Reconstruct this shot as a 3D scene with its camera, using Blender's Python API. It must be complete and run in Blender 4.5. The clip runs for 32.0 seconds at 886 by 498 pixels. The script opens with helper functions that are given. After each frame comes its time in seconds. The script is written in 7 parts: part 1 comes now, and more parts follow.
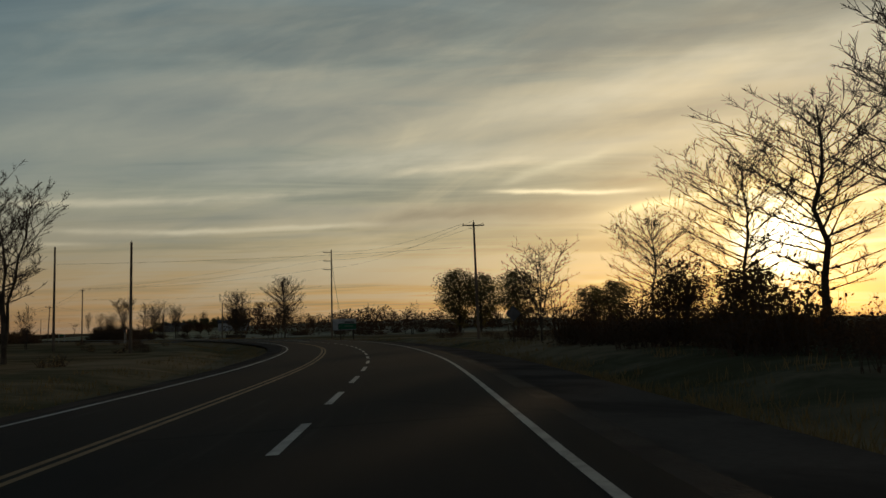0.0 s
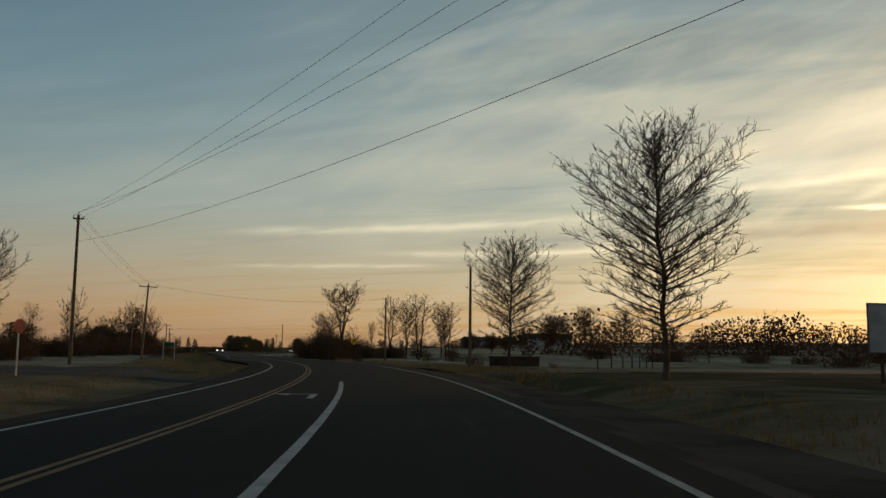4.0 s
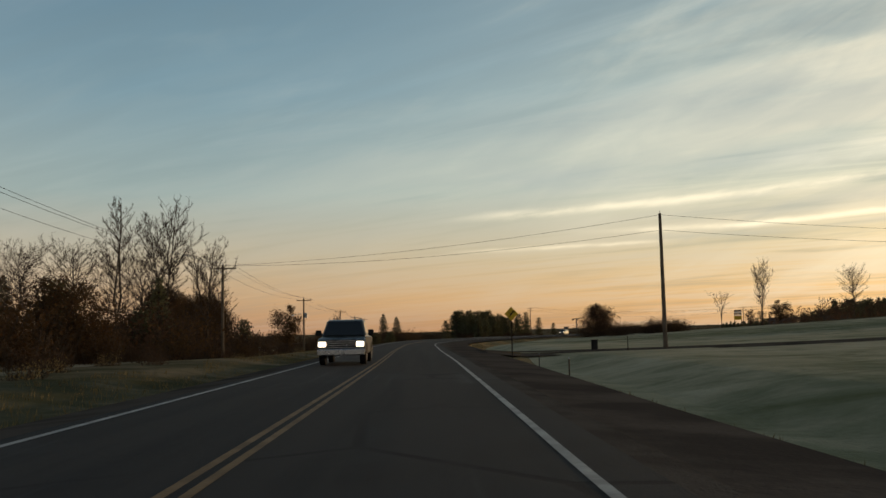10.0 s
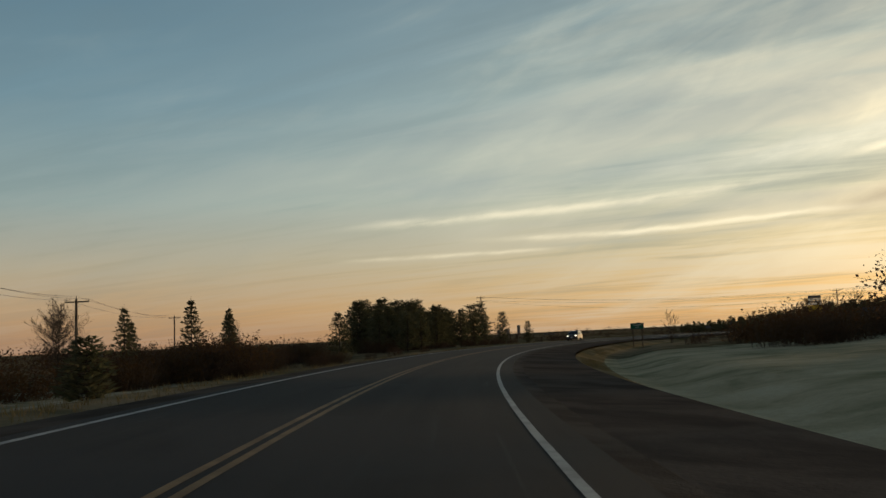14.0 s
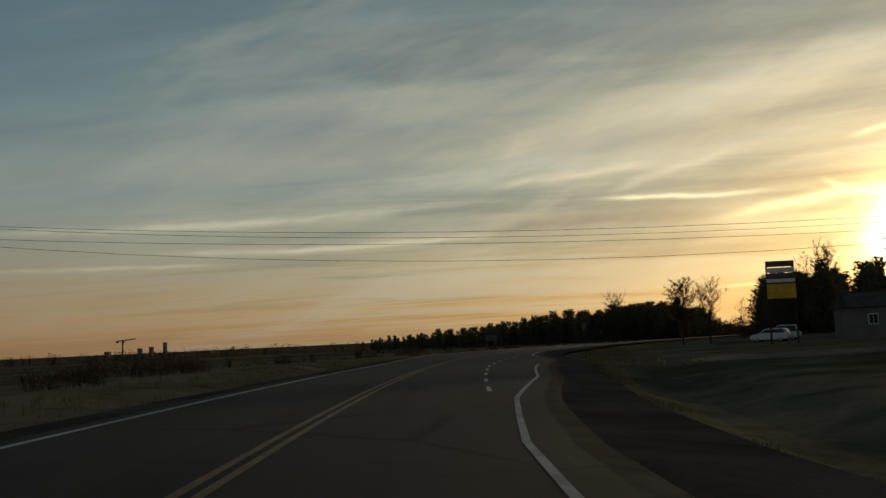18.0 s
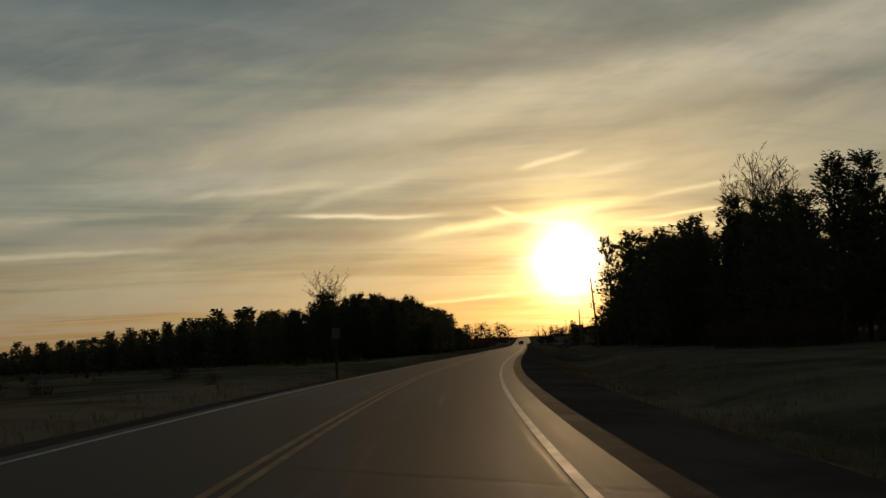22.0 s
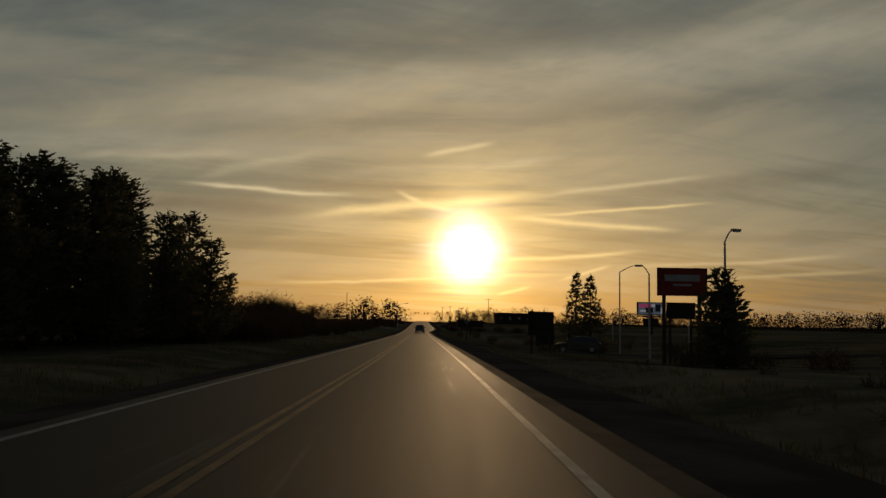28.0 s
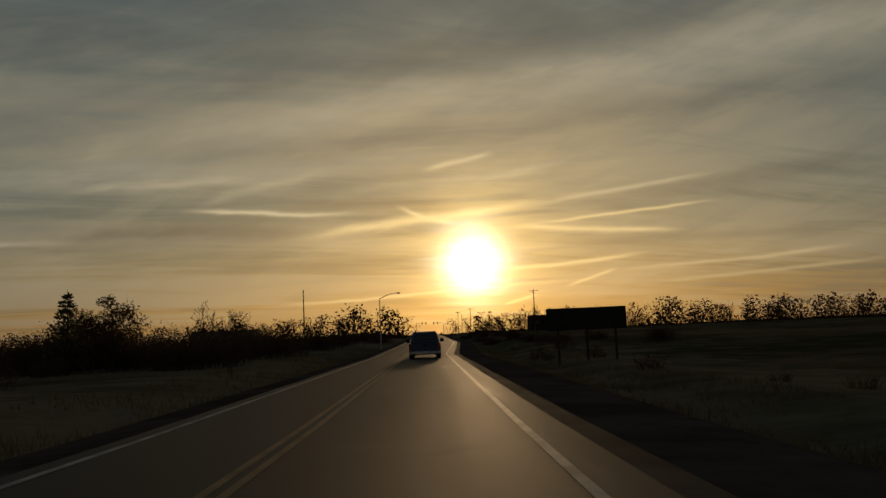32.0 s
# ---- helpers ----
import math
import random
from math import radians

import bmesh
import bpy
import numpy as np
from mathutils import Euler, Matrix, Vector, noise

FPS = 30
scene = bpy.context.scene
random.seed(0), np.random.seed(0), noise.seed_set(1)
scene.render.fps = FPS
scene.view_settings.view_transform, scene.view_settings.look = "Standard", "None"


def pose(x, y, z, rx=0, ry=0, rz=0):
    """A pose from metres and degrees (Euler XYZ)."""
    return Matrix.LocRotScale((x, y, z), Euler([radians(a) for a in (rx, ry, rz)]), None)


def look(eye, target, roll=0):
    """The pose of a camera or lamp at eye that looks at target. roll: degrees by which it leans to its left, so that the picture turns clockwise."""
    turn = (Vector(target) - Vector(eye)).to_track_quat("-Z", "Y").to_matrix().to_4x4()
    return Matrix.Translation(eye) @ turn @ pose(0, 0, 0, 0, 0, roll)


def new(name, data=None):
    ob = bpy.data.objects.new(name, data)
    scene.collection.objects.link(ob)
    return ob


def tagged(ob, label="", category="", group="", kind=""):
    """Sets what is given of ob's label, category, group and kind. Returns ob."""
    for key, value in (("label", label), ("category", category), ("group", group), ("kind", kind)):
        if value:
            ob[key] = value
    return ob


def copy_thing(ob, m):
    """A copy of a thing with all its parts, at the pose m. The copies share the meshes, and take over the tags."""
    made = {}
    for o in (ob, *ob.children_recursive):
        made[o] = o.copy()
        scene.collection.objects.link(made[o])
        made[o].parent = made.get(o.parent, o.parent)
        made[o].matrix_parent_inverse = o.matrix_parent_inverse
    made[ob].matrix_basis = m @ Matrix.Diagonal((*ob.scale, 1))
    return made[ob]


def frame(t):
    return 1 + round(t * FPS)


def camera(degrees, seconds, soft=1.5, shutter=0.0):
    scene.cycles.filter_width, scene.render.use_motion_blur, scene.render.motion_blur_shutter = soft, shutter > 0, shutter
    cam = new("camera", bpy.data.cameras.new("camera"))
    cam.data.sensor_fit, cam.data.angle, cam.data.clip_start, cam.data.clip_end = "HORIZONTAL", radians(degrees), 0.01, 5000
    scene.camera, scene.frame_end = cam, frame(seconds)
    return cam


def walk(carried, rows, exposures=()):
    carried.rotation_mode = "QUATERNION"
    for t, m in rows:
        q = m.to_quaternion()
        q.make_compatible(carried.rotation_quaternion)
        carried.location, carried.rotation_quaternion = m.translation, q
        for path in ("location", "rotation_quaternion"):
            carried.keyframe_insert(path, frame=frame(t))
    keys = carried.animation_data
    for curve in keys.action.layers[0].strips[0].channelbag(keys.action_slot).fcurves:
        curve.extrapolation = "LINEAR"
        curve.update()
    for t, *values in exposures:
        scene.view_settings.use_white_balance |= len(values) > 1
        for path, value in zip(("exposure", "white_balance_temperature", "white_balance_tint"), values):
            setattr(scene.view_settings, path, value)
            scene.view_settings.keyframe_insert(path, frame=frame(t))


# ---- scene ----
cam = camera(52.78, 32.0)
PATH = [
    (0.0, pose(-175.84, -247.26, 1.16, 95.12, 1.24, -56.97)),
    (0.5, pose(-159.85, -236.09, 1.16, 95.77, 0.73, -55.25)),
    (1.0, pose(-144.25, -224.40, 1.16, 96.02, 0.14, -53.27)),
    (1.5, pose(-129.12, -212.09, 1.16, 95.98, 0.13, -50.74)),
    (2.0, pose(-114.65, -199.01, 1.16, 96.13, 0.83, -47.25)),
    (2.5, pose(-100.98, -185.16, 1.16, 96.55, 0.32, -44.17)),
    (3.0, pose(-88.13, -170.65, 1.16, 96.21, -0.13, -41.14)),
    (3.5, pose(-76.10, -155.61, 1.16, 96.58, -0.69, -38.60)),
    (4.0, pose(-64.77, -140.09, 1.16, 96.59, -0.71, -36.09)),
    (4.5, pose(-54.12, -124.05, 1.16, 96.65, -0.73, -33.56)),
    (5.0, pose(-44.18, -107.49, 1.16, 96.74, -0.76, -30.88)),
    (5.5, pose(-35.02, -90.37, 1.16, 96.90, -0.79, -27.88)),
    (6.0, pose(-26.84, -72.71, 1.16, 96.62, -1.23, -24.36)),
    (6.5, pose(-19.59, -54.68, 1.16, 96.43, -1.47, -22.07)),
    (7.0, pose(-12.90, -36.49, 1.16, 95.87, -1.30, -20.91)),
    (7.5, pose(-6.44, -18.23, 1.16, 95.57, -1.12, -20.61)),
    (8.0, pose(0.00, 0.00, 1.16, 95.73, -0.45, -20.78)),
    (8.5, pose(6.55, 18.13, 1.16, 95.68, 0.80, -21.22)),
    (9.0, pose(13.20, 36.14, 1.16, 95.49, 1.23, -21.41)),
    (9.5, pose(19.83, 54.02, 1.16, 95.54, 1.12, -21.35)),
    (10.0, pose(26.39, 71.72, 1.16, 95.45, 1.22, -21.40)),
    (10.5, pose(32.90, 89.28, 1.16, 95.43, 1.77, -21.29)),
    (11.0, pose(39.32, 106.84, 1.16, 95.54, 1.15, -20.92)),
    (11.5, pose(45.65, 124.43, 1.16, 95.45, 1.50, -20.69)),
    (12.0, pose(52.04, 142.02, 1.16, 95.59, 1.95, -21.23)),
    (12.5, pose(58.65, 159.55, 1.16, 95.81, 2.18, -21.95)),
    (13.0, pose(65.54, 177.00, 1.16, 95.72, 2.11, -23.04)),
    (13.5, pose(73.03, 194.22, 1.16, 95.72, 2.12, -25.86)),
    (14.0, pose(81.32, 211.08, 1.16, 95.81, 2.33, -28.29)),
    (14.5, pose(90.32, 227.59, 1.16, 95.88, 2.56, -30.75)),
    (15.0, pose(100.07, 243.69, 1.16, 95.95, 2.81, -33.42)),
    (15.5, pose(110.60, 259.31, 1.16, 96.01, 3.07, -36.24)),
    (16.0, pose(121.87, 274.39, 1.16, 95.83, 2.69, -38.99)),
    (16.5, pose(133.81, 288.87, 1.16, 95.87, 2.95, -41.78)),
    (17.0, pose(146.32, 302.62, 1.16, 96.61, 2.92, -44.44)),
    (17.5, pose(159.25, 315.62, 1.16, 96.41, 3.29, -46.84)),
    (18.0, pose(172.56, 327.88, 1.16, 96.09, 2.46, -49.57)),
    (18.5, pose(186.21, 339.44, 1.16, 95.68, 1.92, -51.71)),
    (19.0, pose(200.10, 350.40, 1.16, 95.98, 1.56, -53.74)),
    (19.5, pose(214.26, 360.73, 1.16, 95.77, 1.62, -56.00)),
    (20.0, pose(228.74, 370.31, 1.16, 96.23, 1.81, -58.92)),
    (20.5, pose(243.54, 379.07, 1.16, 96.31, 2.16, -61.77)),
    (21.0, pose(258.67, 386.96, 1.16, 96.12, 2.80, -64.88)),
    (21.5, pose(274.11, 394.01, 1.16, 96.25, 2.94, -67.74)),
    (22.0, pose(289.75, 400.38, 1.16, 96.24, 3.05, -69.59)),
    (22.5, pose(305.56, 406.22, 1.16, 96.48, 2.69, -71.50)),
    (23.0, pose(321.52, 411.41, 1.16, 96.59, 2.76, -74.15)),
    (23.5, pose(337.58, 416.05, 1.16, 96.56, 1.93, -75.38)),
    (24.0, pose(353.60, 420.46, 1.16, 96.58, 1.52, -75.78)),
    (24.5, pose(369.59, 424.73, 1.16, 96.24, 1.48, -76.26)),
    (25.0, pose(385.63, 428.92, 1.16, 96.25, 1.55, -76.45)),
    (25.5, pose(401.71, 433.11, 1.16, 96.10, 1.25, -76.29)),
    (26.0, pose(417.77, 437.34, 1.16, 96.01, 0.70, -76.27)),
    (26.5, pose(433.83, 441.59, 1.16, 95.41, 0.27, -76.29)),
    (27.0, pose(449.90, 445.85, 1.16, 95.35, -0.12, -76.30)),
    (27.5, pose(465.97, 450.12, 1.16, 95.25, -0.52, -76.31)),
    (28.0, pose(482.03, 454.39, 1.16, 95.09, -0.91, -76.33)),
    (28.5, pose(498.11, 458.67, 1.16, 94.87, -1.32, -76.37)),
    (29.0, pose(514.17, 462.94, 1.16, 94.88, -0.52, -76.32)),
    (29.5, pose(530.21, 467.22, 1.16, 94.70, -0.00, -76.14)),
    (30.0, pose(546.25, 471.52, 1.16, 94.61, 0.93, -76.05)),
    (30.5, pose(562.31, 475.83, 1.16, 94.56, 1.63, -75.99)),
    (31.0, pose(578.39, 480.16, 1.16, 94.94, 1.80, -75.85)),
    (31.5, pose(594.47, 484.52, 1.16, 95.57, 2.36, -75.75)),
    (32.0, pose(610.56, 488.88, 1.16, 95.94, 2.53, -75.73)),
]
walk(cam, PATH, [(0, -1.0, 6450, 10), (1, -1.3, 6500, 11), (2, -0.82, 6500, 11), (3, -0.42, 6520, 11), (5.5, -0.15, 6600, 14), (7, 0.15, 6600, 14), (11, 0.15, 6600, 14), (13, 0.05, 6550, 12),
                 (15.5, -0.32, 6350, 10), (17, -0.53, 6300, 9), (18, -0.92, 6250, 9), (20, -1.1, 6300, 9), (22, -1.28, 6700, 11), (24, -1.5, 6800, 12), (26, -1.6, 6800, 12), (29, -1.92, 6850, 12), (32, -1.92, 6850, 12)])

# ---- world, sun ----
SUN_AZ, SUN_EL = 77.9, 4.95


class Nodes:
    """Small helper that strings shader nodes together."""

    def __init__(self, tree):
        self.t = tree
        tree.nodes.clear()

    def n(self, kind, **props):
        node = self.t.nodes.new(kind)
        for k, v in props.items():
            setattr(node, k, v)
        return node

    def put(self, sock, v):
        if isinstance(v, bpy.types.NodeSocket):
            self.t.links.new(v, sock)
        else:
            sock.default_value = v

    def m(self, op, a, b=0.0, c=0.0, clamp=False):
        node = self.n("ShaderNodeMath", operation=op, use_clamp=clamp)
        for s, v in zip(node.inputs, (a, b, c)):
            self.put(s, v)
        return node.outputs[0]

    def mix(self, f, a, b, blend="MIX"):
        node = self.n("ShaderNodeMix", data_type="RGBA", blend_type=blend)
        self.put(node.inputs[0], f)
        self.put(node.inputs[6], a if isinstance(a, bpy.types.NodeSocket) else (*a, 1))
        self.put(node.inputs[7], b if isinstance(b, bpy.types.NodeSocket) else (*b, 1))
        return node.outputs[2]

    def noise(self, vec, scale, detail=3.0, rough=0.55, distort=0.0):
        node = self.n("ShaderNodeTexNoise")
        self.put(node.inputs["Vector"], vec)
        for k, v in (("Scale", scale), ("Detail", detail), ("Roughness", rough), ("Distortion", distort)):
            node.inputs[k].default_value = v
        return node.outputs["Fac"]

    def ramp(self, f, *stops):
        node = self.n("ShaderNodeValToRGB")
        cr = node.color_ramp
        while len(cr.elements) < len(stops):
            cr.elements.new(0.5)
        for e, (p, c) in zip(cr.elements, stops):
            e.position, e.color = p, (*c, 1)
        self.put(node.inputs[0], f)
        return node.outputs[0]

    def ease(self, f, a, b):
        node = self.n("ShaderNodeMapRange", interpolation_type="SMOOTHSTEP")
        for s, v in zip(node.inputs, (f, a, b, 0.0, 1.0)):
            self.put(s, v)
        return node.outputs[0]


def make_world():
    w = bpy.data.worlds.new("evening_sky")
    scene.world = w
    w.use_nodes = True
    N = Nodes(w.node_tree)
    co = N.n("ShaderNodeTexCoord").outputs["Generated"]
    nish = N.n("ShaderNodeTexSky", sky_type="NISHITA", sun_disc=False, sun_elevation=radians(SUN_EL),
               sun_rotation=radians(SUN_AZ), altitude=100, air_density=1.0, dust_density=1.6, ozone_density=1.0)
    turned = N.n("ShaderNodeVectorRotate", rotation_type="Z_AXIS")
    N.put(turned.inputs["Vector"], co)
    turned.inputs["Angle"].default_value = radians(SUN_AZ)
    sep = N.n("ShaderNodeSeparateXYZ")
    N.put(sep.inputs[0], turned.outputs[0])
    X, Y, Z = sep.outputs
    deg = 180 / math.pi
    u = N.m("MULTIPLY", N.m("ARCTAN2", X, Y), deg)          # degrees to the right of the sun
    v = N.m("MULTIPLY", N.m("ARCSINE", N.m("MINIMUM", Z, 0.9999)), deg)  # elevation
    # clear sky: warm along the horizon, blue-grey above, paler towards the sun
    el = N.m("DIVIDE", v, 90.0, clamp=True)
    away = N.ramp(el, (0.0, (0.37, 0.20, 0.115)), (0.023, (0.45, 0.275, 0.155)), (0.057, (0.40, 0.335, 0.24)), (0.10, (0.27, 0.345, 0.335)),
                  (0.17, (0.150, 0.255, 0.31)), (0.25, (0.095, 0.185, 0.25)), (0.38, (0.045, 0.09, 0.135)), (1.0, (0.018, 0.036, 0.062)))
    near = N.ramp(el, (0.0, (0.60, 0.32, 0.105)), (0.023, (0.72, 0.44, 0.165)), (0.057, (0.66, 0.53, 0.30)), (0.10, (0.63, 0.61, 0.45)),
                  (0.17, (0.47, 0.53, 0.47)), (0.25, (0.31, 0.39, 0.39)), (0.38, (0.115, 0.155, 0.17)), (1.0, (0.020, 0.040, 0.066)))
    au = N.m("ABSOLUTE", u)
    side = N.m("ADD", N.m("MULTIPLY", N.ease(au, 72, 10), 0.7), N.m("MULTIPLY", N.m("SUBTRACT", 1.0, N.m("DIVIDE", au, 76.0, clamp=True)), 0.3))
    sky = N.mix(side, away, near)
    sky = N.mix(N.ease(au, 70, 180), sky, N.ramp(el, (0.0, (0.66, 0.52, 0.46)), (0.10, (0.52, 0.46, 0.45)), (0.25, (0.20, 0.21, 0.25)), (0.5, (0.06, 0.08, 0.11)), (1.0, (0.018, 0.036, 0.062))))
    # a sheet of high thin cloud drawn out along one direction
    zz = N.m("ADD", N.m("MAXIMUM", Z, 0.0), 0.07)
    px, py = N.m("DIVIDE", X, zz), N.m("DIVIDE", Y, zz)
    flat = N.n("ShaderNodeCombineXYZ")
    N.put(flat.inputs[0], px)
    N.put(flat.inputs[1], py)
    rot = N.n("ShaderNodeVectorRotate", rotation_type="Z_AXIS")
    N.put(rot.inputs["Vector"], flat.outputs[0])
    rot.inputs["Angle"].default_value = radians(-24)

    def drawn(sx, sy, off):
        node = N.n("ShaderNodeMapping")
        N.put(node.inputs[0], rot.outputs[0])
        node.inputs["Scale"].default_value = (sx, sy, 1)
        node.inputs["Location"].default_value = (off, off * 0.7, 0)
        return node.outputs[0]
    broad = N.noise(drawn(0.22, 0.75, 3.1), 1.0, 4, 0.55, 0.5)
    fine = N.noise(drawn(0.50, 2.4, 7.7), 1.0, 5, 0.58, 1.3)
    wisp = N.noise(drawn(0.9, 1.6, 1.3), 1.3, 6, 0.62, 1.6)
    veil = N.m("ADD", N.m("MULTIPLY", broad, 0.6), N.m("ADD", N.m("MULTIPLY", fine, 0.25), N.m("MULTIPLY", wisp, 0.15)))
    veil = N.ease(veil, 0.43, 0.57)
    glow_u, glow_v = N.m("MULTIPLY", u, 1.0), N.m("SUBTRACT", N.m("ADD", v, N.m("MULTIPLY", N.m("SUBTRACT", fine, 0.5), 1.6)), SUN_EL)
    d2 = N.m("ADD", N.m("MULTIPLY", glow_u, glow_u), N.m("MULTIPLY", glow_v, glow_v))
    nearsun = N.m("EXPONENT", N.m("DIVIDE", d2, -700.0))
    lit = N.mix(nearsun, N.mix(N.ease(v, 12, 34), (0.42, 0.42, 0.39), (0.10, 0.14, 0.18)), N.mix(N.ease(v, 14, 42), (0.92, 0.80, 0.55), (0.15, 0.17, 0.18)))
    strong = N.m("ADD", 0.24, N.m("MULTIPLY", N.ease(u, -60, -18), 0.76))
    sky = N.mix(N.m("MULTIPLY", N.m("MULTIPLY", veil, 0.70), strong), sky, lit)
    shade = N.ease(N.m("ADD", N.m("MULTIPLY", broad, 0.5), N.m("MULTIPLY", fine, 0.5)), 0.52, 0.36)
    sky = N.mix(N.m("MULTIPLY", N.m("MULTIPLY", shade, 0.65), strong), sky, N.mix(nearsun, (0.15, 0.20, 0.21), (0.29, 0.335, 0.30)))

    # feathered filaments: noise laid out in degrees, slanting up to the right, folded by a broader noise
    def slanted(along, across, tilt, off):
        c = N.n("ShaderNodeCombineXYZ")
        N.put(c.inputs[0], u)
        N.put(c.inputs[1], v)
        r = N.n("ShaderNodeVectorRotate", rotation_type="Z_AXIS")
        N.put(r.inputs["Vector"], c.outputs[0])
        r.inputs["Angle"].default_value = radians(-tilt)
        node = N.n("ShaderNodeMapping")
        N.put(node.inputs[0], r.outputs[0])
        node.inputs["Scale"].default_value = (along, across, 1)
        node.inputs["Location"].default_value = (off, off * 0.6, 0)
        return node.outputs[0]
    comb = N.noise(slanted(0.038, 0.20, 13, 4.3), 1.0, 6, 0.52, 0.8)
    lace = N.noise(slanted(0.075, 0.27, 22, 9.1), 1.0, 7, 0.56, 1.3)
    swell = N.noise(slanted(0.022, 0.085, 11, 2.2), 1.0, 4, 0.5, 0.6)
    feather = N.m("ADD", N.m("MULTIPLY", comb, 0.64), N.m("MULTIPLY", lace, 0.36))
    hair = N.m("MULTIPLY", N.ease(feather, 0.50, 0.68), N.m("MULTIPLY", strong, N.ease(swell, 0.34, 0.60)))
    sky = N.mix(N.m("MULTIPLY", hair, 0.55), sky, N.mix(nearsun, (0.52, 0.53, 0.47), N.mix(N.ease(v, 10, 30), (1.15, 0.95, 0.60), (0.56, 0.56, 0.47))))
    gap = N.m("MULTIPLY", N.ease(feather, 0.49, 0.34), strong)
    sky = N.mix(N.m("MULTIPLY", gap, 0.30), sky, N.mix(nearsun, (0.17, 0.24, 0.255), (0.31, 0.36, 0.33)))
    # the sheet thins and thickens: cool gaps, pale folds
    fold = N.m("ADD", N.m("MULTIPLY", N.ease(swell, 0.34, 0.66), 0.5), N.m("ADD", N.m("MULTIPLY", veil, 0.15), N.m("MULTIPLY", N.ease(feather, 0.36, 0.64), 0.35)))
    tone = N.ramp(fold, (0.0, (0.62, 0.72, 0.79)), (0.45, (0.92, 0.96, 0.97)), (0.75, (1.16, 1.13, 1.05)), (1.0, (1.46, 1.38, 1.20)))
    sky = N.mix(N.m("MULTIPLY", strong, N.ease(v, 2.0, 9.0)), sky, N.mix(1.0, sky, tone, "MULTIPLY"))
    bands = N.n("ShaderNodeCombineXYZ")
    N.put(bands.inputs[0], N.m("MULTIPLY", u, 0.07))
    N.put(bands.inputs[1], N.m("MULTIPLY", v, 1.1))
    stripe = N.noise(bands.outputs[0], 1.0, 5, 0.62, 0.6)

    bow = N.m("MULTIPLY", N.m("SUBTRACT", N.noise(slanted(0.09, 0.10, 0, 6.6), 1.0, 3, 0.5), 0.5), 2.4)
    wob = N.m("ADD", bow, N.m("MULTIPLY", N.m("SUBTRACT", N.noise(slanted(0.30, 0.9, 8, 1.7), 1.0, 6, 0.6), 0.5), 1.2))
    rag = N.ease(N.noise(slanted(0.16, 0.6, 10, 3.9), 1.0, 6, 0.6), 0.34, 0.62)

    def streak(col, amount, u0, v0, u1, v1, thick, ragged=0.6, bend=0.0):
        """A drawn-out strip of cloud from (u0, v0) to (u1, v1), given from the sun and the horizon."""
        k = (v1 - v0) / (u1 - u0)
        along = N.m("DIVIDE", N.m("SUBTRACT", u, u0), u1 - u0)
        mid = N.m("ADD", N.m("MULTIPLY", N.m("SUBTRACT", u, u0), k), v0)
        if bend:
            mid = N.m("ADD", mid, N.m("MULTIPLY", N.m("MULTIPLY", along, N.m("SUBTRACT", 1.0, along)), bend))
        q = N.m("DIVIDE", N.m("SUBTRACT", N.m("ADD", v, N.m("MULTIPLY", wob, min(0.7, 0.12 + thick))), mid), thick)
        f = N.m("EXPONENT", N.m("MULTIPLY", N.m("MULTIPLY", q, q), -1.0))
        ends = N.m("MULTIPLY", N.ease(along, 0.0, 0.3), N.ease(along, 1.0, 0.72))
        f = N.m("MULTIPLY", N.m("MULTIPLY", f, ends), amount * (0.85 if u1 < -13 else 1.0))
        ragged = max(ragged, 0.55) if u1 < -13 else ragged
        f = N.m("MULTIPLY", f, N.m("ADD", N.m("MULTIPLY", rag, ragged), 1.0 - ragged))
        return N.mix(f, sky, col)
    pale, gold, grey = (1.15, 1.02, 0.74), (2.3, 1.8, 0.9), (0.30, 0.275, 0.225)
    sky = streak((0.28, 0.34, 0.35), 0.55, -60, 9.6, -22, 10.6, 0.9, 0.3)
    sky = streak(pale, 0.60, -58, 7.2, -24, 9.1, 0.26, 0.7)
    sky = streak((0.34, 0.36, 0.33), 0.55, -46, 7.2, -20, 7.9, 0.30, 0.3, -0.6)
    sky = streak(pale, 0.72, -49, 6.3, -14, 7.3, 0.17, 0.6, -1.0)
    sky = streak((0.36, 0.37, 0.32), 0.55, -48, 5.8, -16, 6.7, 0.18, 0.2, -1.0)
    sky = streak(pale, 0.45, -57, 5.2, -41, 5.6, 0.12, 0.7)
    sky = streak(grey, 0.9, -28, 6.7, -9, 7.7, 0.62, 0.25)
    sky = streak((1.9, 1.65, 1.1), 0.8, -19, 8.75, -6.6, 8.4, 0.14, 0.2)
    sky = streak((1.6, 1.45, 1.0), 0.42, -18, 8.8, -8.5, 11.4, 0.30, 0.5, 1.0)
    sky = streak((1.9, 1.6, 1.0), 0.75, -3.4, 11.0, 2.0, 12.0, 0.16, 0.2)
    sky = streak((2.2, 1.8, 1.0), 0.80, -5.2, 9.0, -0.6, 7.6, 0.16, 0.1, -1.4)
    sky = streak((1.6, 1.4, 0.95), 0.6, -10, 10.0, 8, 11.2, 0.30, 0.5, -1.2)
    sky = streak((1.5, 1.3, 0.9), 0.6, -26, 9.6, -12, 10.8, 0.30, 0.5, 0.8)
    sky = streak((0.30, 0.33, 0.30), 0.55, -12, 10.2, 0, 10.3, 0.45, 0.4)
    sky = streak(grey, 0.75, -13, 9.3, 1, 8.6, 0.42, 0.3)
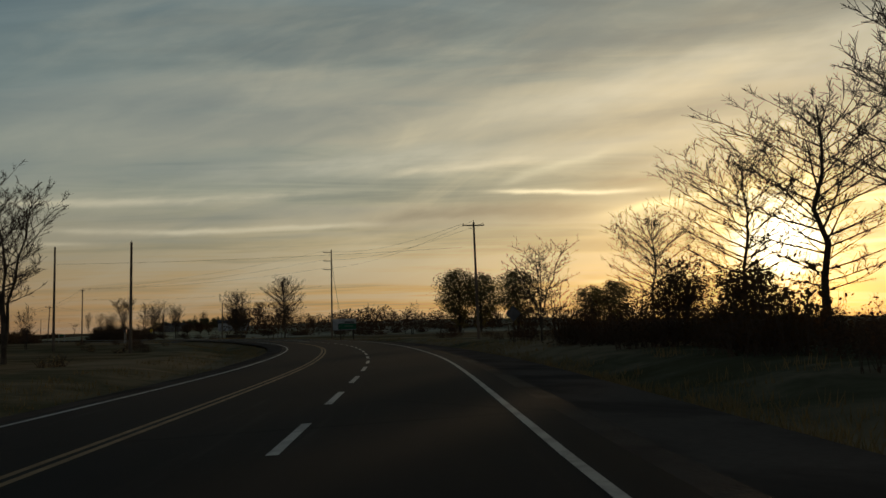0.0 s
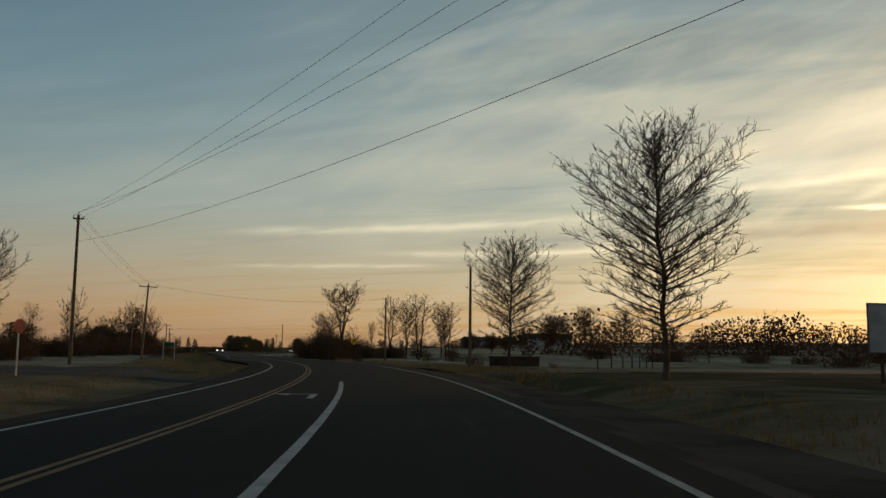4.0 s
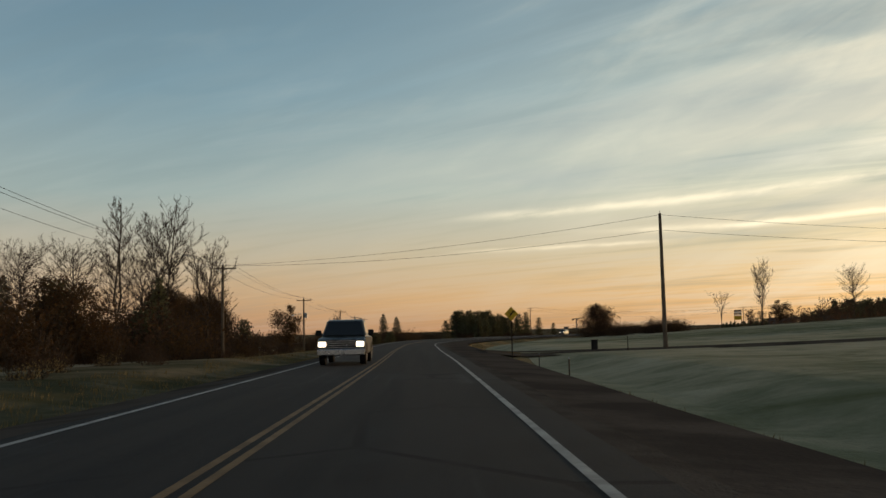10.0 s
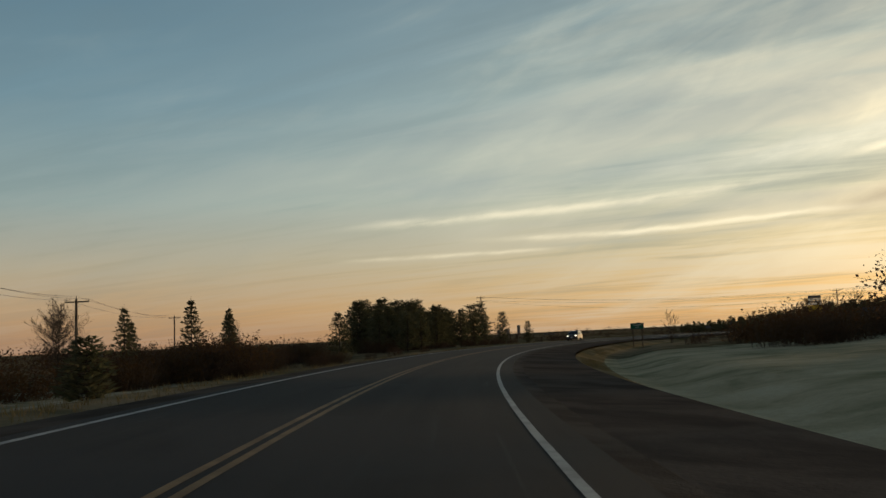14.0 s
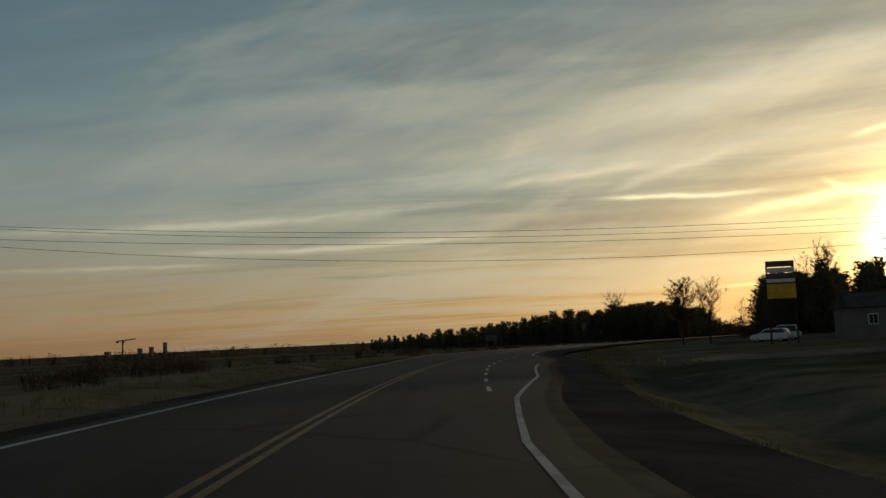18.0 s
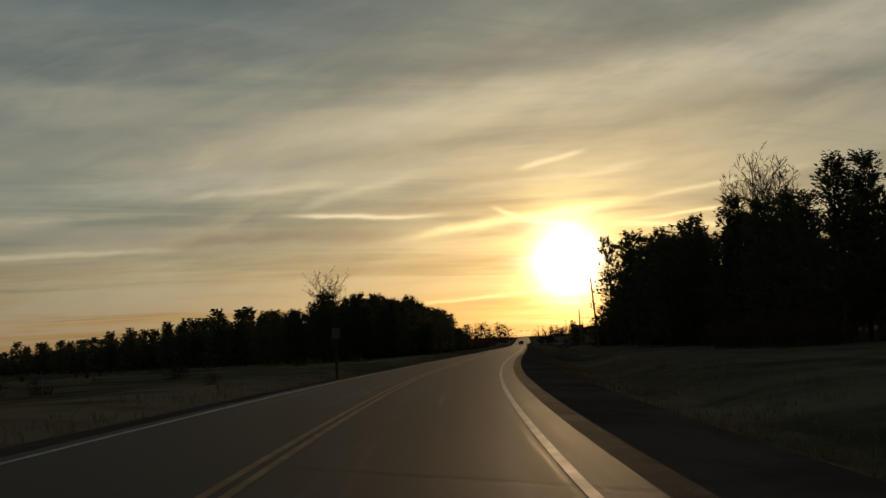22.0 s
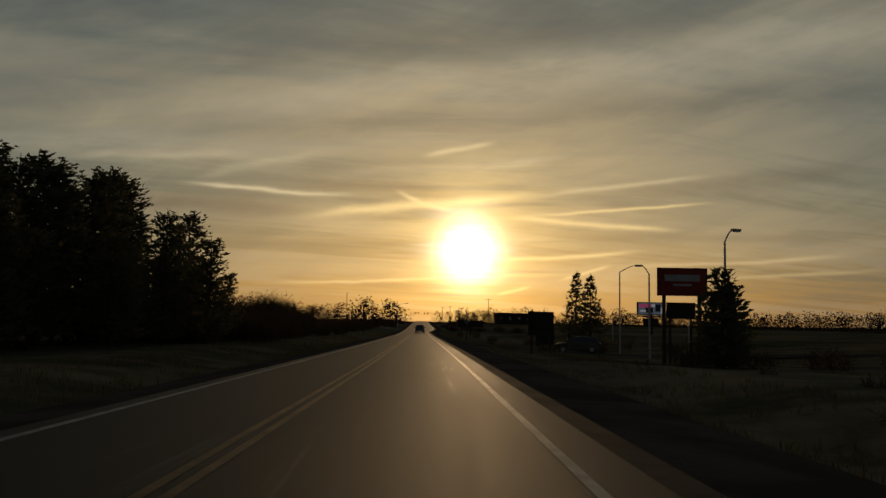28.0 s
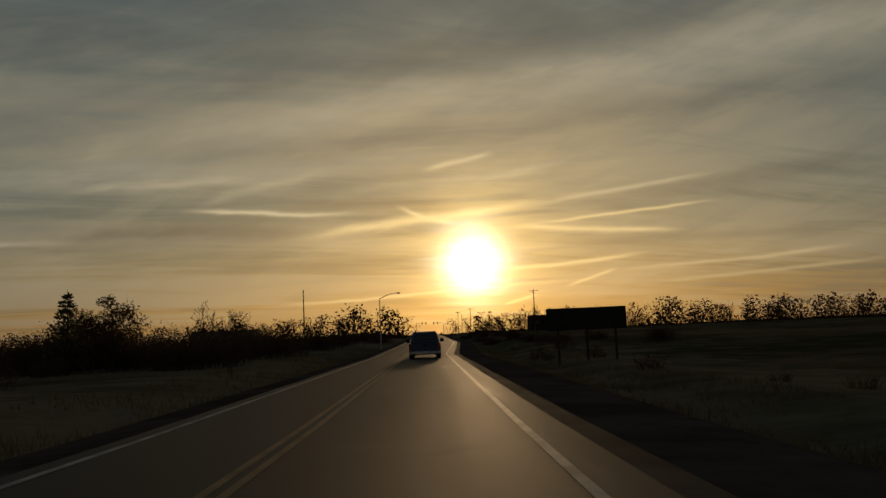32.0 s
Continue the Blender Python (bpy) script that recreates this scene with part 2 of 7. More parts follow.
    sky = streak(gold, 0.9, -12, 6.9, 6, 8.7, 0.28, 0.15, 0.4)
    sky = streak(gold, 0.75, 1, 7.3, 14, 6.2, 0.15, 0.1)
    sky = streak(gold, 0.75, 3, 7.2, 16, 8.0, 0.10, 0.1)
    sky = streak(gold, 0.8, 0, 4.4, 11.5, 5.0, 0.13, 0.1)
    sky = streak(gold, 0.75, 5.5, 3.2, 9.3, 4.2, 0.11, 0.1)
    sky = streak(gold, 0.6, -14, 2.6, 8, 3.7, 0.12, 0.3)
    sky = streak(grey, 0.5, -20, 4.9, -2, 5.5, 0.35, 0.4)
    sky = streak(grey, 0.5, 4, 6.0, 24, 5.6, 0.3, 0.4)
    sky = streak(grey, 0.6, 7, 8.5, 26, 9.6, 0.55, 0.4)
    sky = streak((1.5, 1.3, 0.85), 0.7, 3, 8.4, 16, 9.7, 0.14, 0.2)
    sky = streak((1.5, 1.2, 0.7), 0.7, 8, 3.9, 24, 4.6, 0.12, 0.2)
    sky = streak((1.3, 1.05, 0.6), 0.6, 9, 3.0, 26, 3.8, 0.12, 0.2)
    sky = streak((2.4, 1.8, 0.8), 0.8, 1.6, 2.1, 4.2, 2.8, 0.10, 0.1)
    sky = streak((0.95, 0.90, 0.70), 0.65, -40, 9.4, 6, 12.6, 0.75, 0.5, 1.0)
    sky = streak((0.26, 0.30, 0.285), 0.75, -24, 12.0, 36, 14.6, 1.1, 0.5, 1.8)
    sky = streak((1.05, 0.98, 0.76), 0.75, -26, 12.6, 36, 18.5, 1.2, 0.5, 2.2)
    sky = streak((0.22, 0.27, 0.27), 0.65, -30, 15.5, 30, 20.5, 1.2, 0.5, 1.0)
    sky = streak((0.24, 0.30, 0.31), 0.5, -60, 13.0, -14, 14.5, 1.0, 0.5)
    sky = streak((0.19, 0.25, 0.265), 0.6, -46, 16.0, -1, 21.0, 2.4, 0.5, 1.0)
    sky = streak((0.92, 0.87, 0.68), 0.45, -6, 13.0, 26, 18.0, 1.5, 0.5, 1.0)
    # the sun behind the veil
    rough_edge = N.m("ADD", 0.22, N.m("MULTIPLY", stripe, 1.6))
    core = N.m("EXPONENT", N.m("DIVIDE", N.m("MULTIPLY", rough_edge, N.m("ADD", N.m("MULTIPLY", N.m("MULTIPLY", glow_u, glow_u), 1.15), N.m("MULTIPLY", glow_v, glow_v))), -3.4))
    ring = N.m("EXPONENT", N.m("DIVIDE", d2, -15.0))
    wide = N.m("EXPONENT", N.m("DIVIDE", d2, -150.0))
    light = N.n("ShaderNodeVectorMath", operation="SCALE")
    light.inputs[0].default_value = (1.0, 0.93, 0.70)
    N.put(light.inputs["Scale"], N.m("MULTIPLY", core, 9.0))
    halo = N.n("ShaderNodeVectorMath", operation="SCALE")
    halo.inputs[0].default_value = (1.0, 0.66, 0.19)
    striped = N.m("ADD", 0.35, N.m("MULTIPLY", N.ease(stripe, 0.34, 0.62), 1.0))
    N.put(halo.inputs["Scale"], N.m("MULTIPLY", N.m("ADD", N.m("MULTIPLY", ring, 1.9), N.m("MULTIPLY", wide, 0.22)), striped))
    air = N.n("ShaderNodeVectorMath", operation="SCALE")
    N.put(air.inputs[0], nish.outputs[0])
    air.inputs["Scale"].default_value = 0.03
    total = sky
    for extra in (light.outputs[0], halo.outputs[0], air.outputs[0]):
        s = N.n("ShaderNodeVectorMath", operation="ADD")
        N.put(s.inputs[0], total)
        N.put(s.inputs[1], extra)
        total = s.outputs[0]
    bg = N.n("ShaderNodeBackground")
    tint = N.n("ShaderNodeVectorMath", operation="MULTIPLY")
    N.put(tint.inputs[0], total)
    tint.inputs[1].default_value = (1.0, 1.0, 0.97)
    N.put(bg.inputs[0], tint.outputs[0])
    bg.inputs[1].default_value = 1.0
    out = N.n("ShaderNodeOutputWorld")
    N.put(out.inputs[0], bg.outputs[0])


make_world()
sun_data = bpy.data.lights.new("sun", "SUN")
sun_data.energy, sun_data.angle, sun_data.color = 1.6, radians(1.2), (1.0, 0.66, 0.34)
sun = new("sun", sun_data)
a, e = radians(SUN_AZ), radians(SUN_EL)
sun.matrix_world = look((0, 0, 60), (-math.sin(a) * math.cos(e) * 50, -math.cos(a) * math.cos(e) * 50, 60 - math.sin(e) * 50))


# ---- materials ----
def material(name, base, rough=0.85, vary=0.35, scale=3.0, fine=30.0, bump=0.0, metal=0.0, second=None, spec=0.15, object_vary=0.0, thin=0.0):
    """A plain surface with stains at one scale and grain at another."""
    m = bpy.data.materials.new(name)
    m.use_nodes = True
    N = Nodes(m.node_tree)
    geo = N.n("ShaderNodeNewGeometry").outputs["Position"]
    big, small = N.noise(geo, scale, 4, 0.6, 0.4), N.noise(geo, fine, 3, 0.6)
    other = second or tuple(c * (1 - vary) for c in base)
    col = N.mix(N.ease(big, 0.38, 0.66), base, other)
    col = N.mix(N.m("MULTIPLY", small, vary), col, tuple(c * 0.45 for c in base))
    if object_vary:
        info = N.n("ShaderNodeObjectInfo").outputs["Random"]
        hsv = N.n("ShaderNodeHueSaturation")
        N.put(hsv.inputs["Value"], N.m("ADD", N.m("MULTIPLY", info, object_vary), 1 - object_vary / 2))
        N.put(hsv.inputs["Color"], col)
        col = hsv.outputs[0]
    b = N.n("ShaderNodeBsdfPrincipled")
    N.put(b.inputs["Base Color"], col)
    N.put(b.inputs["Roughness"], N.m("ADD", N.m("MULTIPLY", N.m("SUBTRACT", big, 0.5), 0.25), rough, clamp=True))
    b.inputs["Metallic"].default_value = metal
    b.inputs["Specular IOR Level"].default_value = spec
    if bump:
        bn = N.n("ShaderNodeBump")
        bn.inputs["Strength"].default_value = bump
        bn.inputs["Distance"].default_value = 0.03
        N.put(bn.inputs["Height"], small)
        N.put(b.inputs["Normal"], bn.outputs[0])
    out = N.n("ShaderNodeOutputMaterial")
    if thin:
        tr = N.n("ShaderNodeBsdfTranslucent")
        N.put(tr.inputs[0], col)
        both = N.n("ShaderNodeMixShader")
        both.inputs[0].default_value = thin
        N.put(both.inputs[1], b.outputs[0])
        N.put(both.inputs[2], tr.outputs[0])
        N.put(out.inputs[0], both.outputs[0])
    else:
        N.put(out.inputs[0], b.outputs[0])
    return m


def glowing(name, col, power):
    m = bpy.data.materials.new(name)
    m.use_nodes = True
    N = Nodes(m.node_tree)
    em = N.n("ShaderNodeEmission")
    em.inputs[0].default_value = (*col, 1)
    em.inputs[1].default_value = power
    out = N.n("ShaderNodeOutputMaterial")
    N.put(out.inputs[0], em.outputs[0])
    return m


def road_material():
    """Worn asphalt: aggregate grain, darker wheel tracks drawn out along the lane, tar patches and hairline cracks."""
    m = bpy.data.materials.new("asphalt")
    m.use_nodes = True
    N = Nodes(m.node_tree)
    uv = N.n("ShaderNodeUVMap", uv_map="lane").outputs[0]      # x metres across, y metres along
    sep = N.n("ShaderNodeSeparateXYZ")
    N.put(sep.inputs[0], uv)
    long = N.n("ShaderNodeMapping")
    N.put(long.inputs[0], uv)
    long.inputs["Scale"].default_value = (1.4, 0.03, 1)
    tracks = N.noise(long.outputs[0], 1.0, 4, 0.6)
    patch = N.noise(uv, 0.12, 4, 0.6, 0.6)
    grain = N.noise(uv, 45.0, 3, 0.7)
    crack = N.n("ShaderNodeTexVoronoi", feature="DISTANCE_TO_EDGE")
    warped = N.n("ShaderNodeVectorMath", operation="ADD")
    N.put(warped.inputs[0], uv)
    N.put(warped.inputs[1], N.n("ShaderNodeTexNoise").outputs["Color"])
    N.put(crack.inputs["Vector"], warped.outputs[0])
    crack.inputs["Scale"].default_value = 0.11
    line = N.ease(crack.outputs["Distance"], 0.012, 0.003)
    line = N.m("MULTIPLY", line, N.ease(patch, 0.45, 0.6))
    col = N.mix(N.ease(tracks, 0.32, 0.68), (0.012, 0.0115, 0.012), (0.034, 0.032, 0.031))
    col = N.mix(N.m("MULTIPLY", N.ease(patch, 0.5, 0.62), 0.5), col, (0.034, 0.033, 0.035))
    col = N.mix(N.m("MULTIPLY", grain, 0.5), col, (0.025, 0.025, 0.027))
    # darker colour up to 400 m along, gone by 470 m
    first_stretch = N.ease(sep.outputs[1], 470.0, 400.0)
    col = N.mix(N.m("MULTIPLY", first_stretch, 0.6), col, (0.013, 0.013, 0.0135))
    col = N.mix(line, col, (0.012, 0.012, 0.013))
    b = N.n("ShaderNodeBsdfPrincipled")
    N.put(b.inputs["Base Color"], col)
    worn_in = N.ease(sep.outputs[1], 760.0, 1000.0)         # the last stretch is older and polished
    combed = N.n("ShaderNodeMapping")
    N.put(combed.inputs[0], uv)
    combed.inputs["Scale"].default_value = (2.4, 0.05, 1)
    worn = N.noise(combed.outputs[0], 1.0, 5, 0.65, 0.4)
    polish = N.m("MULTIPLY", N.ease(worn, 0.56, 0.70), N.ease(patch, 0.40, 0.56))
    N.put(b.inputs["Roughness"], N.m("SUBTRACT", N.m("SUBTRACT", N.m("ADD", 0.74, N.m("MULTIPLY", tracks, 0.22)), N.m("MULTIPLY", worn_in, 0.20)), N.m("MULTIPLY", polish, 0.12)))
    N.put(b.inputs["Specular IOR Level"], N.m("SUBTRACT", N.m("ADD", 0.035, N.m("MULTIPLY", N.ease(sep.outputs[1], 370.0, 480.0), 0.07)), N.m("MULTIPLY", worn_in, 0.02)))
    bn = N.n("ShaderNodeBump")
    bn.inputs["Strength"].default_value = 0.5
    bn.inputs["Distance"].default_value = 0.01
    N.put(bn.inputs["Height"], N.m("SUBTRACT", grain, N.m("MULTIPLY", line, 0.8)))
    N.put(b.inputs["Normal"], bn.outputs[0])
    out = N.n("ShaderNodeOutputMaterial")
    N.put(out.inputs[0], b.outputs[0])
    return m


def field_material(name, green, straw, frost, frosty):
    """Late-autumn grass: green and straw patches with a bloom of frost, and clumpy relief."""
    m = bpy.data.materials.new(name)
    m.use_nodes = True
    N = Nodes(m.node_tree)
    geo = N.n("ShaderNodeNewGeometry").outputs["Position"]
    wide, mid, tuft = N.noise(geo, 0.02, 4, 0.6, 0.5), N.noise(geo, 0.22, 4, 0.65, 0.6), N.noise(geo, 3.5, 4, 0.7)
    col = N.mix(N.ease(N.m("ADD", N.m("MULTIPLY", wide, 0.6), N.m("MULTIPLY", mid, 0.4)), 0.42, 0.6), green, straw)
    col = N.mix(N.m("MULTIPLY", N.ease(N.m("ADD", N.m("MULTIPLY", mid, 0.5), N.m("MULTIPLY", wide, 0.5)), 0.30, 0.68), frosty), col, frost)
    col = N.mix(N.m("MULTIPLY", tuft, 0.40), col, tuple(c * 0.3 for c in green))
    b = N.n("ShaderNodeBsdfPrincipled")
    N.put(b.inputs["Base Color"], col)
    b.inputs["Roughness"].default_value = 0.95
    b.inputs["Specular IOR Level"].default_value = 0.0
    bn = N.n("ShaderNodeBump")
    bn.inputs["Strength"].default_value = 0.9
    bn.inputs["Distance"].default_value = 0.10
    N.put(bn.inputs["Height"], N.m("ADD", tuft, N.m("MULTIPLY", mid, 0.5)))
    N.put(b.inputs["Normal"], bn.outputs[0])
    out = N.n("ShaderNodeOutputMaterial")
    N.put(out.inputs[0], b.outputs[0])
    return m


M_ROAD = road_material()
M_WHITE = material("road_paint_white", (0.38, 0.38, 0.37), 0.6, 0.65, 1.6, 14, 0.3, second=(0.22, 0.22, 0.215))
M_YELLOW = material("road_paint_yellow", (0.19, 0.10, 0.022), 0.6, 0.6, 1.6, 14, 0.3, second=(0.12, 0.065, 0.018))
M_GRAVEL = material("shoulder_gravel", (0.105, 0.088, 0.075), 0.95, 0.6, 0.35, 9, 0.5, second=(0.055, 0.047, 0.041), spec=0.0)
M_EDGE = material("paved_shoulder", (0.065, 0.057, 0.052), 0.9, 0.5, 0.5, 18, 0.5, spec=0.02)
M_FIELD = field_material("frosted_grass", (0.085, 0.090, 0.045), (0.22, 0.165, 0.085), (0.52, 0.53, 0.47), 0.55)
M_DRY = field_material("dry_meadow", (0.062, 0.055, 0.026), (0.165, 0.112, 0.056), (0.28, 0.255, 0.20), 0.34)
M_LAWN = field_material("frosted_lawn", (0.125, 0.135, 0.07), (0.31, 0.245, 0.125), (0.53, 0.50, 0.38), 0.75)
M_SUNSTRAW = field_material("straw_edge", (0.13, 0.10, 0.048), (0.24, 0.170, 0.080), (0.34, 0.31, 0.24), 0.3)
M_VERGE = field_material("verge_grass", (0.062, 0.060, 0.030), (0.19, 0.130, 0.062), (0.33, 0.32, 0.27), 0.36)
M_BARK = material("bark", (0.080, 0.064, 0.050), 0.95, 0.5, 1.2, 14, 0.8, spec=0.05, object_vary=0.4)
M_TWIG = material("twigs", (0.085, 0.062, 0.046), 0.95, 0.4, 0.8, 8, spec=0.03, object_vary=0.5)
M_LEAF = material("dry_leaves", (0.088, 0.050, 0.024), 0.8, 0.5, 0.7, 6, second=(0.068, 0.046, 0.022), spec=0.05, object_vary=0.5, thin=0.45)
M_OLIVE = material("late_green_leaves", (0.10, 0.095, 0.035), 0.8, 0.5, 0.7, 6, second=(0.13, 0.09, 0.03), object_vary=0.3, thin=0.45)
M_NEEDLE = material("pine_needles", (0.105, 0.100, 0.055), 0.85, 0.5, 0.7, 6, second=(0.075, 0.080, 0.042), object_vary=0.4, thin=0.5)
M_BRUSH = material("brown_brush", (0.085, 0.053, 0.033), 0.95, 0.5, 0.5, 7, second=(0.055, 0.036, 0.026), spec=0.03, object_vary=0.5, thin=0.4)
M_STRAW = material("straw", (0.32, 0.21, 0.09), 0.9, 0.4, 0.6, 9, second=(0.20, 0.15, 0.06))
M_POLE = material("weathered_pole_wood", (0.15, 0.115, 0.085), 0.9, 0.4, 0.8, 20, 0.4)
M_WIRE = material("dark_cable", (0.03, 0.03, 0.032), 0.6, 0.1)
M_STEEL = material("galvanised_steel", (0.36, 0.37, 0.38), 0.5, 0.25, 2.0, 30, metal=0.8)
M_INSUL = material("porcelain", (0.30, 0.27, 0.24), 0.3, 0.1)


# ---- the road's line ----
ROAD = [(-175.8, -247.3), (-144.2, -224.4), (-114.7, -199.0), (-88.1, -170.6), (-64.8, -140.1), (-44.2, -107.5), (-26.8, -72.7), (-12.9, -36.5), (0.0, 0.0), (13.2, 36.1), (26.4, 71.7), (39.3, 106.8), (52.0, 142.0), (65.5, 177.0), (81.3, 211.1), (100.1, 243.7), (121.9, 274.4), (146.3, 302.6), (172.6, 327.9), (200.1, 350.4), (228.7, 370.3), (258.7, 387.0), (289.8, 400.4), (321.5, 411.4), (353.6, 420.5), (385.6, 428.9), (417.8, 437.3), (449.9, 445.9), (482.0, 454.4), (514.2, 462.9), (546.3, 471.5), (578.4, 480.2), (610.6, 488.9)]


def smooth_line():
    """The road's line as dense samples: time-like parameter, x, y, heading."""
    p = [Vector((x, y)) for x, y in ROAD]
    first, last = (p[1] - p[0]), (p[-1] - p[-2])
    p = [p[0] - first * k for k in (4, 3, 2, 1)] + p + [p[-1] + last * k for k in range(1, 33)]
    out = []
    for i in range(1, len(p) - 2):
        a, b, c, d = p[i - 1:i + 3]
        for k in range(10):
            s = k / 10
            q = 0.5 * ((2 * b) + (c - a) * s + (2 * a - 5 * b + 4 * c - d) * s * s + (3 * b - a - 3 * c + d) * s ** 3)
            out.append((i - 4 + s, q.x, q.y))
    return np.array(out)


LINE = smooth_line()
TAN = np.gradient(LINE[:, 1:], axis=0)
TAN /= np.linalg.norm(TAN, axis=1)[:, None]
DIST = np.concatenate([[0], np.cumsum(np.linalg.norm(np.diff(LINE[:, 1:], axis=0), axis=1))])


def place(t, o):
    """World x, y of a spot o metres to the right of the line, abreast of parameter t."""
    x, y = np.interp(t, LINE[:, 0], LINE[:, 1]), np.interp(t, LINE[:, 0], LINE[:, 2])
    tx, ty = np.interp(t, LINE[:, 0], TAN[:, 0]), np.interp(t, LINE[:, 0], TAN[:, 1])
    return float(x + ty * o), float(y - tx * o)


def bearing(t):
    """Degrees by which the road's heading turns from +y to the left."""
    return math.degrees(math.atan2(-np.interp(t, LINE[:, 0], TAN[:, 0]), np.interp(t, LINE[:, 0], TAN[:, 1])))


def road_coords(xs, ys):
    """Parameter and offset from the line of many spots."""
    xs, ys = np.asarray(xs, float), np.asarray(ys, float)
    ti, oi = np.empty(len(xs)), np.empty(len(xs))
    for k in range(0, len(xs), 4000):
        dx, dy = xs[k:k + 4000, None] - LINE[None, :, 1], ys[k:k + 4000, None] - LINE[None, :, 2]
        i = (dx * dx + dy * dy).argmin(1)
        r = np.arange(len(i))
        dx, dy = dx[r, i], dy[r, i]
        side = dx * TAN[i, 1] - dy * TAN[i, 0]
        ti[k:k + 4000] = LINE[i, 0]
        oi[k:k + 4000] = np.sign(side) * np.hypot(dx, dy)
    return ti, oi


# offsets of the painted lines from the line, by parameter
RIGHT = [(-4, 1.3), (0.2, 1.35), (1.2, 1.6), (2.2, 1.9), (3.2, 2.05), (5.7, 2.8), (6.2, 3.3), (7.2, 3.0), (8.2, 2.6), (9.2, 1.48), (10.2, 1.3), (12.2, 1.4),
         (13.2, 1.02), (15.7, 1.32), (17.7, 1.12), (18.4, 1.0), (19.3, 0.9), (19.8, 1.3), (20.2, 2.4), (20.75, 1.45), (22.2, 1.12), (23.2, 1.4), (26, 1.4), (30, 1.2), (34, 1.2), (36, 3.6), (64, 3.6)]
YELLOW = [(-4, -3.6), (3.7, -3.7), (6.2, -3.1), (7.2, -2.5), (8.2, -2.0), (9.2, -1.85), (13, -2.08), (17.7, -1.95), (20, -1.95), (23.2, -1.85), (26, -1.8), (64, -1.8)]
LEFT = [(-4, -6.2), (3.2, -6.3), (5.7, -5.6), (6.4, -5.9), (7.2, -7.4), (8.0, -5.9), (9.2, -4.8), (13, -4.95), (19.4, -5.0), (20.2, -6.4), (21.2, -5.2), (23.2, -4.8), (26, -4.3), (30, -4.0), (64, -4.0)]


# outer edge of the asphalt: as the edge line, but for the lane that leads into the side road
PAVED = [r for r in RIGHT if r[0] < 18.2] + [(18.3, 1.02), (18.55, 1.5), (18.9, 2.8), (19.25, 3.2), (19.7, 4.1), (19.9, 3.6), (20.2, 2.4)] + [r for r in RIGHT if r[0] > 20.5]


SHOULDER = [(-4, 2.7), (10.4, 2.7), (12, 3.5), (13, 4.0), (17.4, 4.0), (18.3, 3.0), (19, 2.7), (64, 2.7)]


def off(table, t):
    return np.interp(t, [r[0] for r in table], [r[1] for r in table])


def grade(t):
    """The road climbs gently beyond the last bend."""
    return np.interp(t, [-4, 32.4, 34, 36, 46, 60, 64], [0, 0, 0.25, 1.0, 5.6, 9.5, 10])


def bank(t, o):
    """Height that the road's cross-fall gives at an offset: curves are banked."""
    k = np.interp(t, [-4, 0, 3, 5.5, 12, 13.5, 21.5, 23.5, 64], [-0.03, -0.03, -0.025, 0, 0, 0.04, 0.04, 0, 0])
    return grade(t) - k * np.clip(o, -9, 9) * np.clip((60 - np.abs(o)) / 40, 0, 1)


def lift(t, o):
    """Ground height at an offset from the road."""
    t, o = np.asarray(t, float), np.asarray(o, float)
    r, l = off(PAVED, t) + off(SHOULDER, t), off(LEFT, t) - 1.6
    right = np.clip(o - r, 0, None)
    left = np.clip(l - o, 0, None)
    over = sum(np.exp(-np.abs((t - c) / w) ** 4) for c, w in ((5.72, 0.34), (11.72, 0.20), (19.75, 0.36), (24.95, 0.26), (29.6, 0.34), (30.62, 0.26)))
    ditch = -0.75 * np.exp(-((right - 3.2) / 2.6) ** 2) * (1 - np.minimum(over, 1)) - 0.55 * np.exp(-((left - 3.0) / 2.6) ** 2) * (1 - np.exp(-np.abs((t - 5.45) / 0.34) ** 4))
    hill = np.interp(t, [-4, 2, 5, 8.5, 10, 14, 17, 18.5, 22, 26, 30, 64], [1, 0.3, 0.1, 0.2, 0.6, 1.0, 1.4, 1.2, 0.8, 0.5, 0.1, 0])
    rise = hill * (1.6 * (1 - np.exp(-(right / 45) ** 2)) + 4.5 * (1 - np.exp(-(np.clip(right - 30, 0, None) / 110) ** 2)))
    dip = np.interp(t, [-4, 10, 15, 17, 22, 24, 64], [0, 0, 0.2, 1, 1, 0.2, 0])
    fall = -2.0 * dip * (1 - np.exp(-(left / 50) ** 2))
    fall = fall - 2.0 * np.interp(t, [11.4, 13.4, 16.0, 17.6], [0, 1, 1, 0]) * (1 - np.exp(-(left / 13) ** 2))
    hollow = -1.0 * np.interp(t, [28.4, 30, 33.5, 35], [0, 1, 1, 0]) * (1 - np.exp(-(right / 9) ** 2)) * np.exp(-(right / 60) ** 2)
    return ditch + rise + fall + hollow + bank(t, o) - 0.12 * ((right > 0) | (left > 0))


def ground_z(x, y):
    t, o = road_coords([x], [y])
    return float(lift(t, o)[0])


def link(name, verts, faces, mat, parent=None, label="", smooth=False):
    me = bpy.data.meshes.new(name)
    me.from_pydata([tuple(v) for v in verts], [], faces)
    if isinstance(mat, (list, tuple)):
        for one in mat:
            me.materials.append(one)
    else:
        me.materials.append(mat)
    if smooth:
        me.polygons.foreach_set("use_smooth", [True] * len(me.polygons))
    me.update()
    ob = new(name, me)
    if parent:
        ob.parent = parent
    if label:
        ob["label"] = label
    return ob


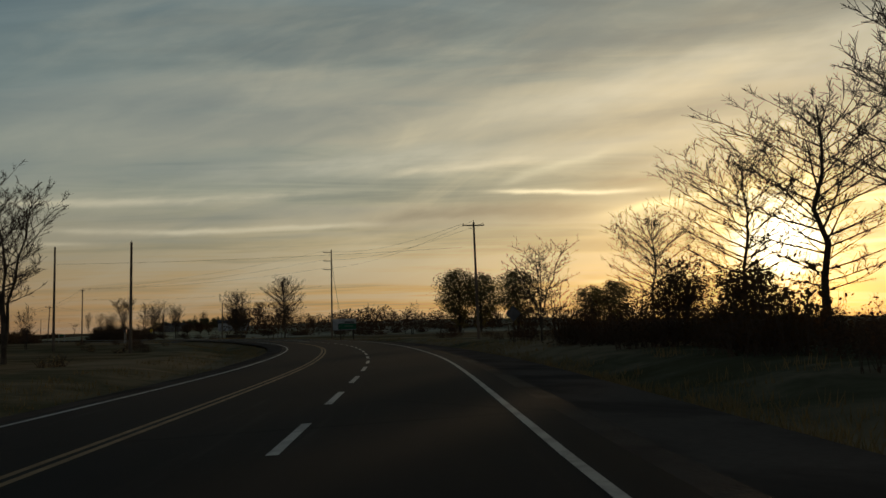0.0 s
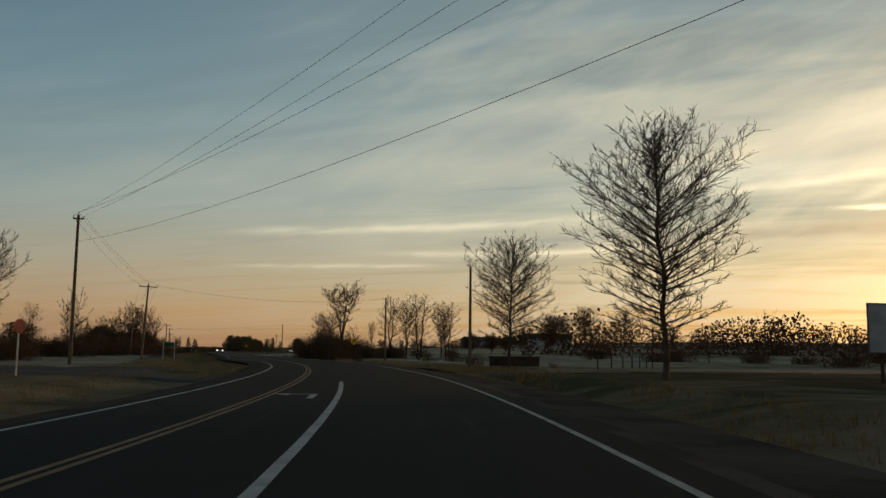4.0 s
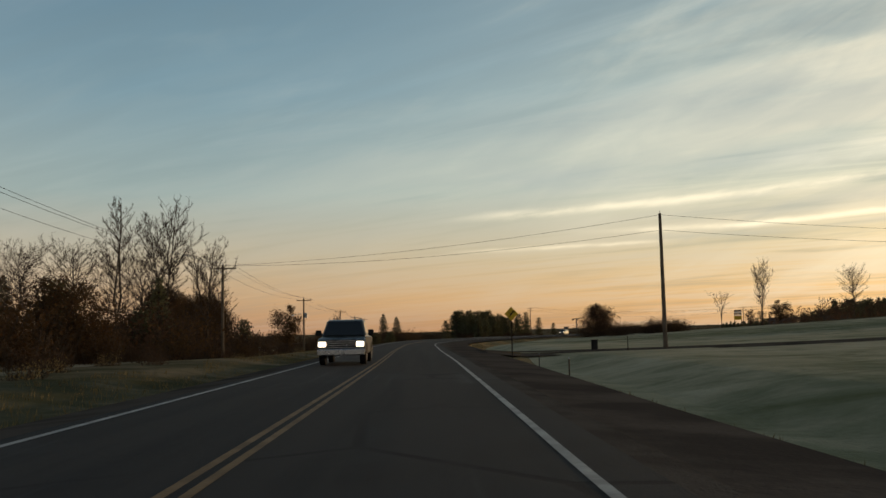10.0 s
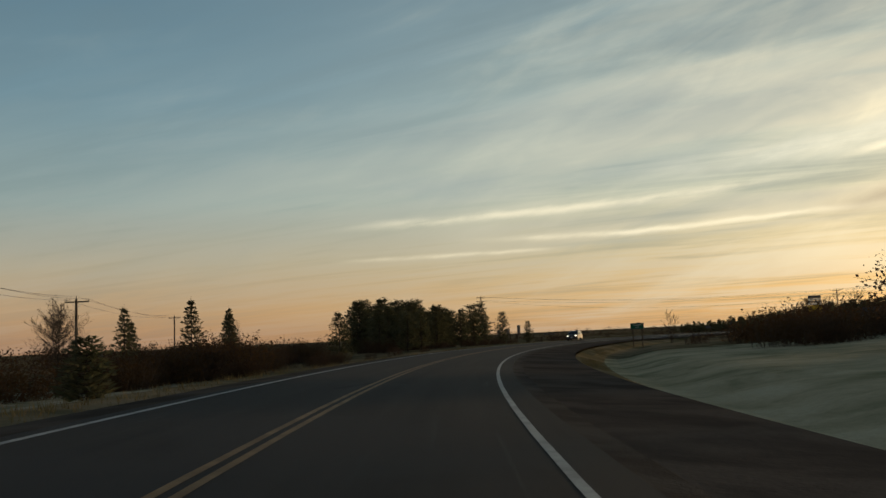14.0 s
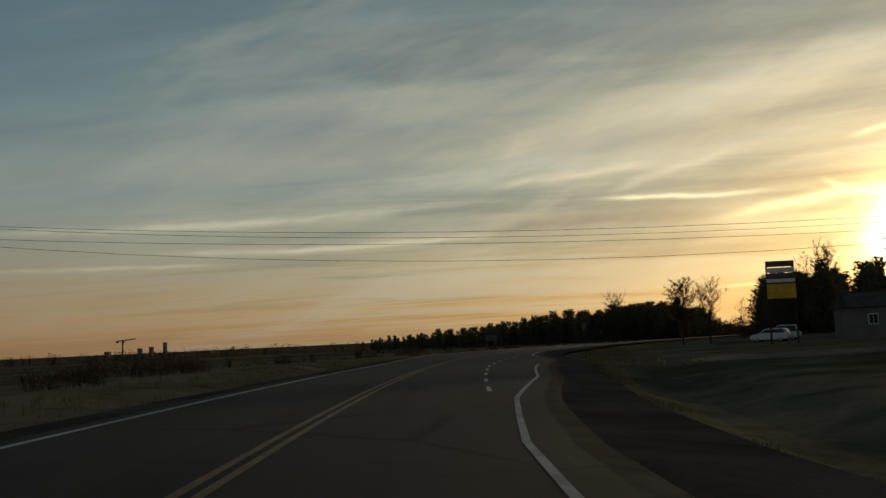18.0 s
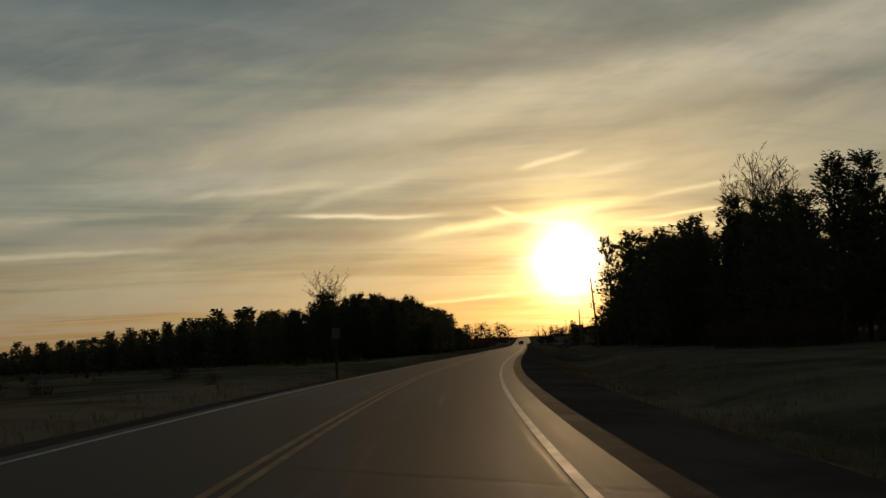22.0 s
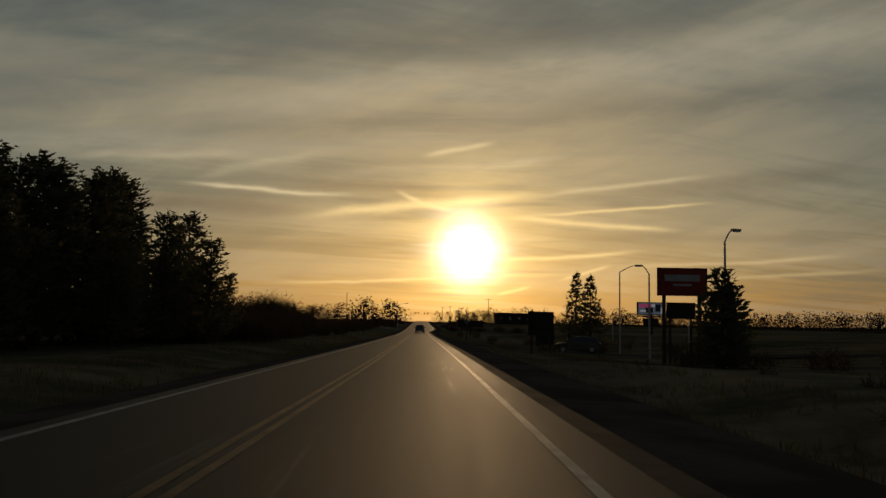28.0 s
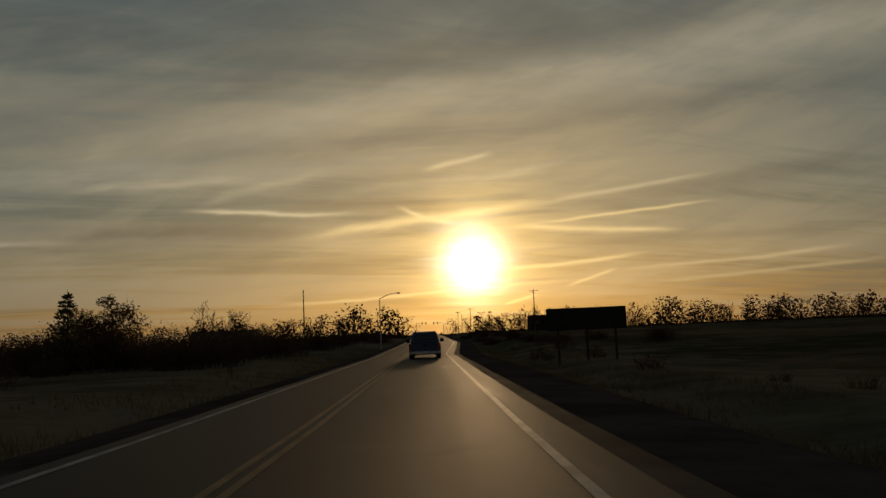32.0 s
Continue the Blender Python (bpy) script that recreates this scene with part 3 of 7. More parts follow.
def strip(name, rows_t, lefts, rights, z, mat, kind="structure", zl=None, zr=None, uv=False, cols=1):
    """A ribbon along the road between two offsets."""
    verts, uvs = [], []
    for i, t in enumerate(rows_t):
        for c in range(cols + 1):
            f = c / cols
            o = lefts[i] * (1 - f) + rights[i] * f
            x, y = place(t, o)
            h = z if zl is None else zl * (1 - f) + zr * f
            verts.append((x, y, h(t, o) if callable(h) else h + float(bank(t, o))))
            uvs.append((o, np.interp(t, LINE[:, 0], DIST)))
    k = cols + 1
    faces = [(i * k + c, i * k + c + 1, (i + 1) * k + c + 1, (i + 1) * k + c) for i in range(len(rows_t) - 1) for c in range(cols)]
    ob = link(name, verts, faces, mat)
    if uv:
        layer = ob.data.uv_layers.new(name="lane")
        for lp in ob.data.loops:
            layer.data[lp.index].uv = uvs[lp.vertex_index]
    return tagged(ob, kind=kind)


# ---- ground sheet, verges, road ----
def make_ground():
    inner_x, inner_y = np.arange(-330, 1130, 5.0), np.arange(-420, 780, 5.0)
    far = np.array([20, 50, 110, 220, 420, 800, 1500, 2800, 4600.0])
    gx = np.concatenate([inner_x[0] - far[::-1], inner_x, inner_x[-1] + far])
    gy = np.concatenate([inner_y[0] - far[::-1], inner_y, inner_y[-1] + far])
    X, Y = np.meshgrid(gx, gy)
    t, o = road_coords(X.ravel(), Y.ravel())
    z = lift(t, o)
    rough = np.array([noise.noise((x * 0.03, y * 0.03, 0)) for x, y in zip(X.ravel(), Y.ravel())])
    z = z + rough * 0.35 * np.clip((np.abs(o) - 12) / 20, 0, 1)
    z = np.where(np.abs(o) < 17, z - 0.45, z)
    w = len(gx)
    verts = list(zip(X.ravel().tolist(), Y.ravel().tolist(), z.tolist()))
    faces = [(j * w + i, j * w + i + 1, (j + 1) * w + i + 1, (j + 1) * w + i) for j in range(len(gy) - 1) for i in range(w - 1)]
    ob = link("ground", verts, faces, [M_DRY, M_LAWN, M_FIELD], smooth=True)
    # the mown, frosted lawn on the inside of the long bend
    ft, fo = t.reshape(X.shape)[:-1, :-1].ravel(), o.reshape(X.shape)[:-1, :-1].ravel()
    ob.data.polygons.foreach_set("material_index", np.where((ft > 9.0) & (ft < 16.25) & (fo > 0) & (fo < 120), 1, np.where((ft > 5.6) & (ft < 16.25), 2, 0)).tolist())
    return tagged(ob, "wide flat fields of frosted late-autumn grass", "ground", kind="structure")


make_ground()
ROWS_T = np.arange(-3.9, 60, 0.1)
NEAR_T = np.arange(-3.9, 44, 0.1)
R_, Y_, L_ = off(PAVED, ROWS_T), off(YELLOW, ROWS_T), off(LEFT, ROWS_T)
tagged(strip("road", ROWS_T, L_ - 0.35, R_ + 0.55, 0.0, M_ROAD, uv=True, cols=2), "worn dark two-lane asphalt highway", "road")
tagged(strip("paved_shoulder", ROWS_T, R_ + 0.55, R_ + 0.95, 0.0, M_EDGE, zl=-0.004, zr=-0.03), "pale crumbling edge strip of asphalt", "road shoulder")
tagged(strip("gravel_shoulder", ROWS_T, R_ + 0.95, R_ + off(SHOULDER, ROWS_T), 0.0, M_GRAVEL, zl=-0.03, zr=-0.12, cols=3), "dark brown gravel shoulder beside the asphalt", "road shoulder")
tagged(strip("gravel_shoulder", ROWS_T, L_ - 1.6, L_ - 0.35, 0.0, M_GRAVEL, zl=-0.12, zr=-0.01, cols=2), "narrow gravel shoulder beside the asphalt", "road shoulder")
right_verge = strip("verge", NEAR_T, off(PAVED, NEAR_T) + off(SHOULDER, NEAR_T), NEAR_T * 0 + 21, lambda t, o: float(lift(t, o)) + (0.0 if o < 20 else -0.3), [M_VERGE, M_LAWN, M_SUNSTRAW], cols=14)
# straw strip; at 16-20 its paler colour paints in the sunlit grass crest
right_verge.data.polygons.foreach_set("material_index", [(1 if c > 1 else 2) if 9.0 < NEAR_T[i] < 16.25 else 2 if c == 1 and 16 < NEAR_T[i] < 20 else 0 for i in range(len(NEAR_T) - 1) for c in range(14)])
tagged(right_verge, "grassy verge and shallow ditch with straw and frost", "verge")
tagged(strip("verge", NEAR_T, off(LEFT, NEAR_T) * 0 - 21, off(LEFT, NEAR_T) - 1.6, lambda t, o: float(lift(t, o)) + (0.0 if o > -20 else -0.3), M_VERGE, cols=14),
      "grassy verge and shallow ditch with straw and frost", "verge")


def painted(name, table, a, b, width, mat, shift=0.0, label="", piece=2.0):
    t = np.arange(a, b + 1e-6, 0.05)
    o = off(table, t) + shift
    return tagged(strip(name, t, o - width / 2, o + width / 2, 0.006, mat), label, "road marking")


def dashes(table, a, b, step, length, width, mat, shift=0.0, label="short white dash painted on the asphalt"):
    d0, d1 = np.interp([a, b], LINE[:, 0], DIST)
    d = d0
    while d < d1:
        t0, t1 = np.interp([d, d + length], DIST, LINE[:, 0])
        t = np.array([t0, (t0 + t1) / 2, t1])
        o = off(table, t) + shift
        tagged(strip("lane_dash", t, o - width / 2, o + width / 2, 0.006, mat), label, "road marking", "dashes of the lane line")
        d += step


painted("edge_line", PAVED, -3.9, 19.4, 0.11, M_WHITE, label="solid white edge line, slightly worn")
painted("edge_line", PAVED, 19.98, 58, 0.11, M_WHITE, label="solid white edge line, slightly worn")
dashes(RIGHT, 18.62, 20.0, 5.5, 2.4, 0.12, M_WHITE)
painted("edge_line", LEFT, -3.9, 58, 0.12, M_WHITE, label="solid white edge line of the oncoming lane")
painted("centre_line", YELLOW, -3.9, 58, 0.10, M_YELLOW, -0.10, "one of the double yellow centre lines")
painted("centre_line", YELLOW, -3.9, 58, 0.10, M_YELLOW, 0.10, "one of the double yellow centre lines")
LANE = [(-4, -1.5), (1, -1.35), (3, -1.3), (4, -1.2), (5.0, -1.8)]
dashes(LANE, -3.5, 2.75, 6.0, 3.0, 0.13, M_WHITE)
painted("turn_lane_line", LANE, 2.9, 4.9, 0.15, M_WHITE, label="solid white line beside the left-turn lane")
OUTER = [(6, -4.5), (7.2, -5.0), (8.0, -4.7), (9.0, -4.6)]
dashes(OUTER, 6.6, 8.7, 4.2, 2.0, 0.12, M_WHITE)


# ---- trees ----
def tubes(segs, sides=4):
    """Tapered tubes from rows of start, end, start radius, end radius."""
    verts, faces = [], []
    for a, b, r0, r1 in segs:
        d = (b - a)
        if d.length < 1e-6:
            continue
        d.normalize()
        ref = Vector((0, 0, 1)) if abs(d.z) < 0.9 else Vector((1, 0, 0))
        u = d.cross(ref).normalized()
        w = d.cross(u)
        n = sides if r0 > 0.035 else 3
        k = len(verts)
        for p, r in ((a, r0), (b, r1)):
            for i in range(n):
                g = 2 * math.pi * i / n
                verts.append(p + (u * math.cos(g) + w * math.sin(g)) * r)
        for i in range(n):
            j = (i + 1) % n
            faces.append((k + i, k + j, k + n + j, k + n + i))
    return verts, faces


def leaf_quads(spots, size, rng, verts=None, faces=None):
    """Small folded leaves at the given spots."""
    verts, faces = [] if verts is None else verts, [] if faces is None else faces
    for p in spots:
        d = Vector((rng.gauss(0, 1), rng.gauss(0, 1), rng.gauss(0, 0.7))).normalized()
        e = d.cross(Vector((rng.gauss(0, 1), rng.gauss(0, 1), rng.gauss(0, 1)))).normalized()
        s = size * rng.uniform(0.6, 1.4)
        k = len(verts)
        verts += [p, p + d * s * 0.5 + e * s * 0.32, p + d * s, p + d * s * 0.5 - e * s * 0.32]
        faces.append((k, k + 1, k + 2, k + 3))
    return verts, faces


def leader(rng, segs, tips, base, top, crown_w, base_f, radius, limbs, up, profile, twigs=5, droop=0.0, bend=0.5):
    """One stem from base to top with limbs all round it, each carrying branches and twigs."""
    axis = top - base
    h = axis.length
    pts = [base]
    n = 7
    for i in range(1, n + 1):
        w = Vector((rng.gauss(0, 1), rng.gauss(0, 1), 0)) * h * 0.007 * min(i, n - i + 1)
        lean = Vector((axis.x, axis.y, 0)) * (((i / n) ** (1 + bend)) - i / n)
        pts.append(base + axis * (i / n) + w * 0.5 + lean)
    rad = [radius * (1 - 0.9 * (i / n) ** 0.85) + 0.012 for i in range(n + 1)]
    for i in range(n):
        segs[0].append((pts[i], pts[i + 1], rad[i], rad[i + 1]))

    def at(f):
        k = min(int(f * n), n - 1)
        return pts[k].lerp(pts[k + 1], f * n - k), rad[k] * (1 - (f * n - k)) + rad[k + 1] * (f * n - k)
    for j in range(limbs):
        f = base_f + (0.97 - base_f) * ((j + rng.random()) / limbs)
        p, r = at(f)
        g = j * 2.4 + rng.gauss(0, 0.4)
        s = (f - base_f) / (1 - base_f)
        reach = crown_w * 0.5 * profile(s) * rng.uniform(0.65, 1.08)
        rise = (0.25 + up * 0.8) + 1.15 * s
        d = Vector((math.cos(g), math.sin(g), rise * 0.75)).normalized()
        length = reach / max(0.35, math.hypot(d.x, d.y)) * 1.05
        rr = max(0.010, min(r * 0.5, 0.012 + length * 0.009))
        q, m = p, 4
        for i in range(m):
            e = q + d * length / m
            ra, rb = rr * (1 - i / m) + 0.007, rr * (1 - (i + 1) / m) + 0.007
            segs[1].append((q, e, ra, rb))
            if i > 0 or length > 1.5:
                for _ in range(max(1, round(length / m / 0.42))):
                    a = q.lerp(e, rng.random())
                    t = rng.uniform(0, 6.283)
                    bd = (d + Vector((math.cos(t), math.sin(t), rng.uniform(-0.2, 0.7))) * 0.85).normalized()
                    bl = length * rng.uniform(0.22, 0.42) * (1.15 - 0.6 * i / m)
                    mid = a + bd * bl * 0.55
                    bd2 = (bd + Vector((rng.gauss(0, 0.25), rng.gauss(0, 0.25), up * 0.6 - droop))).normalized()
                    end = mid + bd2 * bl * 0.45
                    segs[1].append((a, mid, max(0.013, ra * 0.55), 0.012))
                    segs[1].append((mid, end, 0.012, 0.008))
                    tips.append(end)
                    for _ in range(twigs):
                        c = a.lerp(mid, rng.uniform(0.2, 1)) if rng.random() < 0.5 else mid.lerp(end, rng.random())
                        td = (bd2 + Vector((rng.gauss(0, 0.6), rng.gauss(0, 0.6), rng.gauss(0.15, 0.45) - droop))).normalized()
                        te = c + td * bl * rng.uniform(0.25, 0.5)
                        segs[1].append((c, te, 0.014, 0.007))
                        tips.append(te)
            q = e
            d = (d + Vector((rng.gauss(0, 0.09), rng.gauss(0, 0.09), up * 0.30 - droop * 0.6 * i))).normalized()
        tips.append(q)


def oval(s):
    return max(0.12, math.sin(math.pi * min(1.0, 0.16 + 0.84 * s)) ** 0.75)


def top_heavy(s):
    return 0.35 + 0.75 * s if s < 0.75 else max(0.2, 0.91 - 2.4 * (s - 0.75))


def column(s):
    return max(0.2, 0.75 - 0.5 * abs(s - 0.35))


def bare_tree(name, seed, height, width, base_f=0.22, stems=1, tilt=0.0, limbs=34, up=0.2, profile=oval, radius=None, split=0.0, twigs=7, droop=0.0, leaves=0.0, leaf=0.22, leaf_mat=None, bend=0.5):
    """A leafless (or nearly leafless) broad-leaved tree: trunk, branch work, and what leaves remain."""
    rng = random.Random(seed)
    segs, tips = ([], []), []
    radius = radius or height * 0.0135
    foot = Vector((0, 0, -0.35))
    if stems == 1:
        leader(rng, segs, tips, foot, Vector((rng.gauss(0, 0.02) * height, rng.gauss(0, 0.02) * height, height)), width, base_f, radius, limbs, up, profile, twigs, droop, bend)
    else:
        fork = Vector((0, 0, height * split)) if split else foot
        if split:
            segs[0].append((foot, fork, radius, radius * 0.8))
        for s in range(stems):
            g = 6.283 * s / stems + rng.uniform(-0.4, 0.4)
            h = height * rng.uniform(0.8, 1.0) if s else height
            out = tilt * rng.uniform(0.6, 1.2) * height
            b = fork + (Vector((math.cos(g), math.sin(g), 0)) * (radius * (0.3 if split else 1.6)))
            leader(rng, segs, tips, b, Vector((math.cos(g) * out, math.sin(g) * out, h)), width / (stems ** 0.5) * 1.05, base_f, radius * (0.62 if stems > 2 else 0.72), max(9, limbs // stems), up, profile, twigs, droop, bend)
    root = new(name)
    link("trunk", *tubes(segs[0], 7), M_BARK, root)
    link("branch_work", *tubes(segs[1], 4), M_TWIG, root)
    if leaves:
        spots = [p + Vector((rng.gauss(0, 0.1), rng.gauss(0, 0.1), rng.gauss(0, 0.1))) for p in tips if rng.random() < leaves]
        link("foliage", *leaf_quads(spots, leaf, rng), leaf_mat or M_LEAF, root)
    return root


def leafy_tree(name, seed, height, width, leaf_mat, leaf=0.28, count=5200, low=0.12, lobes=9, trunks=1, round_top=0.5):
    """A tree that still holds its leaves: limbs, and clumps of leaves with gaps between."""
    rng = random.Random(seed)
    root = new(name)
    segs, centres = [], []
    for s in range(trunks):
        b = Vector((rng.uniform(-0.1, 0.1) * width * (trunks > 1), rng.uniform(-0.1, 0.1) * width * (trunks > 1), -0.35))
        top = Vector((b.x * 2, b.y * 2, height * 0.82))
        segs.append((b, b.lerp(top, 0.5), height * 0.018, height * 0.012))
        segs.append((b.lerp(top, 0.5), top, height * 0.012, 0.02))
        for i in range(lobes):
            f = low + (0.95 - low) * (i + rng.random()) / lobes
            wide = width * 0.5 * max(0.25, math.sin(math.pi * min(0.98, max(0.05, (f - low) / (1.02 - low))) ** round_top))
            g = rng.uniform(0, 6.28)
            c = Vector((b.x + math.cos(g) * wide * rng.uniform(0.3, 0.75), b.y + math.sin(g) * wide * rng.uniform(0.3, 0.75), height * f))
            centres.append((c, wide * rng.uniform(0.4, 0.65)))
            segs.append((b.lerp(top, max(0.05, f * 0.85 - 0.12)), c, 0.07, 0.015))
            for _ in range(5):
                e = c + Vector((rng.gauss(0, 1), rng.gauss(0, 1), rng.gauss(0, 0.8))) * wide * 0.35
                segs.append((c, e, 0.03, 0.008))
    link("trunk", *tubes(segs, 6), M_BARK, root)
    spots = []
    weights = [r ** 1.4 for c, r in centres]
    for _ in range(count):
        c, r = rng.choices(centres, weights)[0]
        v = Vector((rng.gauss(0, 1), rng.gauss(0, 1), rng.gauss(0, 1))).normalized() * r * rng.uniform(0.0, 1.15) ** 0.62
        v.z *= 0.85
        spots.append(c + v)
    link("crown", *leaf_quads(spots, leaf, rng), leaf_mat, root)
    return root


def conifer(name, seed, height, width, whorls=17, boughs=6, droop=0.15, bare=0.12, ragged=0.35, taper=1.0, needles=9, clump=0.42, lift=0.25, fluff=0.3):
    """A needle tree: straight trunk, whorls of boughs, each set with clumps of needles."""
    rng = random.Random(seed)
    root = new(name)
    wood = [(Vector((0, 0, -0.35)), Vector((0, 0, height * 0.5)), height * 0.014, height * 0.009), (Vector((0, 0, height * 0.5)), Vector((0, 0, height)), height * 0.009, 0.015)]
    verts, faces = [], []
    for i in range(whorls):
        f = bare + (0.98 - bare) * (i + rng.uniform(-0.25, 0.25)) / whorls
        reach = width * 0.5 * min(1.0, (1.02 - f) ** taper * 1.25)
        for b in range(boughs):
            if rng.random() < ragged * 0.35:
                continue
            z = height * min(0.985, f + rng.uniform(-0.5, 0.5) * ragged / whorls * 1.6)
            g = 2 * math.pi * (b + rng.uniform(-0.35, 0.35)) / boughs + i * 1.3
            r = reach * rng.uniform(1 - ragged, 1.08) + 0.12
            out = Vector((math.cos(g), math.sin(g), 0))
            tip = out * r + Vector((0, 0, z + r * (lift - droop * 2 * rng.random())))
            a = Vector((0, 0, z))
            wood.append((a, tip, 0.012 + r * 0.012, 0.006))
            side = Vector((-out.y, out.x, 0))
            for k in range(needles):
                s = 0.2 + 0.85 * (k + rng.random()) / needles
                p = a.lerp(tip, s) + side * rng.gauss(0, 0.16) * r * s + Vector((0, 0, rng.gauss(0, fluff) * clump))
                ln = clump * rng.uniform(0.7, 1.3) * (0.65 + 0.5 * (1 - f))
                d = (out * 0.7 + side * rng.gauss(0, 0.7) + Vector((0, 0, rng.uniform(-0.1, 0.75)))).normalized()
                e = d.cross(Vector((rng.gauss(0, 1), rng.gauss(0, 1), rng.gauss(0, 1)))).normalized() * ln * 0.30
                q = len(verts)
                verts += [p - d * ln * 0.3, p + e, p + d * ln, p - e]
                faces.append((q, q + 1, q + 2, q + 3))
    link("trunk", *tubes(wood, 5), M_BARK, root)
    link("crown", verts, faces, M_NEEDLE, root)
    return root


def shrub(name, seed, height, width, mat, stems=70, leaves=900, leaf=0.13):
    """A thicket of thin stems with the last dry leaves."""
    rng = random.Random(seed)
    root = new(name)
    segs, tips, slips = [], [], []
    for _ in range(stems):
        g, r = rng.uniform(0, 6.28), width * 0.42 * math.sqrt(rng.random())
        a = Vector((math.cos(g) * r, math.sin(g) * r, -0.3))
        h = height * rng.uniform(0.55, 1.0) * (1 - 0.45 * (r / (width * 0.5)) ** 2)
        p = a
        d = Vector((math.cos(g) * 0.35 * r / width + rng.gauss(0, 0.2), math.sin(g) * 0.35 * r / width + rng.gauss(0, 0.2), 1)).normalized()
        for k in range(3):
            q = p + d * h / 3
            segs.append((p, q, 0.022 - 0.006 * k, 0.017 - 0.006 * k))
            for _ in range(3):
                e = q + Vector((rng.gauss(0, 0.35), rng.gauss(0, 0.35), rng.uniform(0.0, 0.6))) * h * 0.3
                a = p.lerp(q, rng.random())
                w = (e - a).cross(Vector((rng.gauss(0, 1), rng.gauss(0, 1), 0.3))).normalized() * 0.011
                slips.append((a - w, a + w, e + w * 0.4, e - w * 0.4))
                tips.append(e)
            p = q
            d = (d + Vector((rng.gauss(0, 0.25), rng.gauss(0, 0.25), 0))).normalized()
        tips.append(p)
    wood, sides = tubes(segs, 3)
    for quad in slips:
        sides.append(tuple(range(len(wood), len(wood) + 4)))
        wood += quad
    link("stem", wood, sides, M_TWIG, root)
    spots = [rng.choice(tips) * rng.uniform(0.55, 1.0) + Vector((rng.gauss(0, 0.2), rng.gauss(0, 0.2), rng.gauss(0, 0.2))) for _ in range(leaves)]
    spots = [p if p.z > 0 else Vector((p.x, p.y, 0.1)) for p in spots]
    link("foliage", *leaf_quads(spots, leaf, rng), mat, root)
    return root


STOCK = {}


def stand(kind, t, o, size=1.0, wide=None, turn=None, label="", category="tree", group="", sink=0.0):
    """A copy of a stock tree or shrub at a spot beside the road, scaled to the given size."""
    proto = STOCK[kind]
    x, y = place(t, o)
    z = ground_z(x, y) - sink
    h = (hash((round(t * 97), round(o * 31))) % 360) if turn is None else turn
    if proto.get("used"):
        ob = copy_thing(proto, pose(x, y, z, 0, 0, h))
    else:
        ob = proto
        ob["used"] = 1
        ob.matrix_basis = pose(x, y, z, 0, 0, h)
    w = size if wide is None else wide
    ob.scale = (w, w, size)
    return tagged(ob, label or proto["label"], category, group)


HEIGHT = {}


def stock(kind, ob, label):
    ob["label"] = label
    HEIGHT[kind] = max(v.co.z for c in ob.children for v in c.data.vertices)
    for c in ob.children:
        if c.name.split(".")[0] in ("branch_work", "foliage", "stem", "crown"):
            c["kind"] = "stuff"
    STOCK[kind] = ob


stock("elm", bare_tree("elm_tree", 3, 14, 17, 0.34, 7, 0.23, 98, 0.10, top_heavy, split=0.16, droop=0.10, leaves=0.16, leaf=0.15, bend=0.8, twigs=10), "vase-shaped bare elm with a few last leaves above a thicket")
stock("maple", bare_tree("bare_tree", 11, 14, 10, 0.22, 1, 0, 46, 0.16), "tall bare broad-leaved tree with an oval crown")
stock("lawn_maple", bare_tree("bare_tree", 14, 13, 9.0, 0.17, 1, 0, 84, 0.10, oval, twigs=9), "bare tree with a straight trunk and dense oval crown")
stock("maple_b", bare_tree("bare_tree", 12, 12, 10, 0.24, 1, 0, 40, 0.12), "bare broad-leaved tree with a rounded crown")
stock("poplar_bare", bare_tree("bare_tree", 21, 14, 8, 0.18, 2, 0.07, 44, 0.42, oval, twigs=8), "pair of slender bare trees with upright limbs")
stock("ash", bare_tree("bare_tree", 31, 13, 10, 0.24, 3, 0.12, 66, 0.34, oval, split=0.08, twigs=8), "tall bare tree forked low, with upright limbs")
stock("dead", bare_tree("dead_tree", 41, 10, 10, 0.22, 3, 0.24, 36, 0.10, top_heavy, split=0.25, twigs=4, bend=0.7), "gaunt half-dead tree with crooked limbs")
stock("small", bare_tree("bare_tree", 51, 6, 5, 0.12, 3, 0.16, 36, 0.26, oval, twigs=8), "small bare tree with several stems")
stock("bushy", bare_tree("bare_tree", 55, 7, 8.5, 0.16, 5, 0.24, 64, 0.10, oval, split=0.2, twigs=9, leaves=0.55, leaf=0.2), "low broad tree with a dense twiggy crown on a short trunk")
stock("low_tree", leafy_tree("low_tree", 58, 7, 9.5, M_BRUSH, 0.2, 14000, 0.2, 26, round_top=0.9), "low broad tree with a dense twiggy crown")
stock("leafing", bare_tree("leafy_tree", 57, 12, 10, 0.2, 4, 0.16, 64, 0.12, oval, split=0.18, twigs=9, leaves=0.8, leaf=0.22), "round-crowned tree with thin last brown leaves")
stock("oak_leaf", leafy_tree("leafy_tree", 61, 12, 9, M_LEAF, 0.28, 6500, 0.16, 20, round_top=1.0), "rounded tree still holding brown leaves")
stock("poplar_leaf", leafy_tree("leafy_tree", 62, 18, 14, M_OLIVE, 0.38, 11000, 0.08, 24, trunks=2, round_top=1.15), "tall poplar still dense with olive leaves")
stock("maple_leaf", leafy_tree("leafy_tree", 63, 10, 9, M_LEAF, 0.21, 13000, 0.02, 22, trunks=2, round_top=0.85), "bushy tree with dull green and rusty leaves")
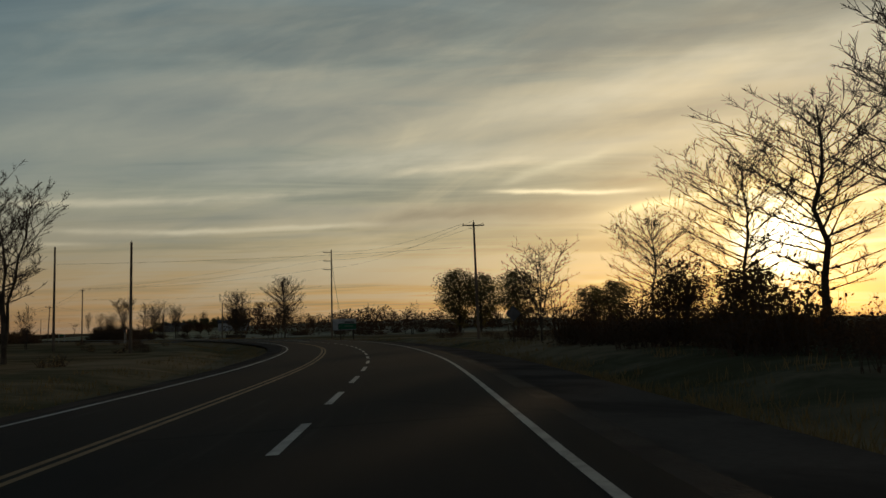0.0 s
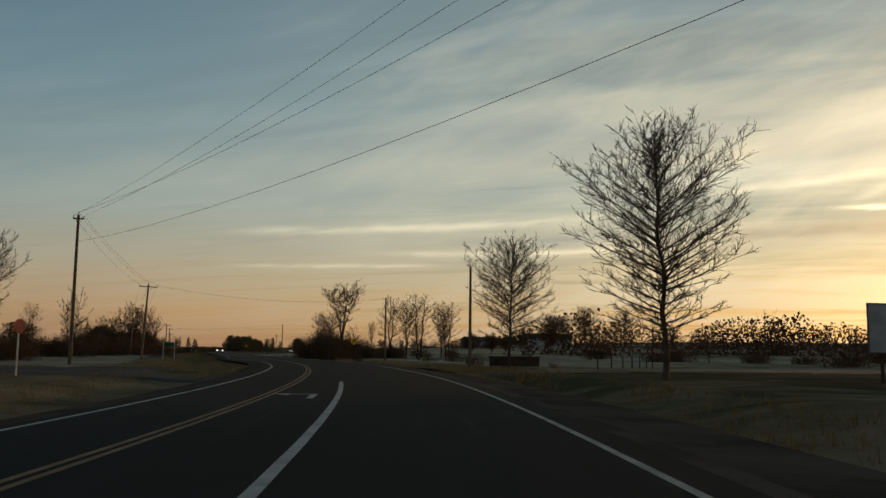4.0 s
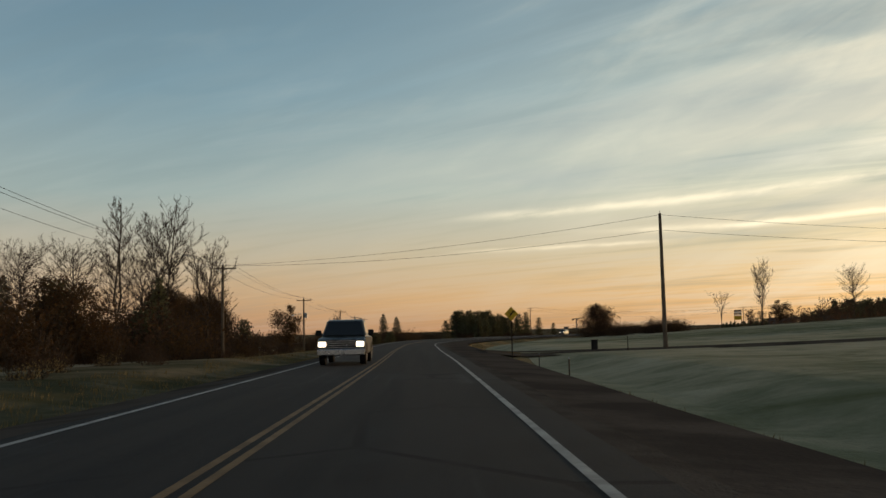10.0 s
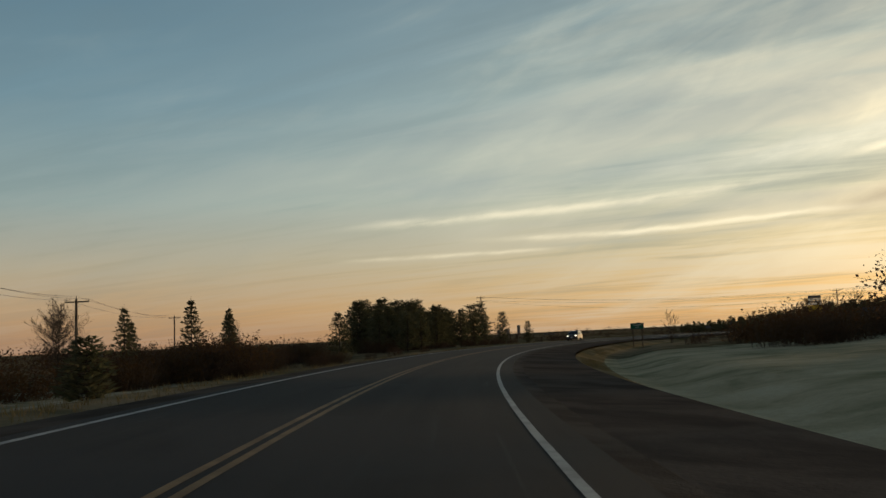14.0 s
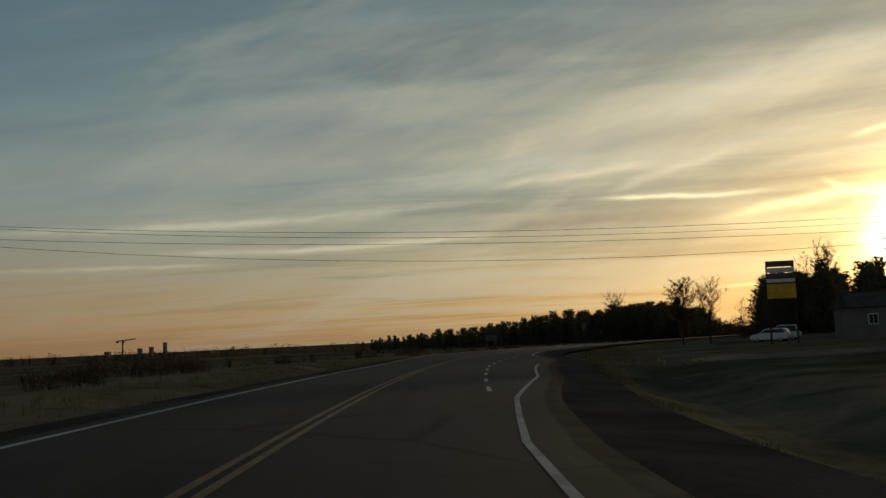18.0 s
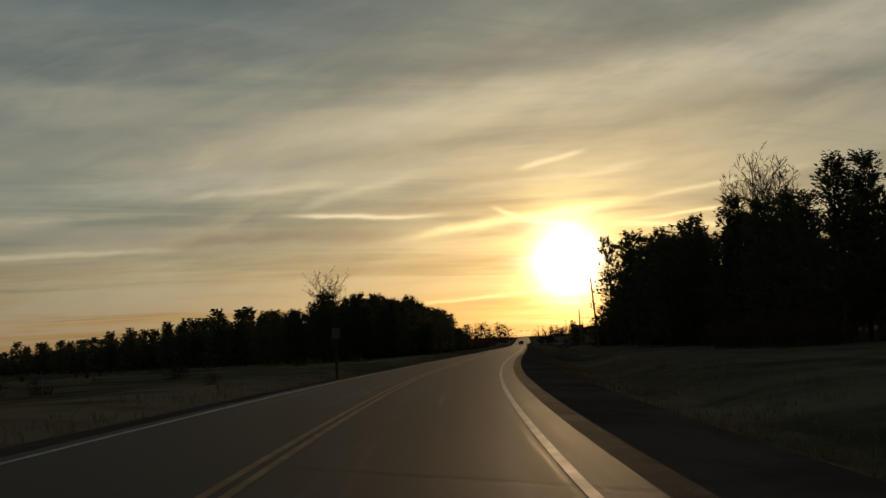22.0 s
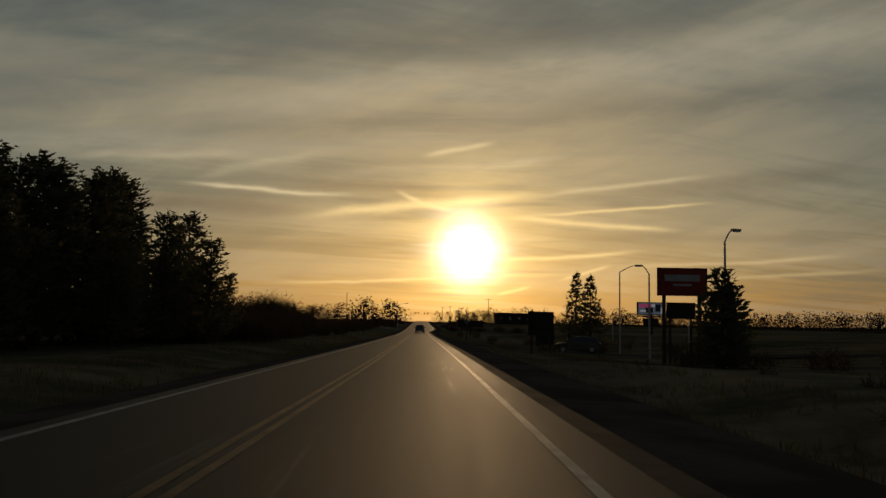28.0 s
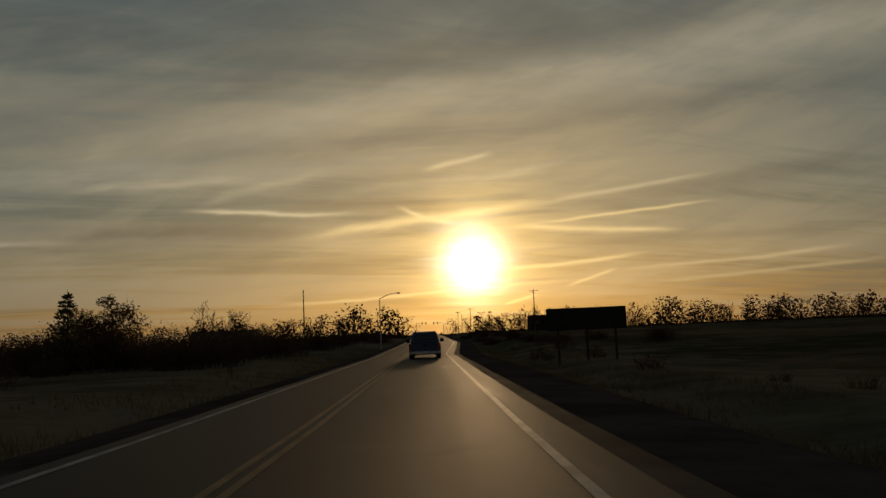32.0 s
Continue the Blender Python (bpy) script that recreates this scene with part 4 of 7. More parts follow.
stock("pine", conifer("pine_tree", 71, 13, 6.0, whorls=17, boughs=7, droop=0.0, bare=0.06, ragged=0.4, taper=0.7, needles=22, clump=0.42, lift=0.45, fluff=0.5), "dark green pine in a close stand")
stock("pine_far", conifer("pine_tree", 78, 13, 6.0, whorls=16, boughs=6, droop=0.0, bare=0.05, ragged=0.45, taper=0.7, needles=8, clump=0.8, lift=0.45, fluff=0.4), "dark green pine deep in a close stand")
stock("pine_b", conifer("pine_tree", 72, 13, 5.4, whorls=17, boughs=7, droop=0.0, bare=0.05, ragged=0.5, taper=0.6, needles=22, clump=0.42, lift=0.6, fluff=0.5), "dark green pine with a ragged top")
stock("white_pine", conifer("white_pine", 73, 18, 8.0, whorls=20, boughs=6, droop=0.05, bare=0.14, ragged=0.8, taper=0.5, needles=40, clump=0.46, lift=0.40, fluff=0.8), "tall white pine with ragged open boughs")
stock("spreading", bare_tree("bare_tree", 43, 11, 13, 0.14, 4, 0.27, 64, 0.02, oval, split=0.14, twigs=5, bend=0.6), "wide-spreading bare tree with crooked limbs")
stock("young_pine", conifer("white_pine", 76, 9, 7.5, whorls=13, boughs=8, droop=0.05, bare=0.03, ragged=0.5, taper=0.6, needles=20, clump=0.6, lift=0.12, fluff=0.45), "young white pine with level boughs down to the ground")
stock("spruce", conifer("spruce_tree", 74, 10, 4.5, whorls=20, boughs=7, droop=0.3, bare=0.04, ragged=0.25, taper=1.0, needles=8, clump=0.45), "narrow dark spruce with drooping boughs")
stock("cedar", conifer("cedar_tree", 75, 5, 2.6, whorls=18, boughs=7, droop=-0.2, bare=0.02, ragged=0.2, taper=0.55, needles=7, clump=0.4), "small dense dark cedar")
stock("brush", shrub("shrub", 81, 3.2, 4.5, M_BRUSH, 30, 480, 0.19), "thicket of brown leafless brush")
stock("brush_b", shrub("shrub", 82, 2.4, 3.8, M_BRUSH, 28, 380, 0.17), "low tangle of brown brush")
stock("hedge", shrub("shrub", 83, 4.2, 5.0, M_LEAF, 50, 1000, 0.22), "tall bushy thicket with dry leaves")
stock("thicket", shrub("thicket", 85, 4.4, 11.0, M_LEAF, 110, 3600, 0.21), "dense dark thicket of brush with dry leaves")
stock("thicket_b", shrub("thicket", 86, 3.8, 9.0, M_BRUSH, 90, 3000, 0.20), "dense dark thicket of brown brush")
stock("thicket_fine", shrub("thicket", 87, 4.6, 10.0, M_LEAF, 300, 9000, 0.14), "dense brown thicket full of fine twigs and dry leaves")
stock("sumac", shrub("shrub", 84, 1.6, 2.4, M_STRAW, 40, 300, 0.11), "clump of rusty dead weeds")


# ---- poles and wires ----
def cyl(bm, r0, r1, z0, z1, n=10, at=(0, 0), tilt=None):
    m = Matrix.Translation((at[0], at[1], (z0 + z1) / 2))
    bmesh.ops.create_cone(bm, cap_ends=True, segments=n, radius1=r0, radius2=r1, depth=z1 - z0, matrix=m if tilt is None else tilt)
    return bm


def box(bm, sx, sy, sz, at=(0, 0, 0), rot=None):
    m = Matrix.Translation(at) @ (rot or Matrix.Identity(4)) @ Matrix.Diagonal((sx, sy, sz, 1))
    bmesh.ops.create_cube(bm, size=1, matrix=m)
    return bm


def rod(bm, a, b, r, n=8):
    a, b = Vector(a), Vector(b)
    d = b - a
    m = Matrix.Translation((a + b) / 2) @ d.to_track_quat("Z", "Y").to_matrix().to_4x4()
    bmesh.ops.create_cone(bm, cap_ends=True, segments=n, radius1=r, radius2=r, depth=d.length, matrix=m)
    return bm


def part(name, bm, mat, parent, label="", bevel=0.0):
    if bevel:
        bmesh.ops.bevel(bm, geom=bm.edges[:], offset=bevel, segments=1, affect="EDGES", clamp_overlap=True)
    me = bpy.data.meshes.new(name)
    bm.to_mesh(me)
    bm.free()
    me.materials.append(mat)
    ob = new(name, me)
    ob.parent = parent
    if label:
        ob["label"] = label
    return ob


WIRE_TOPS = {}


def utility_pole(t, o, height, arms=1, turn=0.0, lean=0.0, key=None, label="", arm=2.4, side=False):
    """A wooden line pole with crossarms, braces and pin insulators."""
    x, y = place(t, o)
    z = ground_z(x, y)
    root = new("utility_pole")
    root.matrix_basis = pose(x, y, z, 0, lean, bearing(t) + turn)
    part("post", cyl(bmesh.new(), 0.17, 0.105, -0.5, height, 12), M_POLE, root)
    hooks = []
    if arms == 0:
        part("top_pin", cyl(bmesh.new(), 0.03, 0.02, height, height + 0.18, 6), M_STEEL, root)
        hooks = [(0, 0, height - 0.1), (0, 0, height - 1.2)]
    for i in range(arms):
        h = height - 0.3 - 0.9 * i if not side else height - 0.5 - 1.6 * i
        mid = 0 if not side else -arm / 2
        part("crossarm", box(bmesh.new(), arm, 0.1, 0.12, (mid, 0.14, h)), M_POLE, root, bevel=0.01)
        for s in ((-1, 1) if not side else (-1,)):
            part("brace", rod(bmesh.new(), (mid + s * arm * 0.28, 0.15, h - 0.03), (0, 0.1, h - 0.55), 0.015, 6), M_STEEL, root)
            pin = (mid + s * arm * 0.46, 0.14, h + 0.06)
            part("insulator", cyl(bmesh.new(), 0.045, 0.03, pin[2], pin[2] + 0.2, 8, pin[:2]), M_INSUL, root)
            hooks.append((pin[0], pin[1], pin[2] + 0.18))
    if arms and not side:
        part("insulator", cyl(bmesh.new(), 0.045, 0.03, height, height + 0.25, 8), M_INSUL, root)
        hooks.append((0, 0, height + 0.22))
    WIRE_TOPS[key] = [root.matrix_basis @ Vector(h) for h in hooks]
    return tagged(root, label or "weathered wooden utility pole with a crossarm", "utility pole", "poles along the highway")


def wire(a, b, sag=0.8, r=0.011):
    """One cable sagging between two points."""
    a, b = Vector(a), Vector(b)
    pts = [a.lerp(b, k / 14) - Vector((0, 0, sag * 4 * (k / 14) * (1 - k / 14))) for k in range(15)]
    side = (b - a).cross(Vector((0, 0, 1))).normalized()
    verts = [p + side * (r * math.cos(g)) + Vector((0, 0, r * math.sin(g))) for p in pts for g in (0, 1.571, 3.142, 4.712)]
    faces = [(4 * k + i, 4 * k + (i + 1) % 4, 4 * k + 4 + (i + 1) % 4, 4 * k + 4 + i) for k in range(14) for i in range(4)]
    return tagged(link("power_line", verts, faces, M_WIRE), "thin dark overhead power cable", "cable", "overhead cables")


def string(a, b, sag=0.8):
    for p, q in zip(WIRE_TOPS[a], WIRE_TOPS[b]):
        wire(p, q, sag)


# ---- planting ----
def scatter(kinds, t0, t1, o0, o1, count, lo, hi, seed, group="", label="", category="tree", flat=None):
    rng = random.Random(seed)
    for _ in range(count):
        s = rng.uniform(lo, hi)
        stand(rng.choice(kinds), rng.uniform(t0, t1), rng.uniform(o0, o1), s, None if flat is None else s * flat, rng.uniform(0, 360), label, category, group)


def rank(kinds, t0, t1, o, step, h0, h1, seed, group, jitter=1.0, broad=1.0):
    """A row of trees along the road whose height runs from h0 to h1."""
    rng = random.Random(seed)
    d0, d1 = np.interp([t0, t1], LINE[:, 0], DIST)
    n = max(1, int((d1 - d0) / step))
    for i in range(n):
        f = (i + rng.uniform(0.2, 0.8)) / n
        kind = rng.choice(kinds)
        h = (h0 * (1 - f) + h1 * f) * rng.uniform(0.82, 1.1) / HEIGHT[kind]
        stand(kind, np.interp(d0 + (d1 - d0) * f, DIST, LINE[:, 0]), o + rng.uniform(-jitter, jitter), h, h * broad * rng.uniform(0.9, 1.2), rng.uniform(0, 360), "", "tree", group)


def massed(name, kind, spots, label, category):
    """Trees too deep in a wood to tell apart: every part of the kind joined into one mesh."""
    rng = random.Random(len(spots))
    root = new(name)
    turns = [rng.uniform(0, 6.283) for _ in spots]
    for source in STOCK[kind].children:
        me = source.data
        co = np.empty(len(me.vertices) * 3)
        me.vertices.foreach_get("co", co)
        co = co.reshape(-1, 3)
        quads = np.array([tuple(p.vertices) for p in me.polygons if len(p.vertices) == 4])
        verts, faces = [], []
        for i, ((t, o, h), g) in enumerate(zip(spots, turns)):
            x, y = place(t, o)
            k = h / HEIGHT[kind]
            c, s = math.cos(g) * k * 1.3, math.sin(g) * k * 1.3
            verts.append(np.stack([x + co[:, 0] * c - co[:, 1] * s, y + co[:, 0] * s + co[:, 1] * c, ground_z(x, y) + co[:, 2] * k], 1))
            faces.append(quads + i * len(co))
        ob = link(source.name.split(".")[0], np.concatenate(verts).tolist(), np.concatenate(faces).tolist(), me.materials[0], root)
        ob["kind"] = "stuff"
    return tagged(root, label, category, kind="stuff")


# first curve
stand("spreading", 1.8, 13.9, 0.72, 0.78)
stand("bushy", 1.42, 19.5, 0.75, 0.8)
stand("maple_leaf", 1.25, 16.5, 0.42, 0.6)
stand("maple_leaf", 1.0, 15.5, 0.40, 0.55)
stand("maple_b", 1.74, 22.5, 0.78, 0.85)
stand("maple_b", 1.15, 18.4, 0.8, 0.9)
stand("maple", 1.0, 19.5, 0.8, 1.2)
stand("ash", 0.72, 17.6, 1.0, 1.1)
stand("maple", 0.6, 25, 0.9, 1.0)
stand("ash", 1.6, -24.4, 0.98, 1.15)
stand("small", 3.48, -36, 1.0)
stand("small", 2.9, -40, 0.8)
for t, o, s in ((1.95, 17, 0.9), (2.1, 22, 0.8), (2.3, 19, 0.7), (2.6, 24, 0.7), (1.35, 22, 0.7), (2.9, 27, 0.6)):
    stand("small", t, o, s)
scatter(("thicket", "thicket_b"), 0.2, 1.5, 13, 22, 9, 0.45, 0.62, 111, "roadside thicket", category="shrub")
scatter(("brush", "brush_b", "hedge"), 0.35, 2.1, 11.5, 21, 26, 0.6, 1.0, 11, "roadside thicket", category="shrub")
scatter(("brush", "brush_b"), 2.1, 3.3, 15, 34, 14, 0.35, 0.55, 12, "roadside thicket", category="shrub")
scatter(("brush_b", "sumac"), 0.5, 4.8, -30, -17, 22, 0.4, 0.8, 13, "roadside weeds", category="shrub")
stand("poplar_leaf", 6.0, 84, 1.08, 1.15)
stand("poplar_leaf", 5.9, 88.3, 0.98, 1.0)
stand("poplar_leaf", 5.2, 79, 0.92, 1.0)
stand("small", 5.5, 54.5, 1.4)
stand("poplar_leaf", 3.9, 60, 0.5, 0.6)
stand("poplar_leaf", 3.35, 52, 0.48, 0.6)
scatter(("small", "thicket_b"), 5.6, 8.5, 48, 95, 16, 0.5, 0.9, 14, "far hedge", category="shrub")
# junction
stand("lawn_maple", 5.16, 15.0, 1.0, 1.0)
stand("lawn_maple", 6.14, 17.1, 0.92, 0.95)
stand("small", 6.4, 23, 0.8)
stand("small", 6.7, 27, 0.75)
stand("ash", 6.98, -35.7, 1.1, 1.2)
stand("small", 7.1, -26.7, 1.45, 1.2)
scatter(("thicket", "thicket_b"), 5.6, 7.9, -46, -31, 11, 0.6, 0.95, 15, "roadside thicket", category="shrub")
scatter(("brush_b", "sumac"), 6.0, 7.4, 18, 30, 14, 0.5, 0.9, 16, "roadside weeds", category="shrub")
# thicket with the elm
stand("elm", 8.46, 16.2, 0.98, 1.0, 40)
stand("small", 8.8, 15.5, 1.35, 1.0)
stand("small", 8.6, 12.8, 1.0, 0.9)
stand("small", 8.75, 20, 1.1, 0.9)
stand("poplar_bare", 9.06, 15.2, 0.68, 0.9)
stand("ash", 8.78, 15.6, 0.72, 1.0)
stand("poplar_bare", 9.1, 37.9, 1.0, 1.5)
stand("poplar_bare", 9.0, 30.5, 0.93, 1.3)
stand("ash", 9.0, 42, 0.88, 1.0)
stand("poplar_bare", 9.25, 46, 0.9, 1.3)
stand("ash", 9.05, 34.5, 0.95, 1.0)
for t, o, s in ((8.05, 13, 0.8), (8.25, 14.5, 1.15), (8.45, 14, 1.3), (8.7, 14.5, 1.4), (8.95, 15, 1.25), (9.15, 16, 0.95), (8.4, 20, 0.95), (8.75, 21, 1.0), (8.6, 27, 0.8), (8.9, 30, 0.85), (9.1, 38, 0.75), (8.8, 42, 0.7)):
    stand("thicket_fine" if s > 0.8 else "thicket_b", t, o, s, s * 0.85, None, "", "shrub", "roadside thicket")
scatter(("hedge", "brush"), 8.1, 9.2, 9.6, 13, 14, 0.55, 0.9, 21, "roadside thicket", category="shrub")
stand("maple_leaf", 7.84, 10.6, 0.21, 0.17, label="small yellowing sapling at the edge of the thicket")
scatter(("sumac", "brush_b"), 7.3, 9.2, 7.5, 12, 22, 0.4, 0.7, 23, "roadside weeds", category="shrub")
# hill behind the field
for t, o, s in ((11, 112, 1.05), (11.2, 104, 0.85), (11, 99, 0.75), (11.5, 108, 0.9), (10.6, 118, 0.95), (10, 61, 0.5), (10.1, 68, 0.5), (10.3, 75, 0.4), (12, 120, 0.9)):
    stand("lawn_maple" if o > 90 and round(o) % 2 == 0 else "oak_leaf", t, o, s, s * 1.2)
stand("ash", 15.4, 59.7, 1.05, 0.75)
stand("maple", 15.9, 80.2, 0.8, 0.7)
stand("small", 15.7, 73, 0.9)
stand("dead", 15.68, 51.9, 0.75, 0.8)
stand("maple_b", 13.94, 90, 0.8, 0.9)
stand("oak_leaf", 15.6, 64, 0.45, 0.6)
# left side thickets of the straight
stand("ash", 11.12, -27.3, 1.12, 1.1)
stand("poplar_bare", 11.25, -31, 0.95, 1.0)
stand("ash", 12.42, -25.9, 1.22, 1.1)
stand("poplar_bare", 12.3, -29, 1.1, 1.1)
stand("ash", 12.6, -23.5, 0.98, 0.9)
stand("poplar_bare", 11.3, -36, 0.75, 1.0)
stand("poplar_bare", 10.9, -40, 0.7, 1.0)
stand("poplar_bare", 11.0, -54, 0.95, 1.2)
stand("poplar_bare", 11.5, -46, 0.95, 1.0)
stand("small", 12.0, -34, 1.3, 1.0)
stand("bushy", 8.74, -26.0, 1.0, 0.85)
stand("small", 9.0, -24.5, 0.9)
stand("spruce", 11.9, -33, 0.75)
stand("spruce", 12.25, -24.6, 0.85)
stand("maple_leaf", 7.9, -37, 0.55, 0.9)
rng_t = random.Random(24)
for i in range(34):
    t = 7.7 + 5.5 * (i + rng_t.random()) / 34
    near = 24 + max(0, 9.5 - t) * 3
    for back in (0, 9) if i % 2 else (0,):
        s = rng_t.uniform(0.6, 1.3) * (0.85 if t < 9.6 else 1.25)
        stand(rng_t.choice(("thicket", "thicket_b")), t, -(near + back + 4 * rng_t.random()), s, s * 0.95, rng_t.uniform(0, 360), "", "shrub", "roadside thicket")
for t, o, kind, h in ((9.4, -30, "ash", 6.5), (9.8, -33, "poplar_bare", 6.2), (10.2, -28, "small", 6.5), (10.5, -34, "maple_b", 7), (10.7, -27, "small", 6), (11.45, -26.5, "small", 7), (11.75, -29, "maple_b", 9.5),
                      (11.95, -25.5, "small", 6), (12.15, -31, "maple", 12), (12.5, -29.5, "maple_b", 12.5), (12.75, -26.5, "small", 7.5), (12.95, -25, "small", 6.5), (8.9, -33, "maple_b", 5.5), (10.1, -36, "ash", 7.5)):
    stand(kind, t, o, h / HEIGHT[kind], None, None, "", "tree", "trees over the thicket")
for t, o, s in ((11.65, -25, 1.0), (11.8, -27, 1.25), (12.05, -24, 0.9), (9.9, -28, 0.8), (9.6, -31, 0.9)):
    stand("cedar", t, o, s)
scatter(("hedge", "brush"), 8.2, 13.3, -22, -18.5, 24, 0.5, 0.9, 29, "roadside thicket", category="shrub")
scatter(("sumac", "brush_b"), 8.2, 13.6, -21, -14.5, 44, 0.4, 0.8, 25, "roadside weeds", category="shrub")
stand("maple_leaf", 11.6, -23.5, 0.6, 0.8)
stand("maple_leaf", 10.4, -26, 0.6, 0.8)
stand("maple_leaf", 11.1, -30, 0.62, 0.9)
stand("maple_leaf", 9.6, -34, 0.5, 0.8)
for t, o, h, w in ((15.62, -73, 15, 0.95), (15.3, -68, 14.5, 0.9), (15.15, -61, 13.5, 0.85), (14.9, -60, 14, 0.9), (14.55, -56, 13.5, 0.9), (14.2, -52, 13.5, 0.9), (13.85, -47, 12.5, 0.85), (13.5, -40, 11, 0.8), (13.3, -33, 9.5, 0.75), (13.05, -27.5, 8.0, 0.65)):
    stand("maple_leaf", t, o, h / HEIGHT["maple_leaf"], h / HEIGHT["maple_leaf"] * w, label="tall bushy tree in rust-brown leaf beside the lot")
stand("ash", 13.2, -28.5, 0.8, 0.75)
stand("cedar", 15.6, -63, 1.75, 1.9)
stand("oak_leaf", 14.55, -33.9, 0.82, 0.85)
stand("cedar", 14.7, -17.5, 0.55, 0.8)
stand("cedar", 15.1, -18.5, 0.62, 0.9)
for t, o, s in ((16.45, -46, 0.9), (16.6, -49, 0.75), (16.75, -44.5, 1.0), (16.95, -43.5, 0.8), (17.1, -47, 0.9)):
    stand("spruce", t, o, s)
stand("ash", 16.36, -51.9, 0.75)
stand("maple_b", 16.2, -47, 0.6)
stand("poplar_bare", 19.0, -100, 0.8, 0.6)
stand("poplar_bare", 19.4, -112, 0.75, 0.6)
scatter(("thicket_b",), 14.2, 17.2, -48, -24, 14, 0.45, 0.75, 26, "roadside thicket", category="shrub")
scatter(("thicket", "thicket_b"), 15.2, 17.4, -46, -33, 20, 0.8, 1.15, 126, "roadside thicket", category="shrub")
scatter(("thicket", "thicket_b"), 14.9, 16.6, -40, -32, 14, 1.0, 1.4, 127, "roadside thicket", category="shrub")
# mown field with the low tree
stand("low_tree", 15.3, 25.6, 1.0, 1.0, label="low broad tree with a dense twiggy crown on a frosty lawn")
scatter(("thicket_b", "thicket"), 15.3, 16.4, 22, 42, 13, 0.75, 1.05, 27, "hedge behind the lawn", category="shrub")
stand("small", 17.48, 13.4, 0.75)
scatter(("brush_b", "brush"), 16.3, 19.2, 14, 36, 26, 0.4, 0.75, 28, "scrub on the bank", category="shrub")
# pine stand left of the second curve
for k, (o, a, b, h0, h1) in enumerate(((-25.5, 17.4, 18.35, 6.2, 7.2), (-30.5, 17.55, 18.65, 7, 7.9), (-36, 17.75, 18.8, 8.4, 9.4), (-43, 18.0, 18.95, 9.6, 10), (-51, 18.3, 19.1, 10.5, 10.8))):
    rank(("pine", "pine_b"), a, b, o, 4.0, h0, h1, 30 + k, "pine stand", 1.4, 1.4)
scatter(("thicket", "thicket_b"), 17.5, 18.7, -34, -23.5, 9, 0.6, 0.85, 38, "undergrowth of the pine stand", category="shrub")
stand("pine_b", 18.98, -33, 0.74, 0.85)
stand("pine", 18.8, -29.5, 0.5, 0.6)
stand("pine_b", 19.08, -29.5, 0.56, 0.68)
stand("pine_b", 19.16, -24.8, 0.38, 0.46)
stand("pine", 16.9, -27, 0.5, 0.6)
scatter(("brush_b", "brush"), 16.6, 19.6, -25, -16, 30, 0.4, 0.7, 36, "scrub", category="shrub")
scatter(("brush_b", "sumac"), 19.4, 25.5, -44, -14, 40, 0.35, 0.7, 37, "dry scrub", category="shrub")
# right side of the second curve
stand("leafing", 21.9, 15.4, 0.78, 0.9, label="roadside tree with thin brown leaves against the low sun")
stand("ash", 22.0, 19, 0.72, 0.8)
stand("small", 23.1, 22, 1.2)
stand("ash", 25.42, 33.3, 1.75, 1.75, 100)
stand("poplar_bare", 25.2, 29, 1.35, 1.2)
for k, (o, a, b, h0, h1) in enumerate(((19, 24.9, 26.4, 14.5, 15.5), (24, 23.9, 26.65, 12.5, 17), (29, 23.4, 26.75, 12.2, 17), (36, 23.0, 26.3, 12, 16.5), (44, 22.8, 26.0, 12, 15.5))):
    rank(("white_pine", "white_pine", "pine_b") if k < 3 else ("pine_far", "white_pine"), a, b, o, 5.0, h0, h1, 40 + k, "pine wood", 1.8)
scatter(("thicket", "thicket_b"), 23.8, 26.6, 19, 24, 9, 0.6, 0.9, 46, "undergrowth of the pine wood", category="shrub")
stand("dead", 27.35, 20.6, 1.3, 0.8, 200)
stand("young_pine", 28.38, 27.0, 0.98, 1.05)
stand("young_pine", 28.3, 30.6, 0.93, 1.05)
stand("young_pine", 28.2, 33.6, 0.95, 0.9)
stand("young_pine", 27.9, 31, 0.9, 0.9)
stand("white_pine", 26.36, 16.2, 0.98, 0.8)
stand("young_pine", 26.75, 15.2, 0.62, 0.75)
stand("young_pine", 26.95, 18.5, 0.95, 0.95)
stand("young_pine", 27.25, 20.5, 1.05, 1.0)
stand("white_pine", 27.3, 23.5, 0.72, 0.9)
stand("small", 26.75, 15.5, 0.9)
stand("ash", 27.15, 19.6, 0.88, 0.9, 40)
# pine plantation on the left
for k, (o, a, b, h0, h1) in enumerate(((-17.8, 27.3, 30.42, 7.5, 6.8), (-22, 26.6, 30.52, 10.5, 12), (-26, 26.4, 30.5, 11, 14.5), (-31, 26.3, 29.9, 11.2, 16), (-38, 26.4, 30.0, 9.5, 16.5), (-48, 26.9, 30.1, 9.5, 16.5))):
    rank(("pine", "pine_b") if k < 4 else ("pine", "pine_b"), a, b, o, 4.8 if k < 4 else 7, h0, h1, 50 + k, "pine plantation", 1.3, 1.15)
deep = []
rng_p = random.Random(60)
for k, (o, h) in enumerate(((-62, 16.0), (-71, 14.6), (-80, 13.8), (-91, 12.6), (-100, 12.0), (-111, 11.0), (-120, 10.5), (-131, 9.6), (-140, 9.2), (-151, 8.2), (-160, 7.6), (-172, 6.8))):
    t = 27.6 + k * 0.12
    while t < 31.2:
        deep.append((t, o + rng_p.uniform(-3.5, 3.5), h * rng_p.uniform(0.68, 0.86)))
        t += 0.145 * rng_p.uniform(0.7, 1.3)
massed("pine_wood", "pine_far", deep, "deep rows of a dark pine plantation", "woods")
